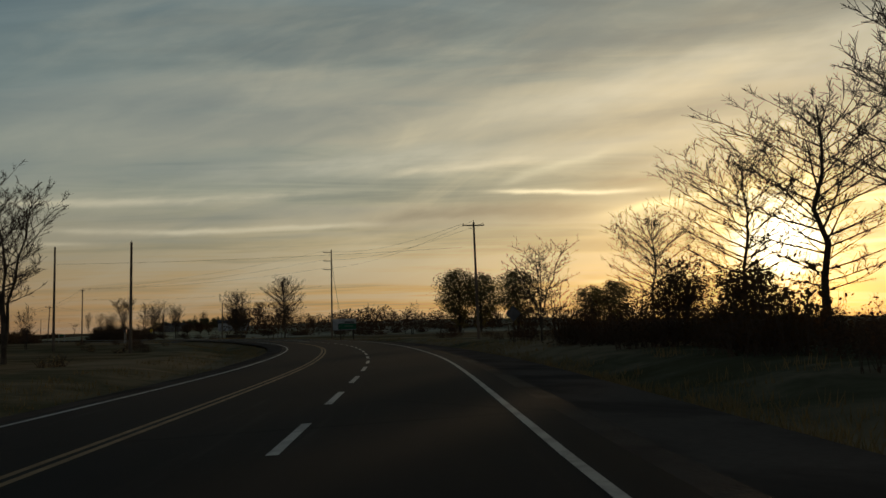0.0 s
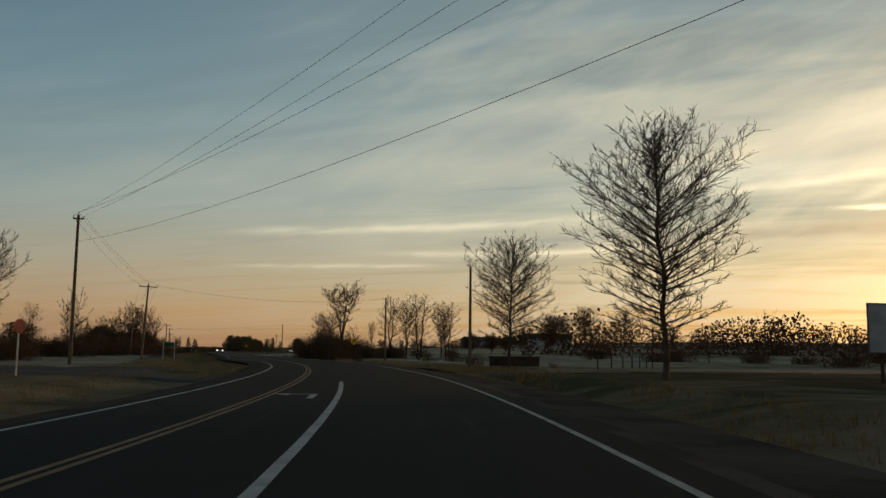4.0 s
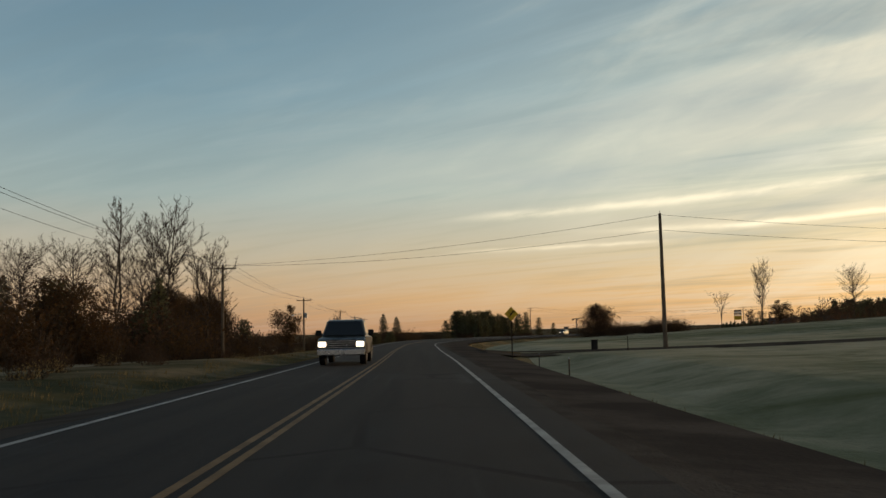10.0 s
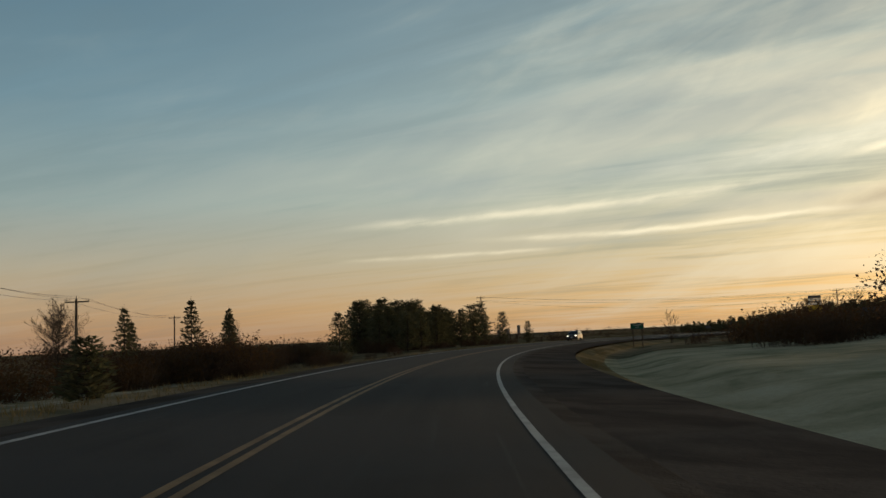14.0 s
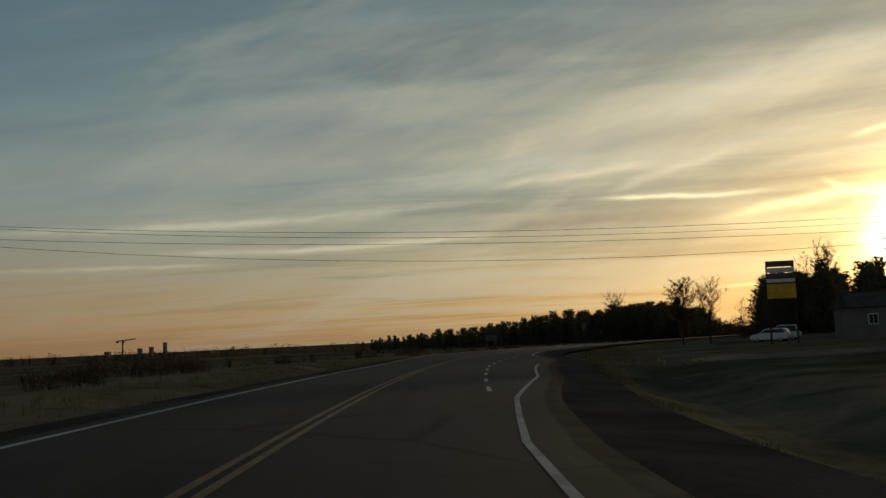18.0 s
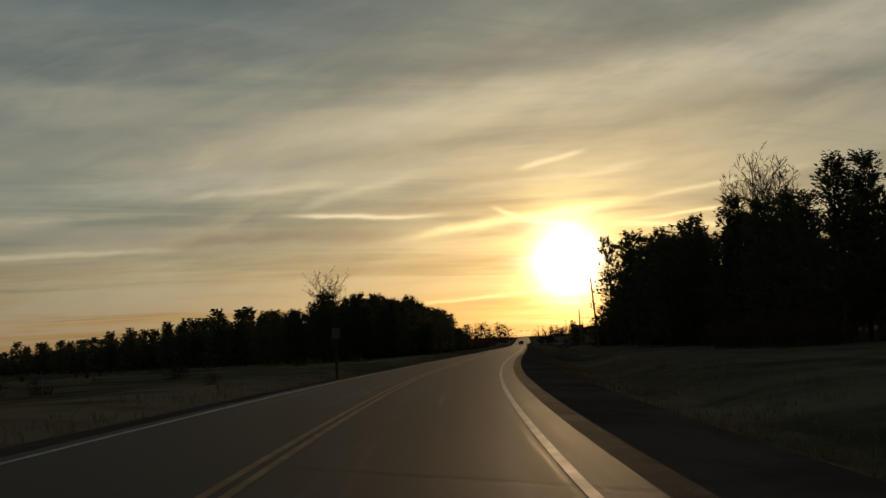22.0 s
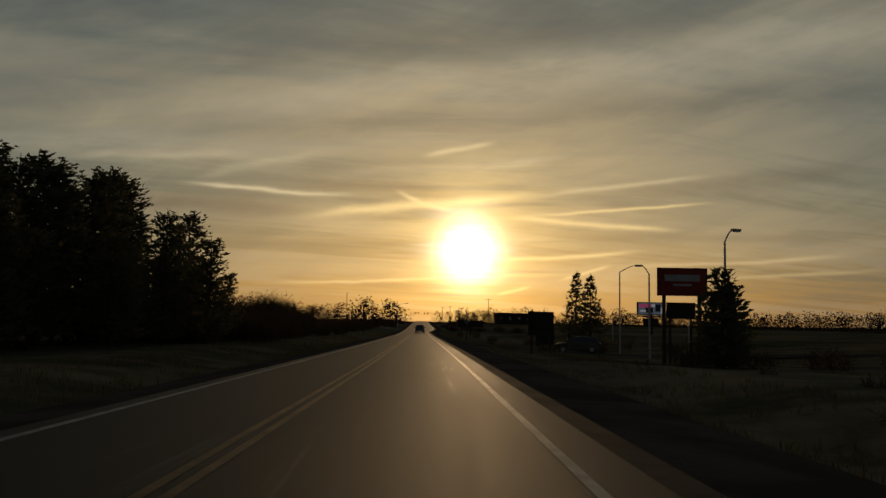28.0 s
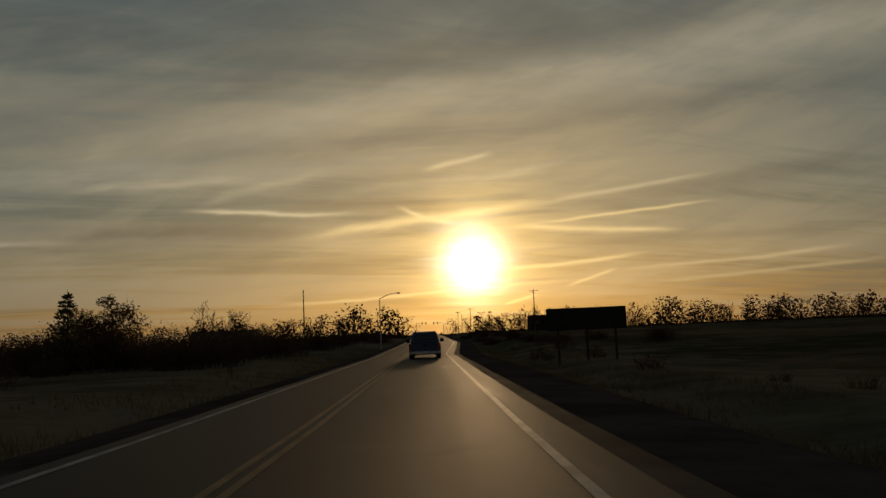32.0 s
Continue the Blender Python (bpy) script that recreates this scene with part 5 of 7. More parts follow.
stand("spreading", 26.95, -34.5, 1.5, 1.25)
rng_t = random.Random(70)
for i in range(26):
    t = 29.9 + 3.4 * (i + 0.5) / 26
    s = rng_t.uniform(0.9, 1.1) * np.interp(t, [29.9, 31.2, 31.8, 32.5, 32.8, 33.3], [0.8, 0.9, 1.25, 1.3, 0.65, 0.6])
    s *= 1.12 if 31.6 < t < 32.7 else 1.0
    stand("thicket_fine" if 31.2 < t < 32.8 else rng_t.choice(("thicket", "thicket_b")), t, -(18.5 + 7 * rng_t.random()), s, s * 0.9, rng_t.uniform(0, 360), "", "shrub", "roadside thicket")
scatter(("hedge", "brush"), 29.9, 33, -17, -13.5, 12, 0.5, 0.8, 74, "roadside thicket", category="shrub")
stand("pine_b", 29.95, -15.5, 0.6, 0.8)
stand("spruce", 34.2, -29.4, 0.68, 0.9)
stand("oak_leaf", 34.1, -24.6, 0.5, 0.6)
stand("small", 34.4, -20, 0.9)
scatter(("thicket", "thicket_b"), 33.3, 36.5, -44, -16, 24, 0.7, 1.1, 171, "roadside thicket", category="shrub")
scatter(("thicket_b",), 36.5, 42, -36, -9, 24, 0.6, 0.95, 172, "roadside thicket", category="shrub")
scatter(("thicket_b",), 34.4, 41, 9, 26, 18, 0.35, 0.6, 173, "roadside thicket", category="shrub")
for t, o, kind, h in ((36.2, -30, "maple_b", 7), (37.4, -24, "small", 5), (38.6, -22, "ash", 7), (37.5, 22, "ash", 6.5), (38.4, 30, "maple_b", 6.5), (40.2, 18, "small", 5.5), (34.6, -34, "leafing", 6)):
    stand(kind, t, o, h / HEIGHT[kind])
scatter(("brush", "brush_b", "small"), 33.2, 38, -40, -12, 40, 0.5, 0.9, 71, "scrub", category="shrub")
stand("spruce", 30.88, 18.0, 0.86, 0.9)
stand("spruce", 31.02, 17.3, 0.92, 0.9)
stand("cedar", 29.4, 15.6, 1.05, 1.0)
stand("cedar", 29.5, 17.0, 0.9, 1.0)
scatter(("brush", "brush_b"), 29.3, 31.4, 13, 30, 18, 0.5, 0.8, 72, "scrub", category="shrub")
scatter(("brush_b", "sumac"), 26.8, 37, 8.5, 16, 40, 0.35, 0.6, 73, "roadside weeds", category="shrub")
for ob in list(STOCK.values()):
    if not ob.get("used"):
        for c in list(ob.children):
            bpy.data.objects.remove(c)
        bpy.data.objects.remove(ob)


# ---- far woods on the horizon ----
def far_woods(name, ends, depth, count, lo, hi, seed, bare=0.10, label="distant low wood along the horizon", leaf_mat=M_BRUSH, fall=1.0):
    """A belt of many small crowns and bare tops, too far off to tell apart."""
    rng = random.Random(seed)
    (t0, o0), (t1, o1) = ends
    a, b = Vector(place(t0, o0)), Vector(place(t1, o1))
    across = (b - a).normalized()
    across = Vector((-across.y, across.x))
    v1, f1, segs = [], [], []
    for i in range(count):
        f = (i + rng.random()) / count
        p = a.lerp(b, f) + across * rng.uniform(-depth, depth)
        z = ground_z(p.x, p.y) if i % 6 == 0 else z
        h = rng.uniform(lo, hi) * (0.8 + 0.4 * noise.noise((f * 9, seed, 0))) * (1 + (fall - 1) * f)
        base = Vector((p.x, p.y, z - 0.5))
        if rng.random() < bare:
            for _ in range(9):
                g = rng.uniform(0, 6.28)
                segs.append((base + Vector((0, 0, h * rng.uniform(0.1, 0.5))), base + Vector((math.cos(g) * h * 0.25, math.sin(g) * h * 0.25, h * rng.uniform(0.7, 1.05))), 0.09, 0.03))
            segs.append((base, base + Vector((0, 0, h)), 0.14, 0.04))
            h *= 0.5
        spots = []
        for _ in range(120):
            f_up = rng.random() ** 1.4
            wide = h * (0.62 - 0.50 * f_up)
            spots.append(base + Vector((rng.gauss(0, 0.8) * wide, rng.gauss(0, 0.6) * wide, h * (0.02 + 0.88 * f_up))))
        leaf_quads(spots, h * 0.085, rng, v1, f1)
    root = new(name)
    link("tree_crowns", v1, f1, leaf_mat, root)
    if segs:
        link("bare_stems", *tubes(segs, 3), M_TWIG, root)
    for c in root.children:
        c["kind"] = "stuff"
    return tagged(root, label, "woods", kind="stuff")


far_woods("far_woods", ((28.2, -58), (30.5, -178)), 7, 170, 7.5, 9, 12, 0.0, "distant dark pine wood falling away along the horizon", M_NEEDLE, 0.42)
far_woods("far_woods", ((30.5, -178), (30.5, -330)), 8, 130, 3.2, 4.6, 13, 0.1, "distant dark pine wood falling away along the horizon", M_NEEDLE, 0.7)
far_woods("far_woods", ((9.5, 75), (9.0, 300)), 14, 150, 9, 14, 1)
far_woods("far_scrub", ((21.2, -75), (27.4, -48)), 16, 170, 1.6, 2.9, 14, 0.25, "rust-brown scrub across the open field")
far_woods("far_woods", ((-2, -130), (9, -170)), 18, 130, 4, 8, 2)
far_woods("far_woods", ((12, -95), (20, -190)), 18, 150, 5, 9, 3)
far_woods("far_woods", ((13.5, 112), (18.4, 62)), 12, 130, 3.5, 6.5, 4)
far_woods("far_woods", ((8.5, 190), (13.5, 150)), 14, 110, 8, 12, 5)
far_woods("far_woods", ((20, -420), (31, -300)), 20, 260, 4, 9, 6, 0.25)
far_woods("far_woods", ((30, -280), (33, -130)), 16, 90, 5, 9, 7)
far_woods("far_woods", ((46, -330), (45, -12)), 22, 260, 10, 18, 8)
far_woods("far_woods", ((45, 16), (41, 150)), 20, 240, 7, 13, 9)
far_woods("far_woods", ((41, 150), (34, 250)), 14, 280, 7, 12, 10, 0.05)
far_woods("far_woods", ((34, 250), (24, 230)), 16, 200, 7, 11, 11, 0.05)


# ---- side roads and drives ----
def side_strip(name, t, o0, o1, w0, w1, mat, label, lead=0.0, n=26):
    """A side way that leaves the road at t and runs out to the side, flared at its mouth."""
    verts, faces = [], []
    for i in range(n + 1):
        f = i / n
        o = o0 + (o1 - o0) * f
        w = w1 + (w0 - w1) * max(0, 1 - f * 5) ** 2
        cx, cy = place(t + lead * f, o)
        b = radians(bearing(t))
        dx, dy = -math.sin(b), math.cos(b)
        for s, k in ((-1, 1.9), (-1, 0), (1, 0), (1, 1.9)):
            x, y = cx + dx * (w / 2 + k) * s, cy + dy * (w / 2 + k) * s
            tt, oo = road_coords([x], [y])
            level = float(bank(tt[0], oo[0]))
            z = float(lift(tt, oo)[0]) + 0.04
            verts.append((x, y, (z if f > 0.02 else level - 0.06) - k * 0.05))
    for i in range(n):
        for c in range(3):
            faces.append((4 * i + c, 4 * i + c + 1, 4 * i + 5 + c, 4 * i + 4 + c))
    return tagged(link(name, verts, faces, mat), label, "side road", kind="structure")


M_LOT = material("side_asphalt", (0.045, 0.04, 0.037), 0.9, 0.4, 0.3, 20, 0.4)
M_DRIVE = material("brown_drive_gravel", (0.10, 0.083, 0.068), 0.95, 0.5, 0.3, 9, 0.5, spec=0.0)
M_PALE = material("pale_gravel", (0.15, 0.125, 0.10), 0.95, 0.5, 0.3, 12, 0.5, spec=0.0)
side_strip("side_road", 5.72, 2.9, 120, 26, 8, M_LOT, "dark asphalt side road leaving the junction")
side_strip("side_road", 5.45, -5.9, -90, 26, 8, M_LOT, "dark asphalt side road leaving the junction")
side_strip("driveway", 11.72, 4.3, 70, 10, 4.2, M_DRIVE, "brown gravel driveway across the verge")
side_strip("side_road", 19.75, 2.2, 60, 26, 8, M_LOT, "dark asphalt side road to the buildings")
side_strip("driveway", 24.95, 2.4, 40, 14, 5, M_PALE, "pale gravel lane into the pine wood")
side_strip("side_road", 29.6, 2.1, 60, 15, 7, M_DRIVE, "brown gravel entrance beside the signboards")
side_strip("driveway", 30.62, 2.0, 50, 14, 6, M_DRIVE, "pale gravel entrance beside the signboards")

# ---- poles and overhead cables ----
utility_pole(2.4, 14.6, 12.6, 1, 0, -1.2, "a1")
utility_pole(2.42, -20.9, 11.0, 0, key="a2", label="plain weathered wooden pole without a crossarm")
utility_pole(3.08, -31.4, 12.6, 0, key="a3", label="plain weathered wooden pole without a crossarm")
utility_pole(4.29, 14.1, 16.6, 3, 0, 0, "big", "tall wooden line pole with three side arms", 1.5, True)
utility_pole(6.06, -21.8, 12.5, 1, key="a4", arm=0.9, label="tall wooden pole with a short crossarm")
utility_pole(6.1, 12.7, 9.5, 0, key="a5", label="plain weathered wooden pole with one cable")
utility_pole(7.32, -18.7, 10.1, 1, 0, 2.6, "b1", "leaning wooden utility pole with a crossarm and three insulators")
utility_pole(7.42, 15.7, 9.4, 0, key="b2", label="plain weathered wooden pole with one cable")
utility_pole(9.33, -24.2, 7.7, 1, 0, 3, "b3", "leaning wooden utility pole with a crossarm")
utility_pole(10.75, -18.2, 8.2, 1, 0, 0, "b35")
utility_pole(12.2, -18.2, 8.6, 1, key="b4")
utility_pole(11.68, 17.2, 9.6, 0, key="b5", label="plain weathered wooden pole with two cables")
b6 = utility_pole(13.78, -21.8, 8.8, 1, key="b6", label="wooden utility pole with a crossarm, a transformer and a small lamp")
part("transformer", cyl(bmesh.new(), 0.24, 0.24, 5.7, 6.5, 14, (0.36, 0)), M_STEEL, b6, "grey drum transformer", 0.03)
part("lamp_arm", rod(bmesh.new(), (-0.1, 0, 6.5), (-1.7, 0, 6.2), 0.03), M_STEEL, b6)
part("lamp_head", box(bmesh.new(), 0.42, 0.24, 0.22, (-1.8, 0, 6.1)), M_INSUL, b6, "small yard lamp head", 0.04)
utility_pole(14.96, -28.3, 8.6, 1, 0, 2.5, key="b7")
utility_pole(16.0, -39.7, 8.8, 1, key="b8")
utility_pole(17.6, -70, 9.0, 1, key="b9")
utility_pole(19.54, -41.8, 11.9, 2, 60, key="c1", label="wooden utility pole with two crossarms above the pines")
utility_pole(20.44, 33.9, 9.0, 2, 60, key="c2", label="wooden utility pole with two crossarms beside a house")
utility_pole(26.06, 13.0, 10.4, 0, 0, -3, key="d1", label="leaning plain wooden pole beside the pines")
utility_pole(25.6, 20.0, 12.5, 0, 0, -3, key="d15", label="plain wooden pole among the pines")
utility_pole(28.06, 14.2, 7.9, 0, key="d2", label="plain wooden pole with a small lamp at its top")
utility_pole(38.92, 27.4, 11.5, 1, key="e1")
utility_pole(37.96, -27.6, 12.4, 0, key="e2", label="plain weathered wooden pole without a crossarm")
for k, (t, o, h) in enumerate(((40, -22, 10), (41.5, -24, 10), (42.5, -20, 9), (44, -18, 10), (41, 14, 9), (43, 12, 9.5), (45, 16, 9))):
    utility_pole(t, o, h, 1 if k % 3 else 0, key="f%d" % k)
string("a1", "big", 1.2)
for h in range(3):
    wire(WIRE_TOPS["big"][h], WIRE_TOPS["a4"][h], 1.0)
wire(WIRE_TOPS["big"][0] - Vector((0, 0, 6.5)), WIRE_TOPS["a4"][2] - Vector((0, 0, 2.5)), 1.0)
for k, (dx, top) in enumerate(((3.2, 15.4), (4.4, 14.0), (5.6, 12.5))):
    x, y = place(4.29, 14.1)
    wire((x, y, top), (*place(4.4 + 0.06 * k, 14.1 + dx), 0.1), 0.0, 0.014)
wire(WIRE_TOPS["a3"][0] - Vector((0, 0, 2.0)), WIRE_TOPS["a1"][0] - Vector((0, 0, 2.6)), 0.3)
wire(WIRE_TOPS["b2"][0], WIRE_TOPS["b1"][1], 1.2)
for a, b in (("a4", "b1"), ("b1", "b3"), ("b3", "b35"), ("b35", "b4"), ("b4", "b6"), ("b6", "b7"), ("b7", "b8"), ("b8", "b9")):
    string(a, b, 0.7)
for i in range(2):
    wire(WIRE_TOPS["b5"][i], WIRE_TOPS["b4"][i], 0.6)
    wire(WIRE_TOPS["b5"][i], (*place(12.2, 70), 9.5 - i), 0.6)
utility_pole(19.78, 52, 8.2, 2, 60, key="c3", label="wooden utility pole with two crossarms behind the houses")
for k, sag in ((0, 1.9), (1, 2.1), (2, 2.9), (3, 1.6)):
    wire(WIRE_TOPS["c1"][k], WIRE_TOPS["c3"][k], sag, 0.013)
string("c3", "c2", 0.3)

# ---- signs ----
M_GREEN = material("green_sign_sheeting", (0.010, 0.085, 0.045), 0.5, 0.25, 1.0, 12)
# white lettering darkened in its colour, as seen against the light
M_DIMTEXT = material("faded_lettering", (0.10, 0.16, 0.11), 0.6, 0.3, 1.5, 12)
M_AMBER = material("yellow_sign_sheeting", (0.62, 0.38, 0.03), 0.5, 0.25, 1.5, 12)
M_BLACK = material("black_paint", (0.012, 0.012, 0.012), 0.6, 0.2)
M_SIGNWHITE = material("white_sign_sheeting", (0.60, 0.60, 0.58), 0.5, 0.2, 1.5, 12)
M_BACK = material("bare_aluminium_back", (0.10, 0.10, 0.105), 0.6, 0.3, 1.2, 15, metal=0.4)
M_RED = material("red_board", (0.20, 0.03, 0.02), 0.55, 0.3, 0.8, 12)
M_GREYBOARD = material("pale_board", (0.30, 0.31, 0.33), 0.6, 0.25, 0.7, 12)
M_DARKBOARD = material("dark_board", (0.030, 0.026, 0.024), 0.8, 0.4, 0.8, 12)
M_POST = material("painted_post", (0.42, 0.40, 0.37), 0.8, 0.35, 1.5, 20)
M_TAR = material("treated_timber", (0.06, 0.045, 0.034), 0.9, 0.4, 1.0, 18)


def plaque(bm, w, h, thick=0.02, at=(0, 0, 0), turn=0.0):
    return box(bm, w, thick, h, at, Matrix.Rotation(radians(turn), 4, "Y"))


def base_at(name, t, o, turn=0.0, level=False):
    """An empty base beside the road, on the ground or (level) at the height of the road."""
    x, y = place(t, o)
    root = new(name)
    g = ground_z(x, y)
    root.matrix_basis = pose(x, y, 0 if level else g, 0, 0, bearing(t) + turn)
    root["foot"] = g - 0.4 if level else -0.4
    return root


def upright(w, d, foot, top, x=0.0, y=0.0):
    return box(bmesh.new(), w, d, top - foot, (x, y, (top + foot) / 2))


def bars(root, spots, mat, y=-0.02):
    """Unreadable lettering as plain bars: x, z, width, height."""
    for x, z, w, h in spots:
        part("lettering_bar", box(bmesh.new(), w, 0.008, h, (x, y, z)), mat, root)


def written(root, text, size, at, mat, spacing=1.0):
    cu = bpy.data.curves.new("lettering", "FONT")
    cu.body, cu.size, cu.align_x, cu.align_y, cu.extrude, cu.space_character = text, size, "CENTER", "CENTER", 0.004, spacing
    tmp = bpy.data.objects.new("lettering", cu)
    scene.collection.objects.link(tmp)
    me = bpy.data.meshes.new_from_object(tmp.evaluated_get(bpy.context.evaluated_depsgraph_get()))
    bpy.data.objects.remove(tmp)
    me.materials.clear()
    me.materials.append(mat)
    ob = new("lettering", me)
    ob.parent = root
    ob.matrix_basis = pose(*at, 90, 0, 0)
    return ob


def diamond_sign(t, o, z, side, label, front=True, symbol=True, turn=0.0):
    root = base_at("warning_sign", t, o, turn, True)
    part("post", upright(0.07, 0.05, root["foot"], z + 0.4, 0, 0.05), M_TAR, root)
    part("panel", plaque(bmesh.new(), side, side, 0.02, (0, 0, z), 45), M_AMBER if front else M_BACK, root, "yellow diamond panel" if front else "dark back of a diamond panel", 0.004)
    if front and symbol:
        k = side
        bm = bmesh.new()
        box(bm, k * 0.10, 0.01, k * 0.62, (-0.02 * k, -0.018, z - 0.02), Matrix.Rotation(radians(38), 4, "Y"))
        box(bm, k * 0.09, 0.01, k * 0.42, (-0.10 * k, -0.0175, z + 0.02), Matrix.Rotation(radians(-62), 4, "Y"))
        box(bm, k * 0.26, 0.01, k * 0.09, (0.20 * k, -0.017, z + 0.27 * k))
        box(bm, k * 0.09, 0.01, k * 0.26, (0.28 * k, -0.0165, z + 0.18 * k))
        part("symbol", bm, M_BLACK, root, "black curve arrow with a side road")
    return tagged(root, label, "road sign")


diamond_sign(11.37, 5.12, 2.24, 0.57, "yellow diamond curve-and-side-road warning sign on a steel post")
diamond_sign(7.28, 9.9, 2.55, 0.78, "weathered yellow diamond warning sign by the thicket", turn=-8)
diamond_sign(1.77, 11.3, 2.25, 0.9, "dark back of a diamond road sign", False)
diamond_sign(32.14, 6.9, 2.3, 0.75, "dark back of a diamond road sign", False)


def board_sign(name, t, o, w, h, z, face, label, posts=2, post_mat=M_TAR, turn=0.0, texts=(), text_mat=None, frame_mat=None, post_w=0.14, category="road sign"):
    """A flat board on posts, its face towards the coming traffic."""
    root = base_at(name, t, o, turn, True)
    for i in range(posts):
        x = 0 if posts == 1 else -w * 0.36 + w * 0.72 * i / (posts - 1)
        part("post", upright(post_w, post_w, root["foot"], z + h * 0.5, x, post_w * 0.5 + 0.04), post_mat, root, "", 0.01)
    part("panel", box(bmesh.new(), w, 0.05, h, (0, 0, z)), face, root, "", 0.006)
    if frame_mat:
        for sx, sz, px, pz in ((w + 0.08, 0.06, 0, h / 2), (w + 0.08, 0.06, 0, -h / 2), (0.06, h - 0.06, w / 2, 0), (0.06, h - 0.06, -w / 2, 0)):
            part("frame_bar", box(bmesh.new(), sx, 0.09, sz, (px, 0, z + pz)), frame_mat, root)
    if texts:
        bars(root, [(x, z + dz, bw, bh) for x, dz, bw, bh in texts], text_mat or M_SIGNWHITE, -0.032)
    return tagged(root, label, category)


board_sign("guide_sign", 3.46, 8.0, 2.75, 0.86, 1.85, M_GREEN, "green guide sign with an arrow on dark timber posts", 2, frame_mat=M_BACK,
           texts=((-1.0, 0.06, 0.42, 0.06), (-1.16, 0.06, 0.1, 0.18), (0.25, 0.06, 1.35, 0.2)), text_mat=M_DIMTEXT)
s = board_sign("guide_sign", 17.82, 7.45, 1.95, 0.86, 2.05, M_GREEN, "green road-name sign with white lettering on two posts", 2, frame_mat=M_BACK)
written(s, "Monarch", 0.34, (0, -0.032, 2.22), M_SIGNWHITE)
written(s, "Road", 0.27, (0, -0.032, 1.88), M_SIGNWHITE)
part("top_tab", box(bmesh.new(), 0.6, 0.05, 0.1, (0.2, 0, 2.54)), M_BACK, s)
board_sign("billboard", 5.15, 29.0, 6.4, 2.6, 2.7, M_GREYBOARD, "pale grey billboard with faded lettering and a round emblem", 3, frame_mat=M_BACK, category="billboard",
           texts=((1.4, 0.5, 2.6, 0.45), (1.4, -0.1, 2.6, 0.3), (1.4, -0.6, 2.2, 0.2)), text_mat=M_BACK, turn=8)
board_sign("guide_sign", 7.3, -15.2, 2.0, 0.55, 1.75, M_GREEN, "green sign seen from behind on two white posts", 2, M_POST, turn=180)
board_sign("guide_sign", 13.16, -10.8, 2.3, 0.6, 1.6, M_BACK, "dark back of a wide road sign on two white posts", 2, M_POST)
board_sign("guide_sign", 21.64, -10.6, 1.6, 0.72, 1.75, M_BACK, "dark back of a road sign on two timber posts", 2, M_TAR)
board_sign("guide_sign", 23.66, -9.1, 0.55, 0.7, 2.35, M_BACK, "dark back of a tall road sign on one post", 1, M_TAR, turn=35)
board_sign("signboard", 29.72, 16.6, 3.2, 1.75, 4.4, M_RED, "dark red business signboard on two tall posts", 2, frame_mat=M_DARKBOARD, category="signboard", post_w=0.2,
           texts=((0.0, 0.25, 2.3, 0.42), (0.0, -0.2, 1.2, 0.14)), text_mat=M_GREYBOARD)
board_sign("signboard", 29.73, 16.6, 1.9, 1.05, 2.55, M_DARKBOARD, "dark lower panel hung between signboard posts", 2, category="signboard")
board_sign("signboard", 30.04, 8.9, 1.9, 1.75, 1.65, M_DARKBOARD, "dark signboard on two posts beside the entrance", 2, category="signboard", frame_mat=M_TAR)
board_sign("signboard", 31.58, 16.4, 2.5, 2.0, 0.15, M_DARKBOARD, "low dark leaning signboard in the grass", 2, category="signboard", turn=-6)
board_sign("signboard", 31.86, 22.0, 2.1, 1.75, 0.6, M_DARKBOARD, "dark signboard on two legs in the grass", 2, category="signboard")
board_sign("signboard", 33.8, 10.6, 5.4, 1.5, 2.3, M_DARKBOARD, "dark back of a wide billboard", 3, category="billboard")
board_sign("street_sign", 5.2, -18.7, 0.5, 0.5, 2.2, M_BACK, "small dark sign on a pale post at the junction", 1, M_POST, post_w=0.08)

# stop sign at the junction
st = base_at("stop_sign", 5.26, -18.0, 60)
part("post", box(bmesh.new(), 0.07, 0.07, 2.7, (0, 0.05, 1.0)), M_POST, st)
bm = bmesh.new()
bmesh.ops.create_cone(bm, cap_ends=True, segments=8, radius1=0.4, radius2=0.4, depth=0.02, matrix=Matrix.Translation((0, 0, 2.5)) @ Matrix.Rotation(radians(90), 4, "X") @ Matrix.Rotation(radians(22.5), 4, "Z"))
part("panel", bm, M_RED, st, "red octagonal panel")
tagged(st, "red octagonal stop sign on a pale post", "road sign")

# route marker
rm = base_at("route_marker", 20.82, 6.0, 0, True)
part("post", upright(0.06, 0.05, rm["foot"], 2.8, 0, 0.04), M_TAR, rm)
# both faces take the dark sign-back colour to stand for their shade
part("panel", box(bmesh.new(), 0.52, 0.02, 0.5, (0, 0, 2.55)), M_BACK, rm, "square route panel coloured dark for shade", 0.004)
part("lower_panel", box(bmesh.new(), 0.52, 0.02, 0.28, (0, 0, 2.12)), M_BACK, rm, "", 0.004)
tagged(rm, "two stacked route panels on a dark timber post", "road sign")

# pylon sign by the house
py = base_at("pylon_sign", 20.85, 26.5, 8, True)
for x in (-1.35, 1.35):
    part("post", upright(0.16, 0.16, py["foot"], 7.9, x, 0.15), M_TAR, py)
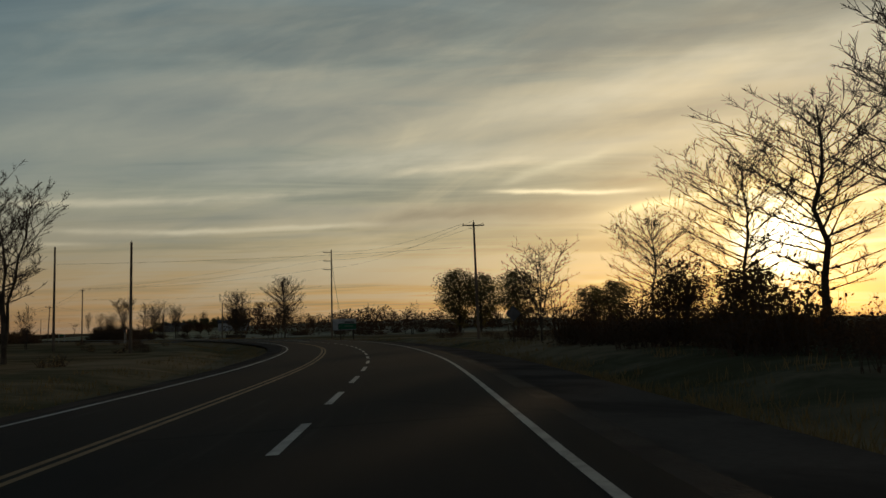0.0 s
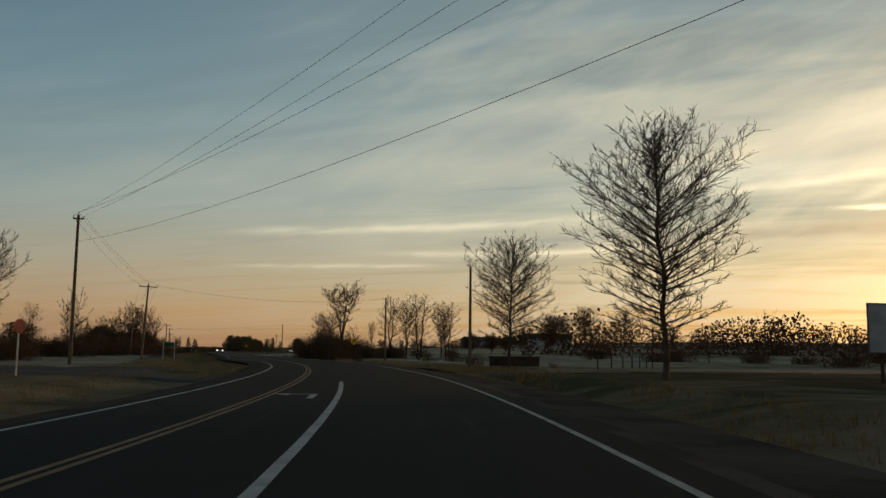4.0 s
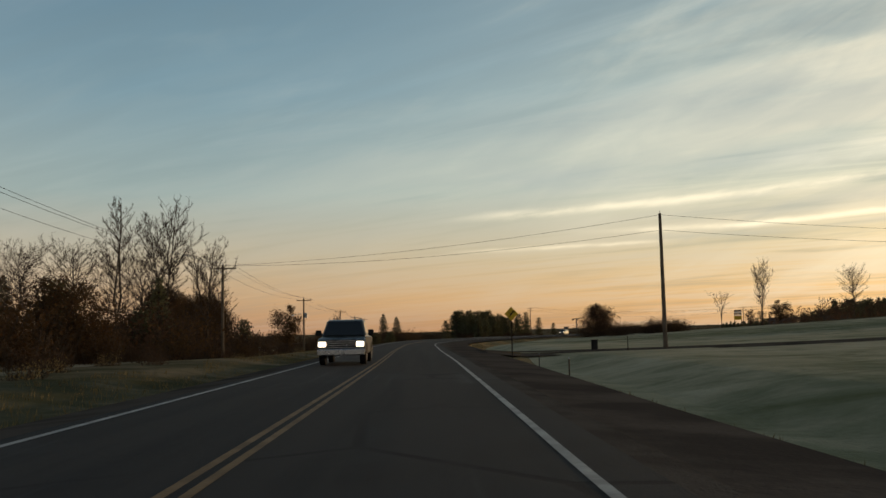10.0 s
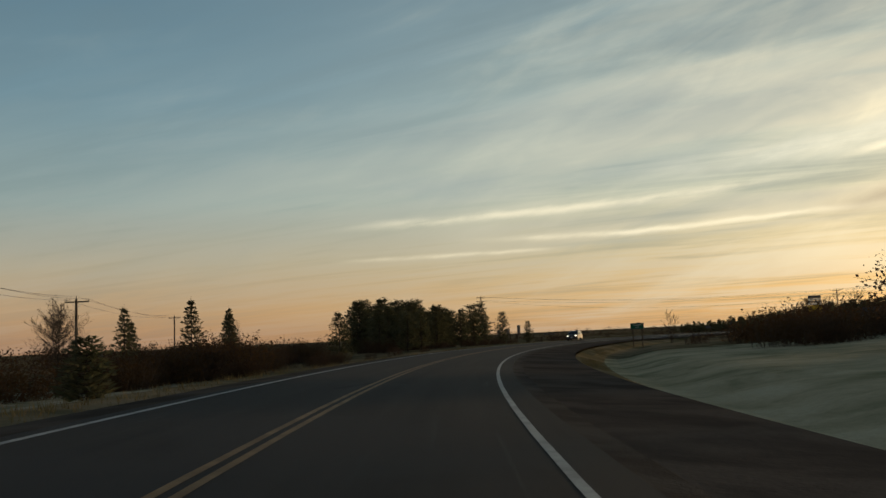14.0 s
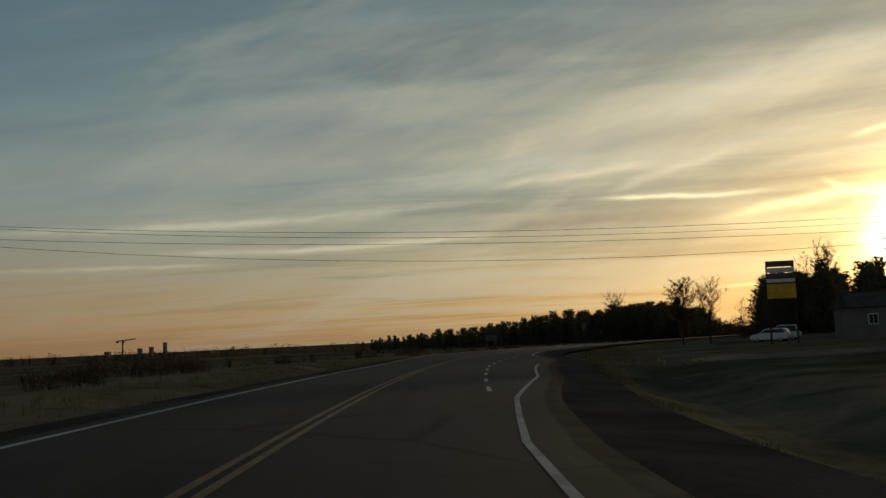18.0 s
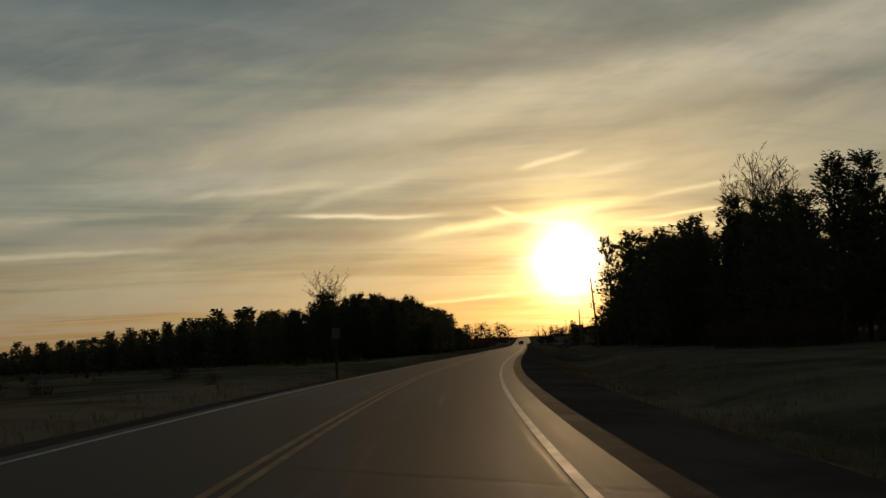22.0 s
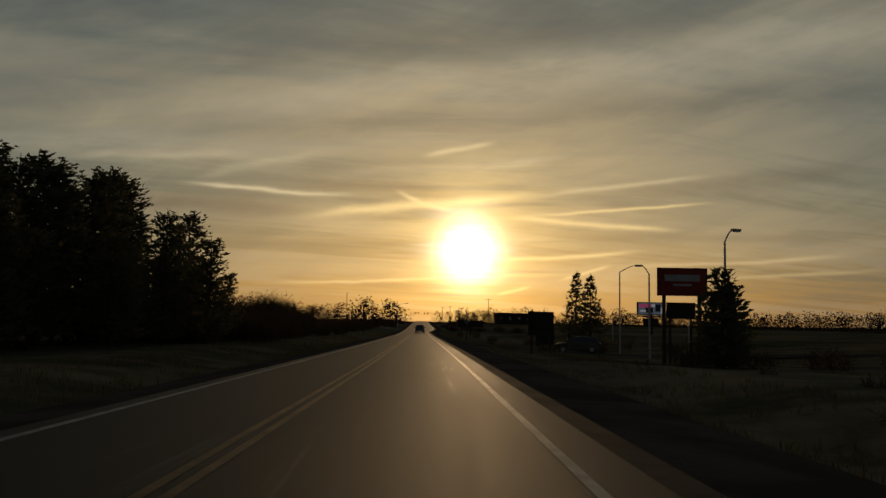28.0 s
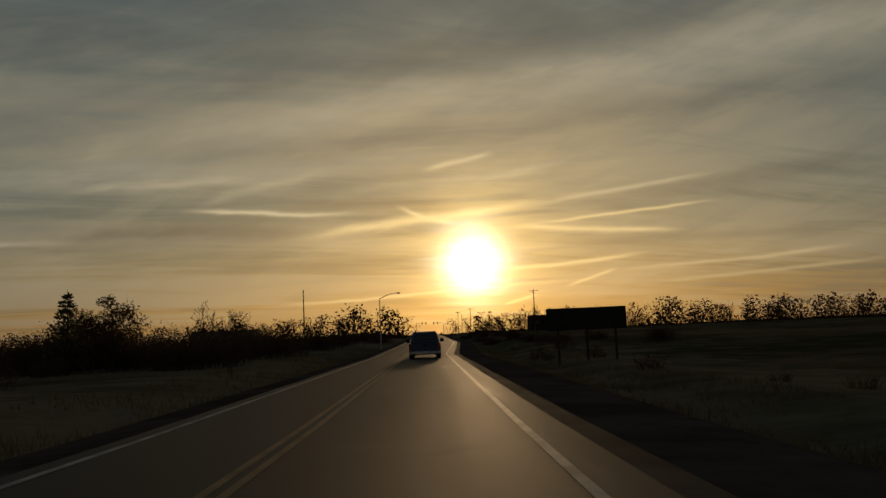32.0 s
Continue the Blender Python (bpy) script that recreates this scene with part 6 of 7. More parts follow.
for z, h, m, lab in ((8.0, 0.62, M_BACK, "dark panel"), (7.35, 0.5, M_SIGNWHITE, "white panel"), (6.75, 0.45, M_BACK, "dark panel"), (6.25, 0.35, M_SIGNWHITE, "white panel"), (5.15, 1.5, M_AMBER, "dull yellow panel")):
    part("panel", box(bmesh.new(), 2.9, 0.12, h, (0, 0, z)), m, py, lab, 0.01)
tagged(py, "tall pylon sign with stacked dark, white and yellow panels", "signboard")

# digital billboard
M_SCREEN = glowing("lit_screen", (0.16, 0.20, 0.26), 0.9)
M_PINK = glowing("lit_screen_pink", (0.75, 0.10, 0.28), 0.8)
M_PALELIT = glowing("lit_screen_pale", (0.62, 0.66, 0.70), 0.8)
M_BLACKLIT = glowing("lit_screen_dark", (0.012, 0.014, 0.02), 0.8)
db = base_at("digital_billboard", 34.8, 58.5, 14)
part("column", cyl(bmesh.new(), 0.4, 0.4, -0.5, 5.4, 14), M_DARKBOARD, db)
part("cabinet", box(bmesh.new(), 7.6, 0.6, 3.3, (0, 0.33, 6.7)), M_DARKBOARD, db, "", 0.04)
part("screen", box(bmesh.new(), 7.2, 0.02, 2.9, (0, 0.01, 6.7)), M_SCREEN, db, "lit screen")
for x, z, w, h, m in ((-1.7, 7.4, 3.4, 0.8, M_PINK), (-0.6, 6.3, 2.2, 1.3, M_BLACKLIT), (1.9, 6.9, 1.6, 1.9, M_BLACKLIT), (0.6, 7.5, 1.0, 0.7, M_PALELIT), (-2.3, 6.1, 1.6, 0.5, M_PALELIT), (3.0, 6.2, 0.7, 1.5, M_PALELIT)):
    part("screen_shape", box(bmesh.new(), w, 0.02, h, (x, -0.012, z)), m, db)
part("catwalk", box(bmesh.new(), 7.6, 0.9, 0.35, (0, -0.1, 4.75)), M_DARKBOARD, db)
part("lower_panel", box(bmesh.new(), 4.4, 0.2, 2.0, (0, 0.3, 3.2)), M_DARKBOARD, db)
tagged(db, "lit digital billboard with pink and pale shapes on a column", "billboard")


# ---- street lamps ----
def street_lamp(t, o, h, reach, turn, label):
    root = base_at("street_lamp", t, o, turn)
    part("column", cyl(bmesh.new(), 0.10, 0.06, -0.4, h - 0.7, 10), M_STEEL, root)
    bm = bmesh.new()
    pts = [Vector((reach * f, 0, h - 0.7 + 0.75 * math.sin(f * math.pi / 2))) for f in (0, 0.15, 0.35, 0.6, 1.0)]
    for p, q in zip(pts, pts[1:]):
        rod(bm, p, q, 0.04, 8)
    part("arm", bm, M_STEEL, root)
    part("lantern", box(bmesh.new(), 0.62, 0.26, 0.13, (reach + 0.2, 0, h + 0.03)), M_STEEL, root, "grey cobra-head lantern", 0.03)
    part("lens", box(bmesh.new(), 0.4, 0.2, 0.05, (reach + 0.24, 0, h - 0.055)), M_SIGNWHITE, root)
    return tagged(root, label, "street lamp", "street lamps")


street_lamp(30.76, 20.3, 9.1, 1.9, 0, "grey street lamp with a long curved arm")
street_lamp(30.24, 18.9, 7.8, 0.7, 180, "grey street lamp with a short bent arm")
street_lamp(29.5, 16.9, 7.8, 0.6, 20, "grey street lamp with a short bent arm")
street_lamp(35.72, -6.7, 7.9, 2.4, 0, "grey street lamp with a long curved arm")
street_lamp(33.6, 40, 6.5, 0.8, 0, "grey street lamp with a short bent arm")
street_lamp(42, -8, 8, 2.4, 0, "grey street lamp with a long curved arm")
street_lamp(32.8, 48, 6.5, 0.8, 180, "grey street lamp with a short bent arm")

# traffic lights at the far crossing
for t, o, turn in ((46, -6.5, 0), (46, 7.5, 180)):
    root = base_at("traffic_light", t, o, turn)
    part("mast", cyl(bmesh.new(), 0.14, 0.10, -0.4, 6.5, 10), M_STEEL, root)
    part("arm", rod(bmesh.new(), (0, 0, 6.2), (5.2, 0, 6.5), 0.07), M_STEEL, root)
    for x in (3.0, 5.0):
        part("signal_head", box(bmesh.new(), 0.5, 0.3, 1.25, (x, 0, 6.1)), M_BLACK, root, "", 0.04)
    tagged(root, "dark traffic signals on a mast arm", "traffic light")


# ---- vehicles ----
M_BLUE = material("dark_blue_car_paint", (0.018, 0.04, 0.11), 0.3, 0.2, 0.8, 6, spec=0.5)
M_DKGREEN = material("dark_car_paint", (0.025, 0.028, 0.028), 0.3, 0.2, 0.8, 6, spec=0.5)
M_WHITECAR = material("white_car_paint", (0.55, 0.56, 0.57), 0.35, 0.15, 0.8, 6, spec=0.5)
M_TYRE = material("tyre_rubber", (0.015, 0.015, 0.016), 0.9, 0.3)
M_RIM = material("wheel_rim", (0.28, 0.28, 0.29), 0.4, 0.3, metal=0.8)
M_CHROME = material("chrome", (0.45, 0.45, 0.46), 0.25, 0.2, metal=0.9)
M_TAIL = material("red_lamp_lens", (0.22, 0.012, 0.01), 0.3, 0.2, spec=0.5)
M_HEADON = glowing("lit_headlamp", (1.0, 0.86, 0.62), 4.0)
M_GLASS = bpy.data.materials.new("tinted_glass")
M_GLASS.use_nodes = True
gb = M_GLASS.node_tree.nodes["Principled BSDF"]
gb.inputs["Base Color"].default_value = (0.02, 0.025, 0.03, 1)
gb.inputs["Roughness"].default_value = 0.06
gb.inputs["Transmission Weight"].default_value = 0.35


def extruded(profile, width, taper=0.0, z_split=None):
    """A body from its side outline (y, z), narrowed above z_split."""
    bm = bmesh.new()
    rings = []
    for s in (-1, 1):
        ring = []
        for y, z in profile:
            w = width / 2
            if z_split is not None and z > z_split:
                w -= taper * (z - z_split)
            ring.append(bm.verts.new((s * w, y, z)))
        rings.append(ring)
    bm.faces.new(rings[0])
    bm.faces.new(list(reversed(rings[1])))
    n = len(profile)
    for i in range(n):
        j = (i + 1) % n
        bm.faces.new((rings[0][j], rings[0][i], rings[1][i], rings[1][j]))
    bmesh.ops.recalc_face_normals(bm, faces=bm.faces[:])
    return bm


def add_wheel(root, x, y, r=0.37, w=0.25):
    turn = Matrix.Rotation(radians(90), 4, "Y")
    bm = bmesh.new()
    bmesh.ops.create_cone(bm, cap_ends=True, segments=22, radius1=r, radius2=r, depth=w, matrix=Matrix.Translation((x, y, r)) @ turn)
    wheel = part("wheel", bm, M_TYRE, root, "", 0.03)
    s = 1 if x > 0 else -1
    bm = bmesh.new()
    bmesh.ops.create_cone(bm, cap_ends=True, segments=18, radius1=r * 0.62, radius2=r * 0.5, depth=0.05, matrix=Matrix.Translation((x + s * w * 0.5, y, r)) @ turn)
    part("rim", bm, M_RIM, wheel)


def pickup(paint, lights_on, label, name="pickup_truck"):
    """A full-size pickup, nose towards +y."""
    root = new(name)
    W = 1.92
    part("body", extruded([(-2.75, 0.55), (-2.75, 1.12), (-1.0, 1.16), (1.25, 1.16), (2.35, 1.08), (2.72, 0.95), (2.78, 0.5), (2.1, 0.42), (-2.3, 0.42)], W), paint, root, "", 0.04)
    part("cab", extruded([(-1.0, 1.1), (-0.85, 1.78), (-0.55, 1.86), (0.45, 1.86), (0.75, 1.8), (1.4, 1.12)], W - 0.06, 0.26, 1.12), paint, root, "", 0.05)
    part("rear_window", extruded([(-1.02, 1.26), (-0.90, 1.72), (-0.86, 1.72), (-0.98, 1.26)], W - 0.42, 0.26, 1.12), M_GLASS, root)
    part("windscreen", extruded([(0.80, 1.76), (1.36, 1.19), (1.40, 1.2), (0.84, 1.78)], W - 0.26, 0.26, 1.12), M_GLASS, root)
    for s in (-1, 1):
        bm = bmesh.new()
        vs = [bm.verts.new(c) for c in ((s * (W / 2 - 0.055), -0.75, 1.2), (s * (W / 2 - 0.055), 1.1, 1.2), (s * (W / 2 - 0.175), 0.62, 1.72), (s * (W / 2 - 0.175), -0.68, 1.72))]
        bm.faces.new(vs)
        part("side_window", bm, M_GLASS, root)
        part("mirror", box(bmesh.new(), 0.24, 0.12, 0.24, (s * (W / 2 + 0.14), 0.95, 1.3)), M_BLACK, root, "", 0.03)
        part("tail_lamp", box(bmesh.new(), 0.14, 0.06, 0.42, (s * (W / 2 - 0.1), -2.76, 0.92)), M_TAIL, root, "red tail lamp")
        part("headlamp", box(bmesh.new(), 0.30, 0.08, 0.2, (s * (W / 2 - 0.2), 2.74, 0.84)), M_HEADON if lights_on else M_GLASS, root, "lit headlamp" if lights_on else "")
        for y in (-1.75, 1.8):
            part("wheel_arch", extruded([(y + math.cos(k * math.pi / 8) * 0.52, 0.40 + math.sin(k * math.pi / 8) * 0.5) for k in range(9)], 0.08), M_BLACK, root).location = (s * (W / 2 - 0.02), 0, 0)
            add_wheel(root, s * (W / 2 - 0.13), y, 0.40)
    part("tailgate", box(bmesh.new(), W - 0.36, 0.04, 0.46, (0, -2.775, 0.88)), paint, root, "", 0.015)
    part("tailgate_handle", box(bmesh.new(), 0.24, 0.03, 0.08, (0, -2.80, 1.0)), M_BLACK, root)
    part("rear_bumper", box(bmesh.new(), W, 0.2, 0.2, (0, -2.82, 0.55)), M_CHROME, root, "chrome rear bumper", 0.03)
    part("number_plate", box(bmesh.new(), 0.32, 0.02, 0.16, (0, -2.93, 0.56)), M_SIGNWHITE, root)
    part("front_bumper", box(bmesh.new(), W, 0.22, 0.26, (0, 2.84, 0.52)), M_CHROME, root, "chrome front bumper", 0.04)
    part("grille", box(bmesh.new(), W - 0.75, 0.06, 0.36, (0, 2.75, 0.84)), M_BLACK, root, "", 0.02)
    for k in range(4):
        part("grille_bar", box(bmesh.new(), W - 0.8, 0.03, 0.025, (0, 2.79, 0.71 + 0.085 * k)), M_CHROME, root)
    part("bed_floor", box(bmesh.new(), W - 0.3, 1.6, 0.05, (0, -1.9, 1.14)), M_BLACK, root)
    return tagged(root, label, "pickup truck")


def suv(paint, lights_on, label, name="suv", high=1.62):
    root = new(name)
    W = 1.82
    part("body", extruded([(-2.2, 0.5), (-2.25, 0.95), (-2.1, 1.05), (1.0, 1.04), (1.95, 0.92), (2.2, 0.75), (2.25, 0.42), (1.7, 0.3), (-1.9, 0.32)], W), paint, root, "", 0.05)
    part("cabin", extruded([(-2.12, 1.0), (-1.85, high - 0.12), (-1.5, high), (0.15, high), (0.5, high - 0.08), (1.25, 1.0)], W - 0.06, 0.30, 1.02), paint, root, "", 0.05)
    part("windscreen", extruded([(0.50, high - 0.12), (1.20, 1.06), (1.25, 1.07), (0.55, high - 0.10)], W - 0.28, 0.30, 1.02), M_GLASS, root)
    part("rear_window", extruded([(-2.09, 1.08), (-1.89, high - 0.16), (-1.93, high - 0.16), (-2.13, 1.08)], W - 0.36, 0.3, 1.02), M_GLASS, root)
    for s in (-1, 1):
        bm = bmesh.new()
        k = 0.30 * (high - 0.12 - 1.08)
        vs = [bm.verts.new(c) for c in ((s * (W / 2 - 0.045), -1.85, 1.08), (s * (W / 2 - 0.045), 0.95, 1.08), (s * (W / 2 - 0.045 - k), 0.4, high - 0.12), (s * (W / 2 - 0.045 - k), -1.7, high - 0.12))]
        bm.faces.new(vs)
        part("side_window", bm, M_GLASS, root)
        part("mirror", box(bmesh.new(), 0.2, 0.1, 0.15, (s * (W / 2 + 0.1), 0.85, 1.1)), M_BLACK, root, "", 0.03)
        part("headlamp", box(bmesh.new(), 0.36, 0.10, 0.09, (s * (W / 2 - 0.26), 2.15, 0.80), Matrix.Rotation(radians(s * -12), 4, "Y")), M_HEADON if lights_on else M_GLASS, root, "lit headlamp" if lights_on else "", 0.02)
        part("tail_lamp", box(bmesh.new(), 0.2, 0.06, 0.28, (s * (W / 2 - 0.12), -2.22, 0.92)), M_TAIL, root, "red tail lamp")
        for y in (-1.35, 1.4):
            add_wheel(root, s * (W / 2 - 0.12), y, 0.35, 0.22)
    part("grille", box(bmesh.new(), 0.9, 0.05, 0.14, (0, 2.21, 0.70)), M_BLACK, root, "", 0.02)
    part("number_plate", box(bmesh.new(), 0.31, 0.02, 0.15, (0, 2.27, 0.52)), M_SIGNWHITE, root)
    part("lower_grille", box(bmesh.new(), 1.2, 0.05, 0.12, (0, 2.22, 0.45)), M_BLACK, root, "", 0.02)
    return tagged(root, label, "car")


def park(ob, t, o, turn=0.0, z=None):
    x, y = place(t, o)
    h = z if z is not None else ground_z(x, y)
    tilt = math.degrees(math.atan(float(bank(t, o + 1) - bank(t, o - 1)) / 2)) if z is not None else 0
    ob.matrix_basis = pose(x, y, h, 0, -tilt, bearing(t) + turn)


truck = pickup(M_BLUE, False, "dark blue pickup truck seen from behind in the lane")
park(truck, 33.72, -0.3, 0, 0.01)
park(pickup(M_DKGREEN, True, "dark pickup truck with lit headlamps in the oncoming lane"), 11.04, -3.35, 180, 0.01)
park(suv(M_DKGREEN, True, "dark compact car with lit headlamps in the oncoming lane"), 18.02, -3.75, 180, 0.16)
park(pickup(M_WHITECAR, True, "white pickup truck with lit headlamps in a roadside lot"), 15.33, -46.9, 165)
park(suv(M_WHITECAR, False, "white car parked in a roadside lot"), 14.56, -41.9, 120)
park(suv(M_DKGREEN, False, "dark car parked in a roadside lot"), 14.8, -45.0, 95)
park(suv(M_BLUE, False, "blue car parked in a roadside lot"), 15.05, -49, 100)
park(suv(M_WHITECAR, False, "white van parked by a house", "van", 1.95), 21.6, 28.3, 80)
park(suv(M_WHITECAR, False, "white car parked by a house"), 21.35, 26.5, 70)
park(suv(M_DKGREEN, False, "dark car far ahead on the road"), 42, -0.2, 0, 0.01)
park(suv(M_DKGREEN, False, "dark car parked beside a signboard"), 30.6, 15.0, 80)

# trailer in the lot
tr = base_at("trailer", 15.38, -43.6, 80)
part("box_body", box(bmesh.new(), 2.2, 5.2, 1.6, (0, 0, 1.35)), M_DARKBOARD, tr, "", 0.05)
part("drawbar", rod(bmesh.new(), (0, 2.6, 0.6), (0, 4.0, 0.5), 0.05), M_STEEL, tr)
part("roof", box(bmesh.new(), 2.26, 5.26, 0.06, (0, 0, 2.18)), M_GREYBOARD, tr, "pale roof")
for s in (-1, 1):
    add_wheel(tr, s * 1.05, 0.3, 0.33, 0.2)
    add_wheel(tr, s * 1.05, -0.45, 0.33, 0.2)
tagged(tr, "dark box trailer with a pale roof in a roadside lot", "trailer")

# ---- buildings ----
M_SIDING = material("grey_siding", (0.13, 0.125, 0.12), 0.8, 0.25, 0.6, 14)
M_SHINGLE = material("dark_shingles", (0.055, 0.05, 0.048), 0.9, 0.4, 0.7, 14, 0.4)


def house(t, o, w, d, h, roof_h, turn, label, wall=None, windows=3):
    root = base_at("house", t, o, turn)
    part("wall", box(bmesh.new(), w, d, h + 0.6, (0, 0, h / 2 - 0.3)), wall or M_SIDING, root)
    bm = bmesh.new()
    e = 0.4
    if roof_h > 0.5:
        a = [bm.verts.new(c) for c in ((-w / 2 - e, -d / 2 - e, h), (w / 2 + e, -d / 2 - e, h), (w / 2 + e, d / 2 + e, h), (-w / 2 - e, d / 2 + e, h), (-w / 2 - e, 0, h + roof_h), (w / 2 + e, 0, h + roof_h))]
        for f in ((0, 1, 5, 4), (2, 3, 4, 5), (1, 2, 5), (3, 0, 4), (3, 2, 1, 0)):
            bm.faces.new([a[i] for i in f])
    else:
        box(bm, w + 0.3, d + 0.3, 0.3, (0, 0, h + 0.15))
    part("roof", bm, M_SHINGLE, root)
    for i in range(windows):
        x = -w / 2 + w * (i + 0.5) / windows
        win = part("window", box(bmesh.new(), 1.1, 0.06, 1.2, (x, -d / 2 - 0.02, h * 0.55)), M_SIGNWHITE, root, "pale window surround")
        part("pane", box(bmesh.new(), 0.9, 0.03, 1.0, (x, -d / 2 - 0.055, h * 0.55)), M_GLASS, win)
        part("glazing_bar", box(bmesh.new(), 0.05, 0.02, 1.0, (x, -d / 2 - 0.075, h * 0.55)), M_SIGNWHITE, win)
    part("door", box(bmesh.new(), 0.95, 0.05, 2.05, (w * 0.5 - 1.0, -d / 2 - 0.02, 1.02)), M_DARKBOARD, root)
    return tagged(root, label, "building")


house(21.3, 39.5, 10, 8, 3.1, 1.7, 10, "low grey house with pale windows near the pines")
house(22.4, 46, 9, 8, 3.0, 2.0, 20, "low grey house behind the trees")
house(43.2, 55, 26, 14, 6.0, 0.2, 0, "far dark flat-roofed building beside the road", M_DARKBOARD, 5)
house(12.2, 118, 16, 9, 4.0, 2.0, -20, "far long barn on the hill", M_GREYBOARD, 3)
house(14.6, 108, 14, 8, 3.5, 1.5, 20, "far low barn among trees", M_SIDING, 3)
house(40, -60, 18, 12, 4.5, 0.2, 0, "far low grey building beside the road", M_SIDING, 4)
house(7.6, -120, 22, 10, 3.8, 1.2, 30, "far long low building", M_GREYBOARD, 4)

# far skyline: chimneys, blocks and a crane
M_FAR = material("far_concrete", (0.16, 0.14, 0.13), 0.9, 0.3, 0.1, 1)
for k, (x, y, w, h) in enumerate(((643, 1173, 5, 10), (664, 1148, 3.5, 12), (672, 1140, 3.5, 13), (680, 1128, 3, 17), (708, 1098, 14, 6), (735, 1070, 18, 5))):
    root = new("tower_block" if w > 4 else "chimney")
    root.matrix_basis = pose(x, y, -2.5, 0, 0, 30)
    part("shaft", box(bmesh.new(), w, w, h, (0, 0, h / 2)), M_FAR, root)
    part("cap", box(bmesh.new(), w * 1.1, w * 1.1, 0.6, (0, 0, h + 0.3)), M_FAR, root)
    tagged(root, "far pale industrial block on the skyline" if w > 4 else "far chimney on the skyline", "building")
cr = new("tower_crane")
cr.matrix_basis = pose(652, 1160, -2.5, 0, 0, -35)
part("mast", box(bmesh.new(), 1.3, 1.3, 22, (0, 0, 11)), M_FAR, cr)
part("jib", box(bmesh.new(), 17, 0.9, 1.1, (4, 0, 21.5), Matrix.Rotation(radians(-6), 4, "Y")), M_FAR, cr)
part("counterweight", box(bmesh.new(), 2.5, 1.2, 2.2, (-5, 0, 20)), M_FAR, cr)
part("cab", box(bmesh.new(), 1.8, 1.8, 2.4, (0.8, 0, 19.4)), M_FAR, cr)
tagged(cr, "far tower crane on the skyline", "crane")


# ---- posts, boxes, odds and ends ----
def marker(t, o, h, label, mat=M_TAR, r=0.05, name="marker_post"):
    root = base_at(name, t, o)
    part("post", cyl(bmesh.new(), r, r * 0.9, -0.3, h, 8), mat, root)
    part("cap", cyl(bmesh.new(), r * 1.15, r * 0.6, h, h + 0.05, 8), M_STEEL if mat is not M_STEEL else M_BLACK, root)
    return tagged(root, label, "post")


marker(11.4, 6.8, 0.8, "thin dark marker post at a driveway", r=0.03)
marker(11.62, 14.0, 1.0, "thin dark marker post at a driveway", r=0.03)
marker(10.9, 5.4, 0.8, "thin dark marker post on the verge", r=0.03)
ub = base_at("utility_box", 11.74, 12.6)
part("cabinet", box(bmesh.new(), 0.42, 0.35, 0.8, (0, 0, 0.3)), M_DARKBOARD, ub, "", 0.03)
part("lid", box(bmesh.new(), 0.48, 0.4, 0.06, (0, 0, 0.73)), M_DARKBOARD, ub)
tagged(ub, "small dark utility box beside a driveway", "utility box")
for k in range(7):
    marker(5.9 + 0.1 * k, 22 + 3 * k, 1.2, "dark wooden fence post", r=0.07, name="fence_post")
for k in range(8):
    marker(27.4 + 0.22 * k, 19 + 2.2 * k, 1.2, "dark wooden fence post", r=0.07, name="fence_post")
for k in range(6):
    marker(7.6 + 0.16 * k, 23 + 1.5 * k, 1.2, "dark wooden fence post", r=0.06, name="fence_post")
bm_t, bm_o = 6.35, 20.5
lw = base_at("low_wall", bm_t, bm_o)
part("wall_body", box(bmesh.new(), 5.5, 0.5, 1.1, (0, 0, 0.4)), M_TAR, lw, "", 0.04)
part("coping", box(bmesh.new(), 5.7, 0.65, 0.1, (0, 0, 1.0)), M_TAR, lw)
tagged(lw, "low dark stone wall by the junction", "wall")

# turn arrow painted in the left-turn lane
x, y = place(4.62, -2.4)
root = new("turn_arrow")
root.matrix_basis = pose(x, y, 0.008 + float(bank(4.62, -2.4)), 0, 0, bearing(4.62))
verts = [(0.08, -1.4, 0), (0.25, -1.4, 0), (0.25, 0.9, 0), (-0.5, 0.9, 0), (-0.5, 1.2, 0), (-1.0, 0.75, 0), (-0.5, 0.3, 0), (-0.5, 0.65, 0), (0.08, 0.65, 0)]
link("arrow_paint", verts, [(0, 1, 2, 8), (3, 2, 8, 7), (4, 5, 6)], M_WHITE, root)
tagged(root, "white left-turn arrow painted on the asphalt", "road marking")


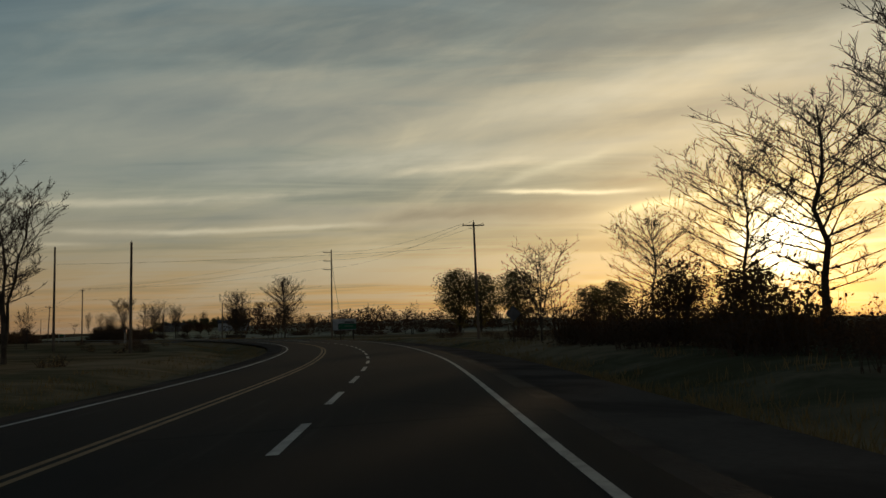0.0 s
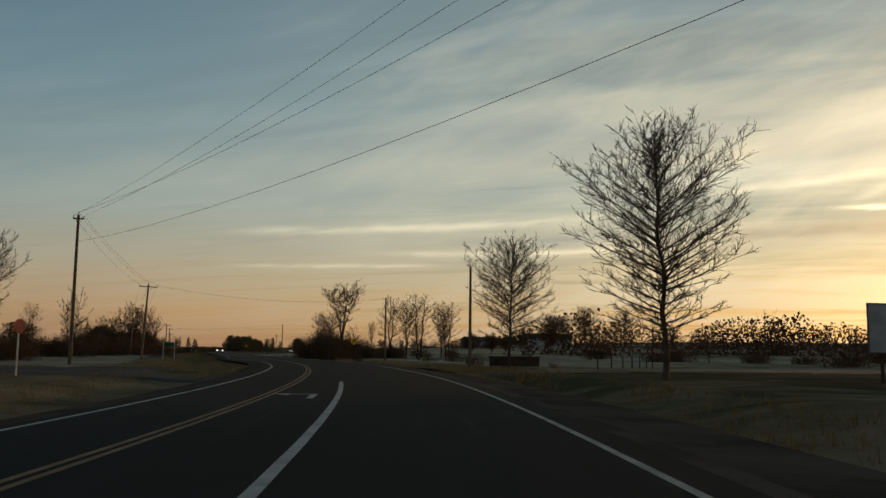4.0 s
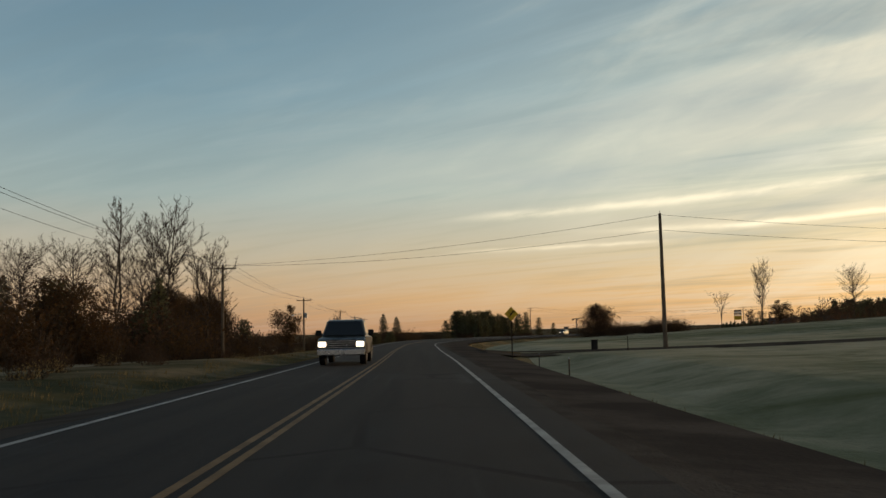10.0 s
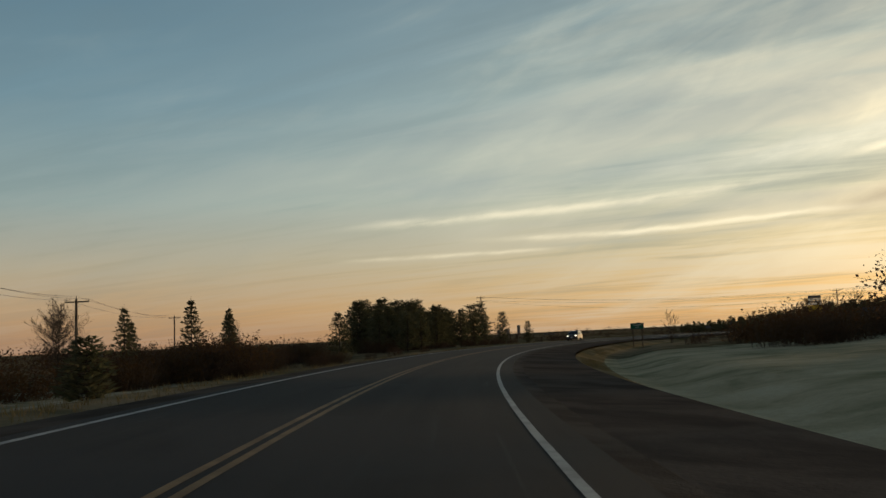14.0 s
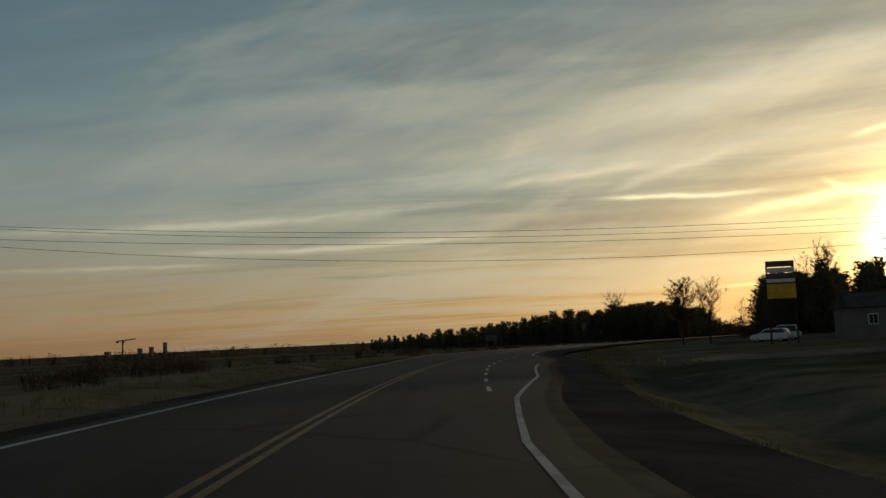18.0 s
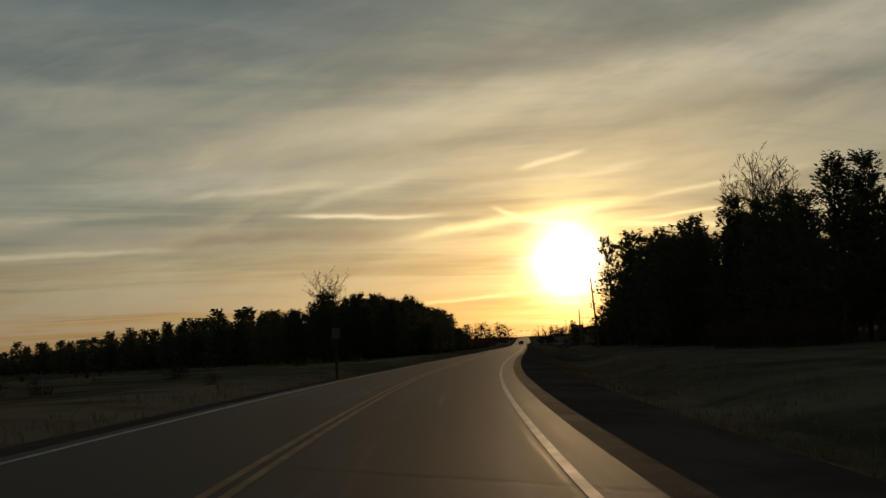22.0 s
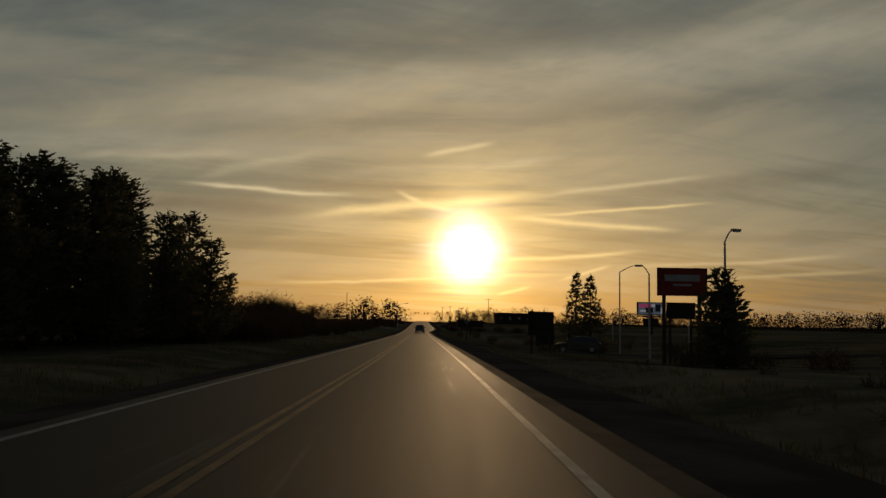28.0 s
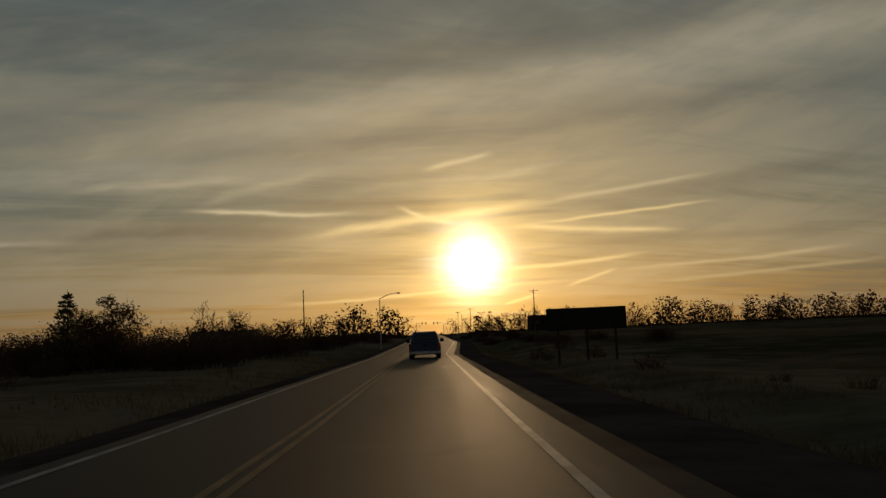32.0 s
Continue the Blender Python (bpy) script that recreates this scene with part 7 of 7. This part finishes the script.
# ---- grass along the verges ----
def tufts(name, t0, t1, side, o0, o1, count, lo, hi, seed, mat, label):
    """Blades of long dry grass standing along the road's edge."""
    rng = random.Random(seed)
    ts = [rng.uniform(t0, t1) for _ in range(count)]
    table = PAVED if side > 0 else LEFT
    edge = off(table, ts) + (off(SHOULDER, ts) - 2.7 if side > 0 else 0)
    os_ = [float(e) + side * (o0 + (o1 - o0) * rng.random() ** 1.5) for e in edge]
    keep = [noise.noise((t * 6, o * 0.25, seed)) > -0.12 for t, o in zip(ts, os_)]
    zs = lift(np.array(ts), np.array(os_))
    verts, faces = [], []
    for t, o, z, ok in zip(ts, os_, zs, keep):
        if not ok:
            continue
        x, y = place(t, o)
        for _ in range(4):
            h = rng.uniform(lo, hi)
            g = rng.uniform(0, 6.283)
            bx, by = x + rng.gauss(0, 0.12), y + rng.gauss(0, 0.12)
            w = 0.012 + h * 0.02
            lx, ly = rng.gauss(0, 0.3) * h, rng.gauss(0, 0.3) * h
            k = len(verts)
            verts += [(bx - math.cos(g) * w, by - math.sin(g) * w, z - 0.03), (bx + math.cos(g) * w, by + math.sin(g) * w, z - 0.03), (bx + lx, by + ly, z + h)]
            faces.append((k, k + 1, k + 2))
    ob = link(name, verts, faces, mat)
    return tagged(ob, label, "grass", kind="stuff")


M_DRYGRASS = material("dry_grass_blades", (0.23, 0.155, 0.065), 0.9, 0.4, 0.4, 5, second=(0.13, 0.11, 0.05))
tufts("verge_grass", -0.2, 8.5, 1, 3.0, 10, 12500, 0.12, 0.45, 1, M_DRYGRASS, "long dry straw-coloured grass along the verge")
tufts("verge_grass", 8.5, 19.5, 1, 3.0, 4.6, 10000, 0.05, 0.16, 2, M_DRYGRASS, "short dry grass along the verge")
tufts("verge_grass", 19.5, 35, 1, 3.0, 10, 16000, 0.1, 0.35, 3, M_DRYGRASS, "long dry grass along the verge")
tufts("verge_grass", -0.2, 14.0, -1, 1.7, 9, 14000, 0.08, 0.3, 4, M_DRYGRASS, "long dry grass along the verge")
tufts("verge_grass", 14.0, 35.0, -1, 1.7, 9, 16000, 0.1, 0.4, 5, M_DRYGRASS, "long dry grass along the verge")
